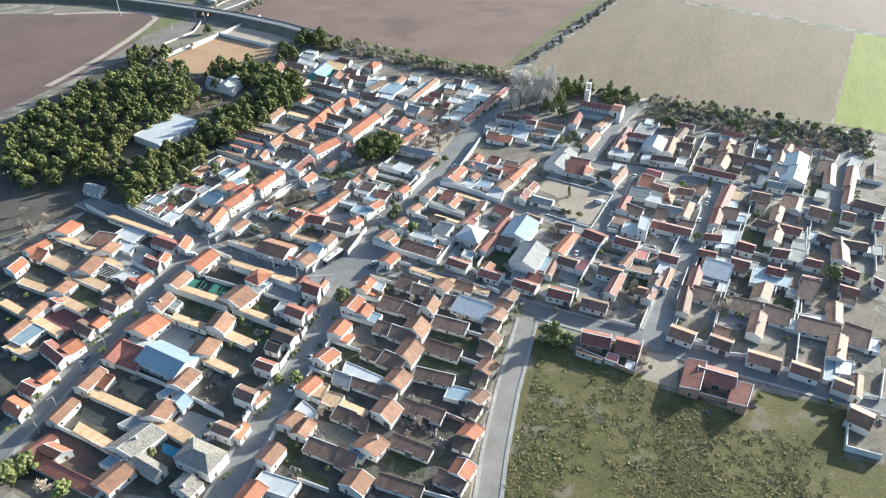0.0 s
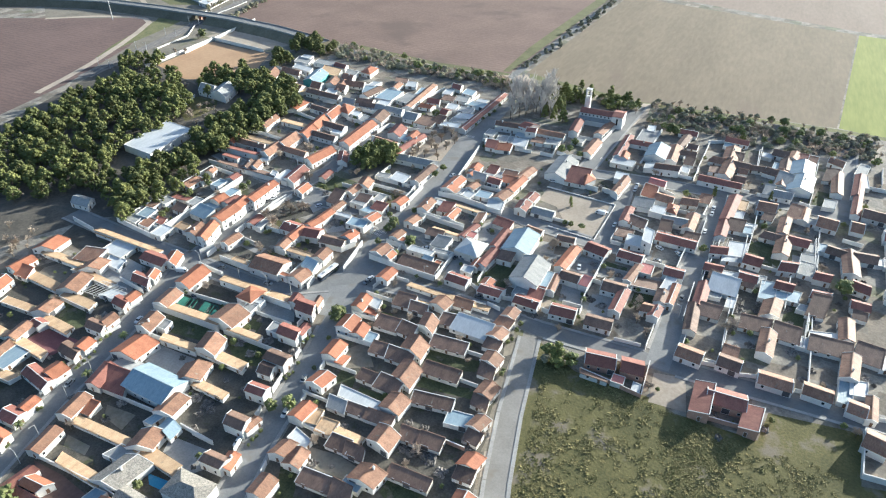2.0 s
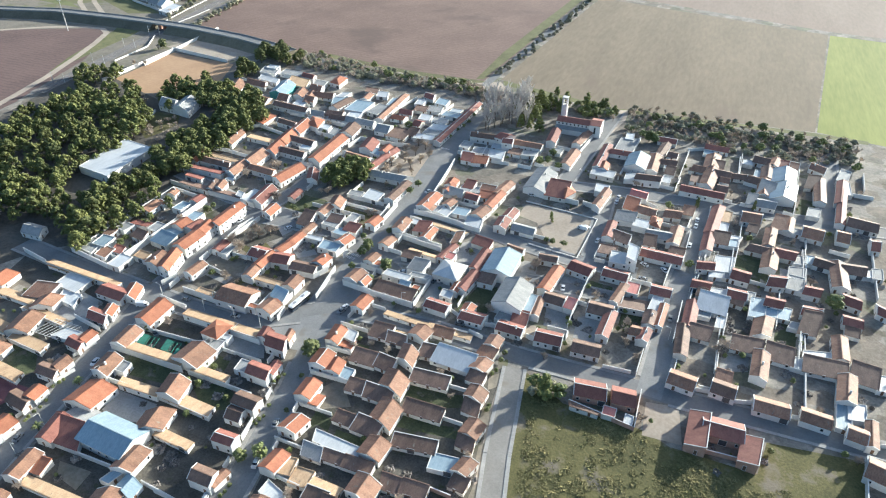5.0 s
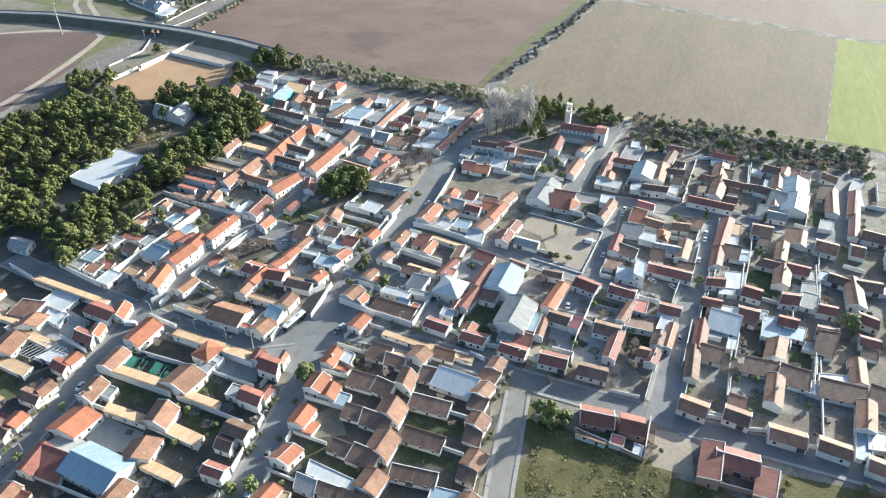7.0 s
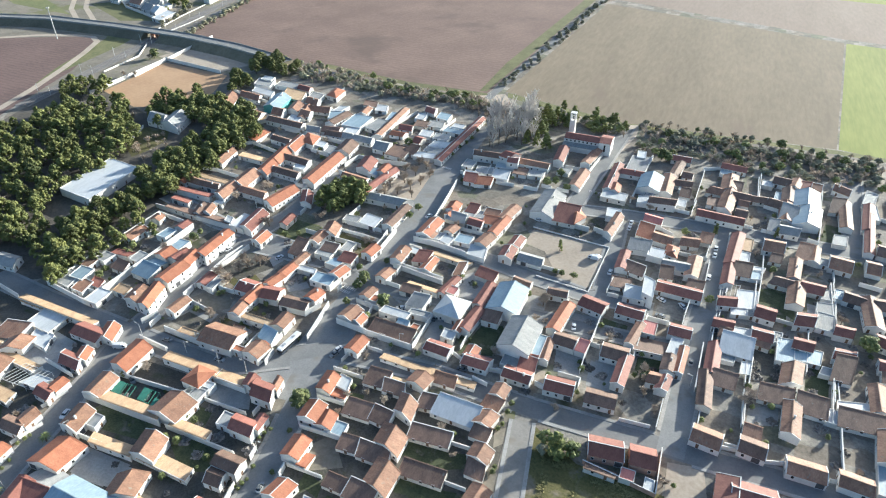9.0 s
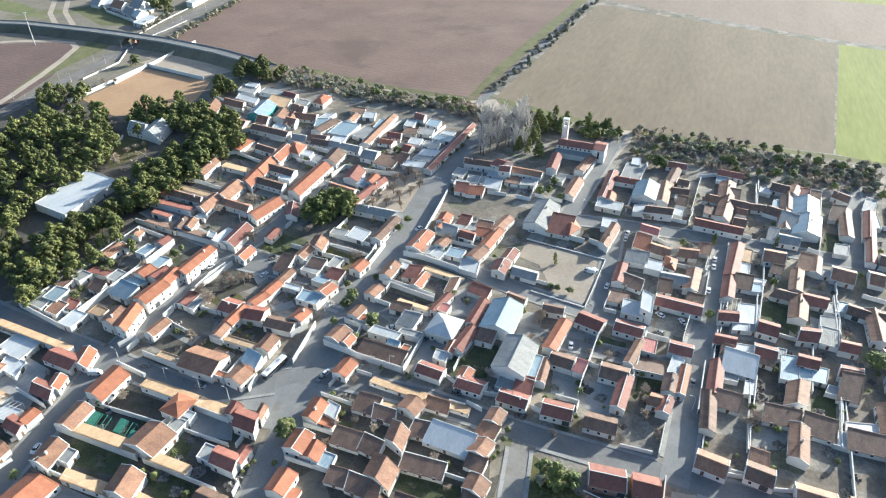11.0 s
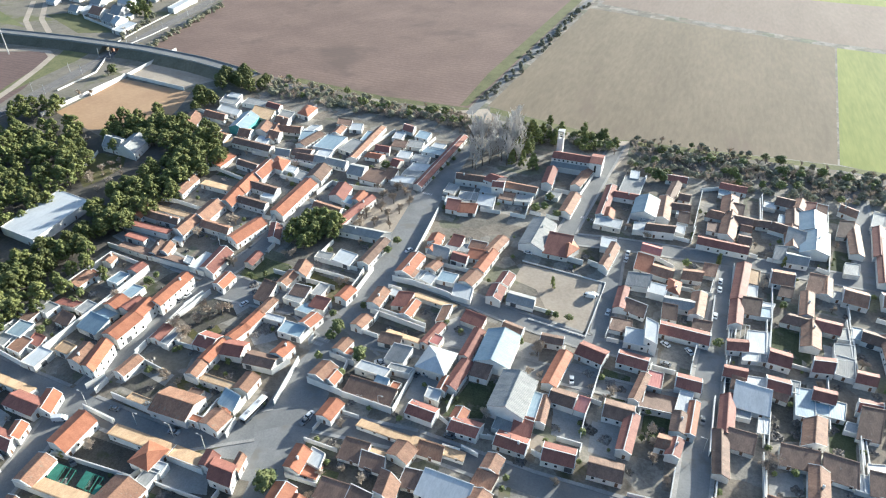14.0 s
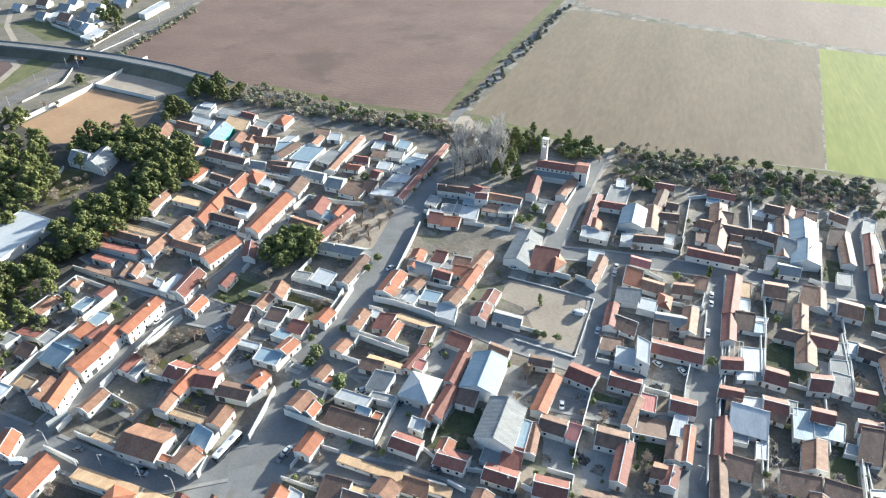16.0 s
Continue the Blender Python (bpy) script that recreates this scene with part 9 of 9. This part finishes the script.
bare(-215.6, 132.9, 4.5)
bush(-206.5, 355.5, 2.6)
bare(38.1, 332.5, 4.7)
junk(-214.2, 384.5, 2.5)
junk(-191.4, 216.0, 1.1)
junk(-162.9, 305.3, 2.3)
bare(44.2, 386.4, 3.8)
bush(-102.4, 107.2, 1.6)
bush(30.3, 196.9, 2.1)
bush(-169.6, 238.6, 2.2)
bush(-104.0, 215.5, 2.2)
bare(-243.2, 232.7, 5.5)
junk(-217.6, 136.8, 2.4)
junk(28.5, 192.6, 1.8)
junk(-19.0, 305.0, 2.3)
junk(-260.4, 225.9, 1.4)
junk(-61.7, 329.6, 1.3)
bush(18.5, 222.9, 2.2)
bare(-192.0, 167.8, 5)
junk(13.6, 349.0, 1.6)
bush(-122.6, 254.6, 1.1)
bush(-90.7, 184.6, 1.2)
junk(-139.3, 130.3, 2.1)
junk(-163.8, 203.6, 1.1)
junk(-259.6, 394.0, 1.5)
junk(-119.1, 330.5, 1.9)
junk(33.7, 255.4, 2.3)
junk(44.0, 259.2, 1.9)
junk(-187.2, 266.8, 2.3)
bush(-230.0, 268.6, 1.5)
bush(-167.8, 204.1, 0.9)
bare(45.5, 301.0, 5.6)
junk(-185.4, 331.7, 1.3)
bush(-280.1, 138.1, 0.9)
junk(62.8, 231.6, 1.1)
bare(-250.7, 277.1, 4.5)
bare(-125.1, 306.0, 5.3)
bush(-102.6, 366.9, 1)
bare(71.0, 247.2, 5)
junk(32.8, 265.5, 2.4)
bush(-106.7, 93.5, 1.6)
bush(-250.4, 119.5, 2.4)
junk(-88.8, 391.6, 1.4)
junk(-234.7, 285.6, 2.1)
bush(-101.8, 100.8, 1)
junk(-173.5, 373.9, 2.3)
junk(-45.7, 237.3, 1.9)
junk(-98.4, 98.9, 2.2)
junk(-117.2, 272.0, 1.3)
junk(-127.0, 256.6, 1.6)
bush(-99.5, 338.8, 1.5)
bare(-102.7, 121.2, 5.5)
junk(-226.4, 282.3, 1.1)
junk(-196.9, 382.8, 2.7)
junk(-156.0, 164.5, 1.1)
junk(-170.9, 132.1, 1.5)
bush(15.6, 377.2, 1.3)
junk(-190.9, 399.9, 1.6)
bush(19.8, 240.6, 2.5)
junk(-149.8, 145.4, 2.4)
junk(-278.4, 366.2, 2.1)
bush(39.4, 366.5, 1.4)
bush(-248.3, 204.2, 1.8)
junk(-96.6, 99.3, 1.3)
bush(50.2, 272.1, 1.6)
junk(-132.1, 96.8, 1.1)
bush(-180.0, 381.3, 1.4)
bush(35.4, 366.3, 1.3)
junk(36.2, 286.9, 1.9)
bare(-232.6, 347.2, 3.8)
bush(-201.8, 358.3, 1.4)
bare(-265.5, 283.6, 4.1)
junk(-183.0, 378.9, 1.7)
junk(-243.3, 121.6, 1.6)
bush(-26.4, 237.4, 2.1)
bush(-228.3, 362.6, 1.7)
bush(-227.3, 344.2, 2.6)
bush(-134.8, 306.5, 1.5)
bush(1.0, 286.4, 1.1)
bush(-92.5, 148.5, 2.2)
bush(74.7, 352.2, 0.9)
junk(-254.4, 380.6, 1.8)
bush(-183.9, 307.9, 1.2)
junk(-178.9, 388.5, 1.9)
bush(-17.4, 395.8, 2.5)
bare(-273.2, 366.7, 4.2)
bush(-226.3, 360.0, 1)
junk(24.7, 283.2, 1.3)
junk(-270.1, 345.3, 1.3)
junk(-120.4, 257.7, 1.9)
bush(-163.3, 284.6, 0.9)
bush(-99.9, 300.6, 2.1)
junk(-261.7, 393.3, 1.8)
junk(-208.3, 348.6, 1.6)
bush(-76.7, 185.6, 2.2)
junk(-105.2, 191.7, 1.8)
junk(-206.2, 397.9, 2.1)
bare(8.7, 371.9, 4)
bare(-5.4, 369.9, 3.7)
bare(-238.2, 364.8, 5.2)
junk(67.1, 353.7, 1.4)
bare(45.6, 221.6, 4)
bush(55.0, 348.5, 2.6)
junk(-105.0, 367.0, 2.7)
bare(-257.8, 369.0, 4.2)
bare(-71.4, 132.5, 5.3)
bush(42.5, 374.3, 1.5)
junk(-203.1, 207.7, 2.2)
junk(5.1, 285.2, 1.5)
junk(46.8, 223.5, 1.1)
junk(-72.7, 141.1, 1.4)
junk(13.0, 242.4, 2.6)
bush(-193.6, 357.1, 2.5)
junk(-46.4, 249.6, 1.6)
junk(-20.9, 382.7, 1)
bush(-219.3, 92.1, 2.6)
bush(-88.4, 103.9, 2.1)
bush(-263.1, 244.1, 1.7)
bush(76.6, 316.3, 2.2)
bush(-228.7, 299.8, 1.2)
bush(40.8, 257.1, 2.1)
junk(-87.6, 390.9, 1)
bush(-173.7, 98.8, 1.4)
bush(-255.9, 149.2, 1.5)
junk(-165.2, 297.7, 1.2)
junk(11.7, 367.2, 2.3)
bush(18.6, 328.3, 1.3)
junk(-238.7, 271.6, 1.4)
junk(-131.6, 137.8, 2.7)
bush(-132.6, 100.3, 2.5)
bush(19.7, 270.8, 2.2)
bare(-15.3, 325.3, 5.3)
bush(-251.7, 247.0, 1.5)
junk(-120.9, 199.1, 2)
junk(20.5, 234.8, 2.4)
junk(-57.9, 141.3, 2.1)
junk(-135.5, 153.9, 2.8)
junk(-204.9, 90.9, 2.1)
bare(-21.8, 228.5, 5.3)
bush(-112.7, 135.5, 1.8)
junk(67.2, 203.5, 2.2)
junk(-54.3, 149.4, 1.4)
bare(-81.0, 185.6, 5.3)
junk(-226.4, 93.0, 2.3)
bare(-59.3, 155.4, 4.5)
junk(-69.3, 322.5, 2.7)
bush(-178.5, 162.4, 1.2)
bush(-225.6, 344.8, 1.1)
bare(-39.7, 361.1, 5.8)
junk(-86.6, 396.5, 1.6)
junk(-20.5, 243.7, 1.7)
junk(-241.2, 284.9, 1.5)
junk(-106.6, 217.3, 1.3)
bush(-140.8, 351.5, 2.4)
bush(-274.8, 150.7, 1.5)
bare(56.0, 202.9, 4.5)
bush(-242.5, 105.6, 2)
bare(-63.1, 112.5, 4.4)
junk(-157.7, 155.4, 1.8)
junk(-244.9, 231.6, 1.8)
bush(-208.2, 193.3, 1)
bush(13.9, 238.2, 2)
bush(25.4, 281.0, 1.3)
bush(-102.1, 233.2, 1.8)
junk(-242.1, 237.2, 1.4)
bush(-265.5, 136.5, 1.3)
bush(-67.1, 364.1, 1.2)
bush(-14.5, 395.6, 1.5)
bush(-178.5, 281.6, 2.5)
bush(-13.3, 327.2, 1.5)
bush(-125.5, 197.6, 2.2)
bare(67.4, 352.4, 3.8)
bush(12.2, 247.9, 2.3)
junk(-268.0, 320.2, 1.1)
round_tree(-129.5, 236.2, 5.0)
bush(-151.9, 255.6, 3.0)
bush(-253.9, 204.3, 3.6)
bush(-255.5, 222.6, 3.2)
bush(-257.8, 227.8, 3.2)
bush(-255.3, 239.5, 3.4)
bush(-235.9, 244.9, 4.0)
bush(-132.4, 227.2, 3.0)
bare(-68.7, 268.4, 4.6)
bare(-39.3, 251.9, 4.0)
bare(-64.7, 252.9, 3.6)
bare(-46.2, 253.6, 3.2)
car(-106.5, 237.7, 60)
car(-102.7, 239.2, 60)
car(-121.9, 237.6, 150)
bush(-99.9, 264.9, 2.2)
bush(-107.0, 267.6, 2.4)
bush(-76.3, 267.2, 3.4)
junk(-171.6, 240.3, 3.0)
junk(-166.4, 240.5, 2.6)
junk(-254.0, 215.4, 2.4)
junk(-113.2, 270.8, 2.6)
junk(-35.9, 257.6, 2.2)
bare(-203.7, 239.8, 6.5)
bare(-196.2, 239.7, 5.5)
bare(-194.4, 243.5, 5.0)
bare(-199.4, 225.0, 6.0)
bare(-190.8, 202.1, 5.2)
bare(-179.4, 269.4, 4.0)
junk(-177.9, 239.7, 3.0)
junk(-172.0, 240.1, 3.0)
junk(-173.8, 237.6, 2.2)
junk(-168.9, 198.1, 1.6)
junk(-194.3, 261.3, 2.6)
bush(-196.4, 216.5, 2.2)
bush(-176.6, 212.9, 2.2)
bush(-174.6, 216.9, 2.6)
bush(-198.9, 202.5, 3.0)
bush(-171.9, 211.6, 1.8)
bush(-200.2, 265.6, 2.4)
junk(12.8, 257.5, 2.2)
junk(14.1, 254.3, 2.2)
junk(21.5, 258.4, 2.2)
junk(12.0, 263.8, 2.2)
bare(10.8, 239.8, 5.5)
bare(-22.6, 236.1, 5.0)
bare(-16.8, 222.3, 5.0)
bare(-49.1, 209.6, 4.0)
bare(-121.8, 205.9, 4.5)
bare(-117.8, 185.9, 4.0)
bare(-104.1, 188.0, 5.0)
bush(-45.0, 232.3, 2.6)
bush(-55.5, 224.4, 2.4)


def street_walls(number, side, first, last):
    """Whitewashed yard walls close the gaps between the houses along one side of a street."""
    points, width = ROADS[number]
    run = []

    def close():
        if len(run) > 2:
            garden_wall([tuple(run[0]), tuple(run[-1])], round(trng.uniform(2.0, 2.8), 1))
        run.clear()

    for a, b in zip(points, points[1:]):
        a, b = Vector(a), Vector(b)
        d = (b - a).normalized()
        nrm = Vector((-d.y, d.x)) * side
        steps = int((b - a).length / 2.0)
        for i in range(steps + 1):
            p = a.lerp(b, i / max(1, steps)) + nrm * (width / 2 + 1.7)
            probes = [p + nrm * q + d * e for q in (-0.6, 0.0, 1.5, 3.0) for e in (-0.8, 0.8)]
            built = any(inside(q.x, q.y, f) for f in FOOTPRINTS if abs(f[0][0] - p.x) + abs(f[0][1] - p.y) < 60 for q in probes)
            if built or near_road(p.x, p.y, number, 1.5) or not first <= p.y <= last:
                close()
            else:
                run.append(p)
        close()


for number, side, first, last in ((1, -1, 90, 176), (1, 1, 90, 172), (3, -1, 70, 176), (3, 1, 70, 176), (4, -1, 186, 330), (4, 1, 186, 330), (2, 1, 205, 300), (2, -1, 212, 350), (6, 1, 214, 350), (6, -1, 214, 350)):
    street_walls(number, side, first, last)

# the bus beside the square
bus = tagged(new("bus"), "long dark blue bus with a white roof, parked at the kerb", "bus")
bus.matrix_basis = pose(-151.8, 200.6, 0.05, 0, 0, 84)
part("body", lofted("body", [(0.35, -5.9, 5.9, 1.2), (0.6, -6.0, 6.0, 1.27), (1.35, -6.0, 6.0, 1.27)], paint_navy), bus, "dark blue lower body")
part("window_band", lofted("window_band", [(1.35, -5.97, 5.97, 1.25), (2.45, -5.93, 5.9, 1.22)], glass_dark), bus, "dark glass window band")
part("roof_panel", lofted("roof_panel", [(2.45, -5.97, 5.95, 1.26), (2.85, -5.9, 5.85, 1.2), (2.98, -5.7, 5.6, 1.0)], paint_white), bus)
part("roof_hatch", boxes("roof_hatch", [(-3.6, -0.45, 2.98, -2.2, 0.45, 3.12), (1.8, -0.45, 2.98, 3.2, 0.45, 3.12)], paint_grey), bus)
on_wheels(bus, BUS_WHEEL, (-3.4, 3.6), 1.1)

# the church: nave, taller front, aisle and bell tower
church = tagged(new("church"), "whitewashed church with red tile roofs and a slim bell tower", "church")
church.matrix_basis = pose(-100.5, 417.5, 0, 0, 0, 1)


def gable_part(x0, y0, w, d, h, rise, along_x, cover):
    if along_x:
        v = [(0, 0, -0.3), (w, 0, -0.3), (w, d, -0.3), (0, d, -0.3), (0, 0, h), (w, 0, h), (w, d, h), (0, d, h), (0, d / 2, h + rise), (w, d / 2, h + rise)]
        f = [(0, 1, 5, 4), (1, 2, 6, 9, 5), (2, 3, 7, 6), (3, 0, 4, 8, 7), (4, 5, 9, 8), (8, 9, 6, 7)]
        slopes = [[(0, -0.3, h), (w, -0.3, h), (w, d / 2, h + rise), (0, d / 2, h + rise)], [(0, d / 2, h + rise), (w, d / 2, h + rise), (w, d + 0.3, h), (0, d + 0.3, h)]]
    else:
        v = [(0, 0, -0.3), (w, 0, -0.3), (w, d, -0.3), (0, d, -0.3), (0, 0, h), (w, 0, h), (w, d, h), (0, d, h), (w / 2, 0, h + rise), (w / 2, d, h + rise)]
        f = [(0, 1, 5, 8, 4), (1, 2, 6, 5), (2, 3, 7, 9, 6), (3, 0, 4, 7), (4, 8, 9, 7), (8, 5, 6, 9)]
        slopes = [[(-0.3, 0, h), (w / 2, 0, h + rise), (w / 2, d, h + rise), (-0.3, d, h)], [(w / 2, 0, h + rise), (w + 0.3, 0, h), (w + 0.3, d, h), (w / 2, d, h + rise)]]
    m = Matrix.Translation((x0, y0, 0))
    wall = part("wall", mesh_of("wall", v, f, [plaster]), church, "", m)
    for q in slopes:
        part("roof_slope", slab("roof_slope", *[(a, b, c + 0.18) for a, b, c in q], 0.17, cover), church, "red tile roof", m)
    return wall


nave = gable_part(0, 0, 21.5, 9, 6.8, 1.8, True, tile_red)
front = gable_part(21.5, -1.6, 7.0, 12, 8.0, 1.2, True, tile_red)
aisle = part("aisle_roof", slab("aisle_roof", (0, -3.6, 3.6), (21.5, -3.6, 3.6), (21.5, -0.02, 4.7), (0, -0.02, 4.7), 0.2, sheet_grey), church, "grey lean-to roof")
part("aisle_wall", boxes("aisle_wall", [(0, -3.4, -0.3, 21.4, -0.05, 3.4)], plaster), church)
for i in range(8):
    part("window", WINDOW, nave, "small dark clerestory window", Matrix.Translation((1.8 + 2.5 * i, 0, 5.2)))
part("front_window", window_mesh("front_window", 1.2, 4.5, glass_dark), front, "tall dark window", Matrix.Translation((3.5, 0, 2.4)))
part("door", DOOR, front, "", Matrix.Translation((7.0, 6.0, 0.02)) @ Matrix.Rotation(math.pi / 2, 4, "Z"))
part("tower", boxes("tower", [(0, 0, -0.3, 3.4, 3.4, 14.0)], plaster), church, "", Matrix.Translation((0.4, 10.2, 0)))
at_tower = Matrix.Translation((0.4, 10.2, 0))
for bx in (0, 2.7):
    for by in (0, 2.7):
        part("belfry_post", boxes("belfry_post", [(bx, by, 14.0, bx + 0.7, by + 0.7, 18.4)], plaster), church, "", at_tower)
part("belfry_cap", boxes("belfry_cap", [(-0.1, -0.1, 18.4, 3.5, 3.5, 19.0)], plaster), church, "", at_tower)
for by in (0.15, 2.95):
    part("belfry_beam", boxes("belfry_beam", [(0.7, by, 16.2, 2.7, by + 0.3, 16.5)], plaster), church, "", at_tower)
part("bell", lofted("bell", [(14.8, -0.55, 0.55, 0.55), (15.2, -0.42, 0.42, 0.42), (15.8, -0.25, 0.25, 0.25)], metal_dark), church, "dark bronze bell", Matrix.Translation((2.1, 11.9, 0)))

# the road on its embankment, bridging the railway
embankment_earth = material("embankment_earth", (0.10, 0.095, 0.06), (0.20, 0.175, 0.125), 0.06, 0.97, 0.5, fine=10.0)


def embankment(points, top, half, foot, name):
    lo, hi = strip(points, foot, -0.2), strip(points, half, top)
    n = len(points)
    k = 2 * n
    f = []
    for i in range(n - 1):
        f += [(k + i, k + i + 1, k + n + i + 1, k + n + i), (i, i + 1, k + i + 1, k + i), (n + i + 1, n + i, k + n + i, k + n + i + 1)]
    f += [(0, k, k + n, n), (n - 1, 2 * n - 1, k + 2 * n - 1, k + n - 1)]
    return tagged(new(name, mesh_of(name, lo + hi, f, [embankment_earth])), "grassy earth embankment carrying the road", "embankment", kind="structure")


WEST = [(-760.0, 430.0), (-680.0, 470.0), (-620.0, 488.0), (-545.0, 494.0), (-503.0, 495.0)]
EAST = [(-485.0, 495.0), (-462.0, 495.0), (-404.0, 488.5), (-371.0, 481.0), (-340.0, 472.5)]
embankment(WEST, 4.9, 6.5, 15, "embankment_west")
embankment(EAST, 4.9, 6.5, 15, "embankment_east")
DECK = WEST + EAST
deck = new("overpass_road", mesh_of("overpass_road", strip(DECK, 5.2, 5.35) + strip(DECK, 5.2, 4.6), [(i, i + 1, len(DECK) + i + 1, len(DECK) + i) for i in range(len(DECK) - 1)] + [(2 * len(DECK) + i, 2 * len(DECK) + i + 1, i + 1, i) for i in range(len(DECK) - 1)], [asphalt]))
tagged(deck, "pale grey asphalt overpass road", "road", kind="structure")
for off in (-5.4, 5.4):
    n = len(DECK)
    lo, hi = strip(DECK, 0.15, 4.6, off), strip(DECK, 0.15, 6.1, off)
    k = 2 * n
    f = []
    for i in range(n - 1):
        f += [(k + i, k + i + 1, k + n + i + 1, k + n + i), (i, i + 1, k + i + 1, k + i), (n + i + 1, n + i, k + n + i, k + n + i + 1)]
    tagged(new("bridge_parapet", mesh_of("bridge_parapet", lo + hi, f, [sheet_grey])), "low concrete parapet along the overpass", "parapet", kind="structure")
for px in (-504.0, -497.0, -491.0, -484.0):
    tagged(new("bridge_pier", boxes("bridge_pier", [(px - 0.6, 489.5, 0, px + 0.6, 500.5, 4.65)], brick_wall)), "orange brick pier under the overpass", "bridge pier", "bridge piers")

# railway
ballast_stone = material("railway_ballast", (0.14, 0.125, 0.115), (0.24, 0.22, 0.20), 0.15, 0.95, 0.4, fine=15.0)
RAIL = [(-462.0, 330.0), (-478.0, 420.0), (-494.0, 495.0), (-512.0, 580.0), (-533.0, 680.0), (-562.0, 820.0)]
n = len(RAIL)
ballast = new("railway_bed", mesh_of("railway_bed", strip(RAIL, 6.0, 0.2), [(i, i + 1, n + i + 1, n + i) for i in range(n - 1)], [ballast_stone]))
tagged(ballast, "grey ballast bed of the railway", "railway", kind="structure")
for off in (-3.6, -2.1, 1.4, 2.9):
    lo, hi = strip(RAIL, 0.06, 0.2, off), strip(RAIL, 0.06, 0.38, off)
    f = []
    for i in range(n - 1):
        f += [(2 * n + i, 2 * n + i + 1, 3 * n + i + 1, 3 * n + i), (i, i + 1, 2 * n + i + 1, 2 * n + i), (n + i + 1, n + i, 3 * n + i, 3 * n + i + 1)]
    tagged(new("rail", mesh_of("rail", lo + hi, f, [metal_dark])), "steel rail of the railway", "rail", kind="structure")
for a, b in zip(RAIL, RAIL[1:]):
    for s in (0.25, 0.75):
        for side in (-6.2, 6.2):
            p = Vector(a).lerp(Vector(b), s)
            mast = tagged(new("catenary_mast"), "grey steel railway mast with a bracket", "mast", "catenary masts")
            mast.location = (p.x + side, p.y, 0)
            v, f = [], []
            limb(v, f, Vector((0, 0, 0)), Vector((0, 0, 7.5)), 0.18, 0.12, 6)
            part("pole", mesh_of("pole", v, f, [pole_paint]), mast)
            v, f = [], []
            limb(v, f, Vector((0, 0, 6.6)), Vector((-side * 0.5, 0, 6.9)), 0.08, 0.06, 5)
            part("bracket", mesh_of("bracket", v, f, [pole_paint]), mast)

# tall floodlight mast beside the dark field
flood = tagged(new("light_mast"), "tall pale steel light mast", "mast")
flood.location = (-572.0, 454.0, 0)
v, f = [], []
limb(v, f, Vector((0, 0, 0)), Vector((0, 0, 27)), 0.5, 0.28, 10)
part("pole", mesh_of("pole", v, f, [pole_paint]), flood)
part("lamp_ring", boxes("lamp_ring", [(-1.6, -0.3, 26.6, 1.6, 0.3, 27.4), (-0.3, -1.6, 26.6, 0.3, 1.6, 27.4)], pole_paint), flood)

# tufts over the rough ground
tuft_green = material("tuft_grass", (0.095, 0.10, 0.028), (0.31, 0.26, 0.11), 0.12, 0.97, 0.5, fine=9.0)
rnd = random.Random(3)
v, f = [], []
PLOT = [(-48.0, 192.0), (-2.0, 186.0), (25.0, 182.0), (50.0, 185.0), (70.0, 170.0), (75.0, 100.0), (-33.0, 100.0)]
for _ in range(34000):
    x, y = rnd.uniform(-55, 75), rnd.uniform(100, 192)
    if not inside(x, y, PLOT) or noise.noise(Vector((x * 0.045, y * 0.045, 3.0))) + 0.9 * noise.noise(Vector((x * 0.3, y * 0.3, 7.0))) < rnd.uniform(-0.2, 0.25):
        continue
    r = rnd.uniform(0.14, 0.42) if rnd.random() < 0.92 else rnd.uniform(0.4, 0.9)
    for _k in range(9):
        a, reach, tall = rnd.uniform(0, 6.28), r * rnd.uniform(0.7, 1.6), r * rnd.uniform(0.35, 0.85)
        side = Vector((-math.sin(a), math.cos(a), 0)) * r * 0.4
        foot = Vector((x + rnd.uniform(-r, r), y + rnd.uniform(-r, r), 0.0))
        n = len(v)
        v += [foot - side, foot + side, foot + Vector((math.cos(a) * reach, math.sin(a) * reach, tall))]
        f.append((n, n + 1, n + 2))
tagged(new("tufts", mesh_of("tufts", v, f, [tuft_green])), "grass tufts and low dry weeds", "grass", kind="stuff")
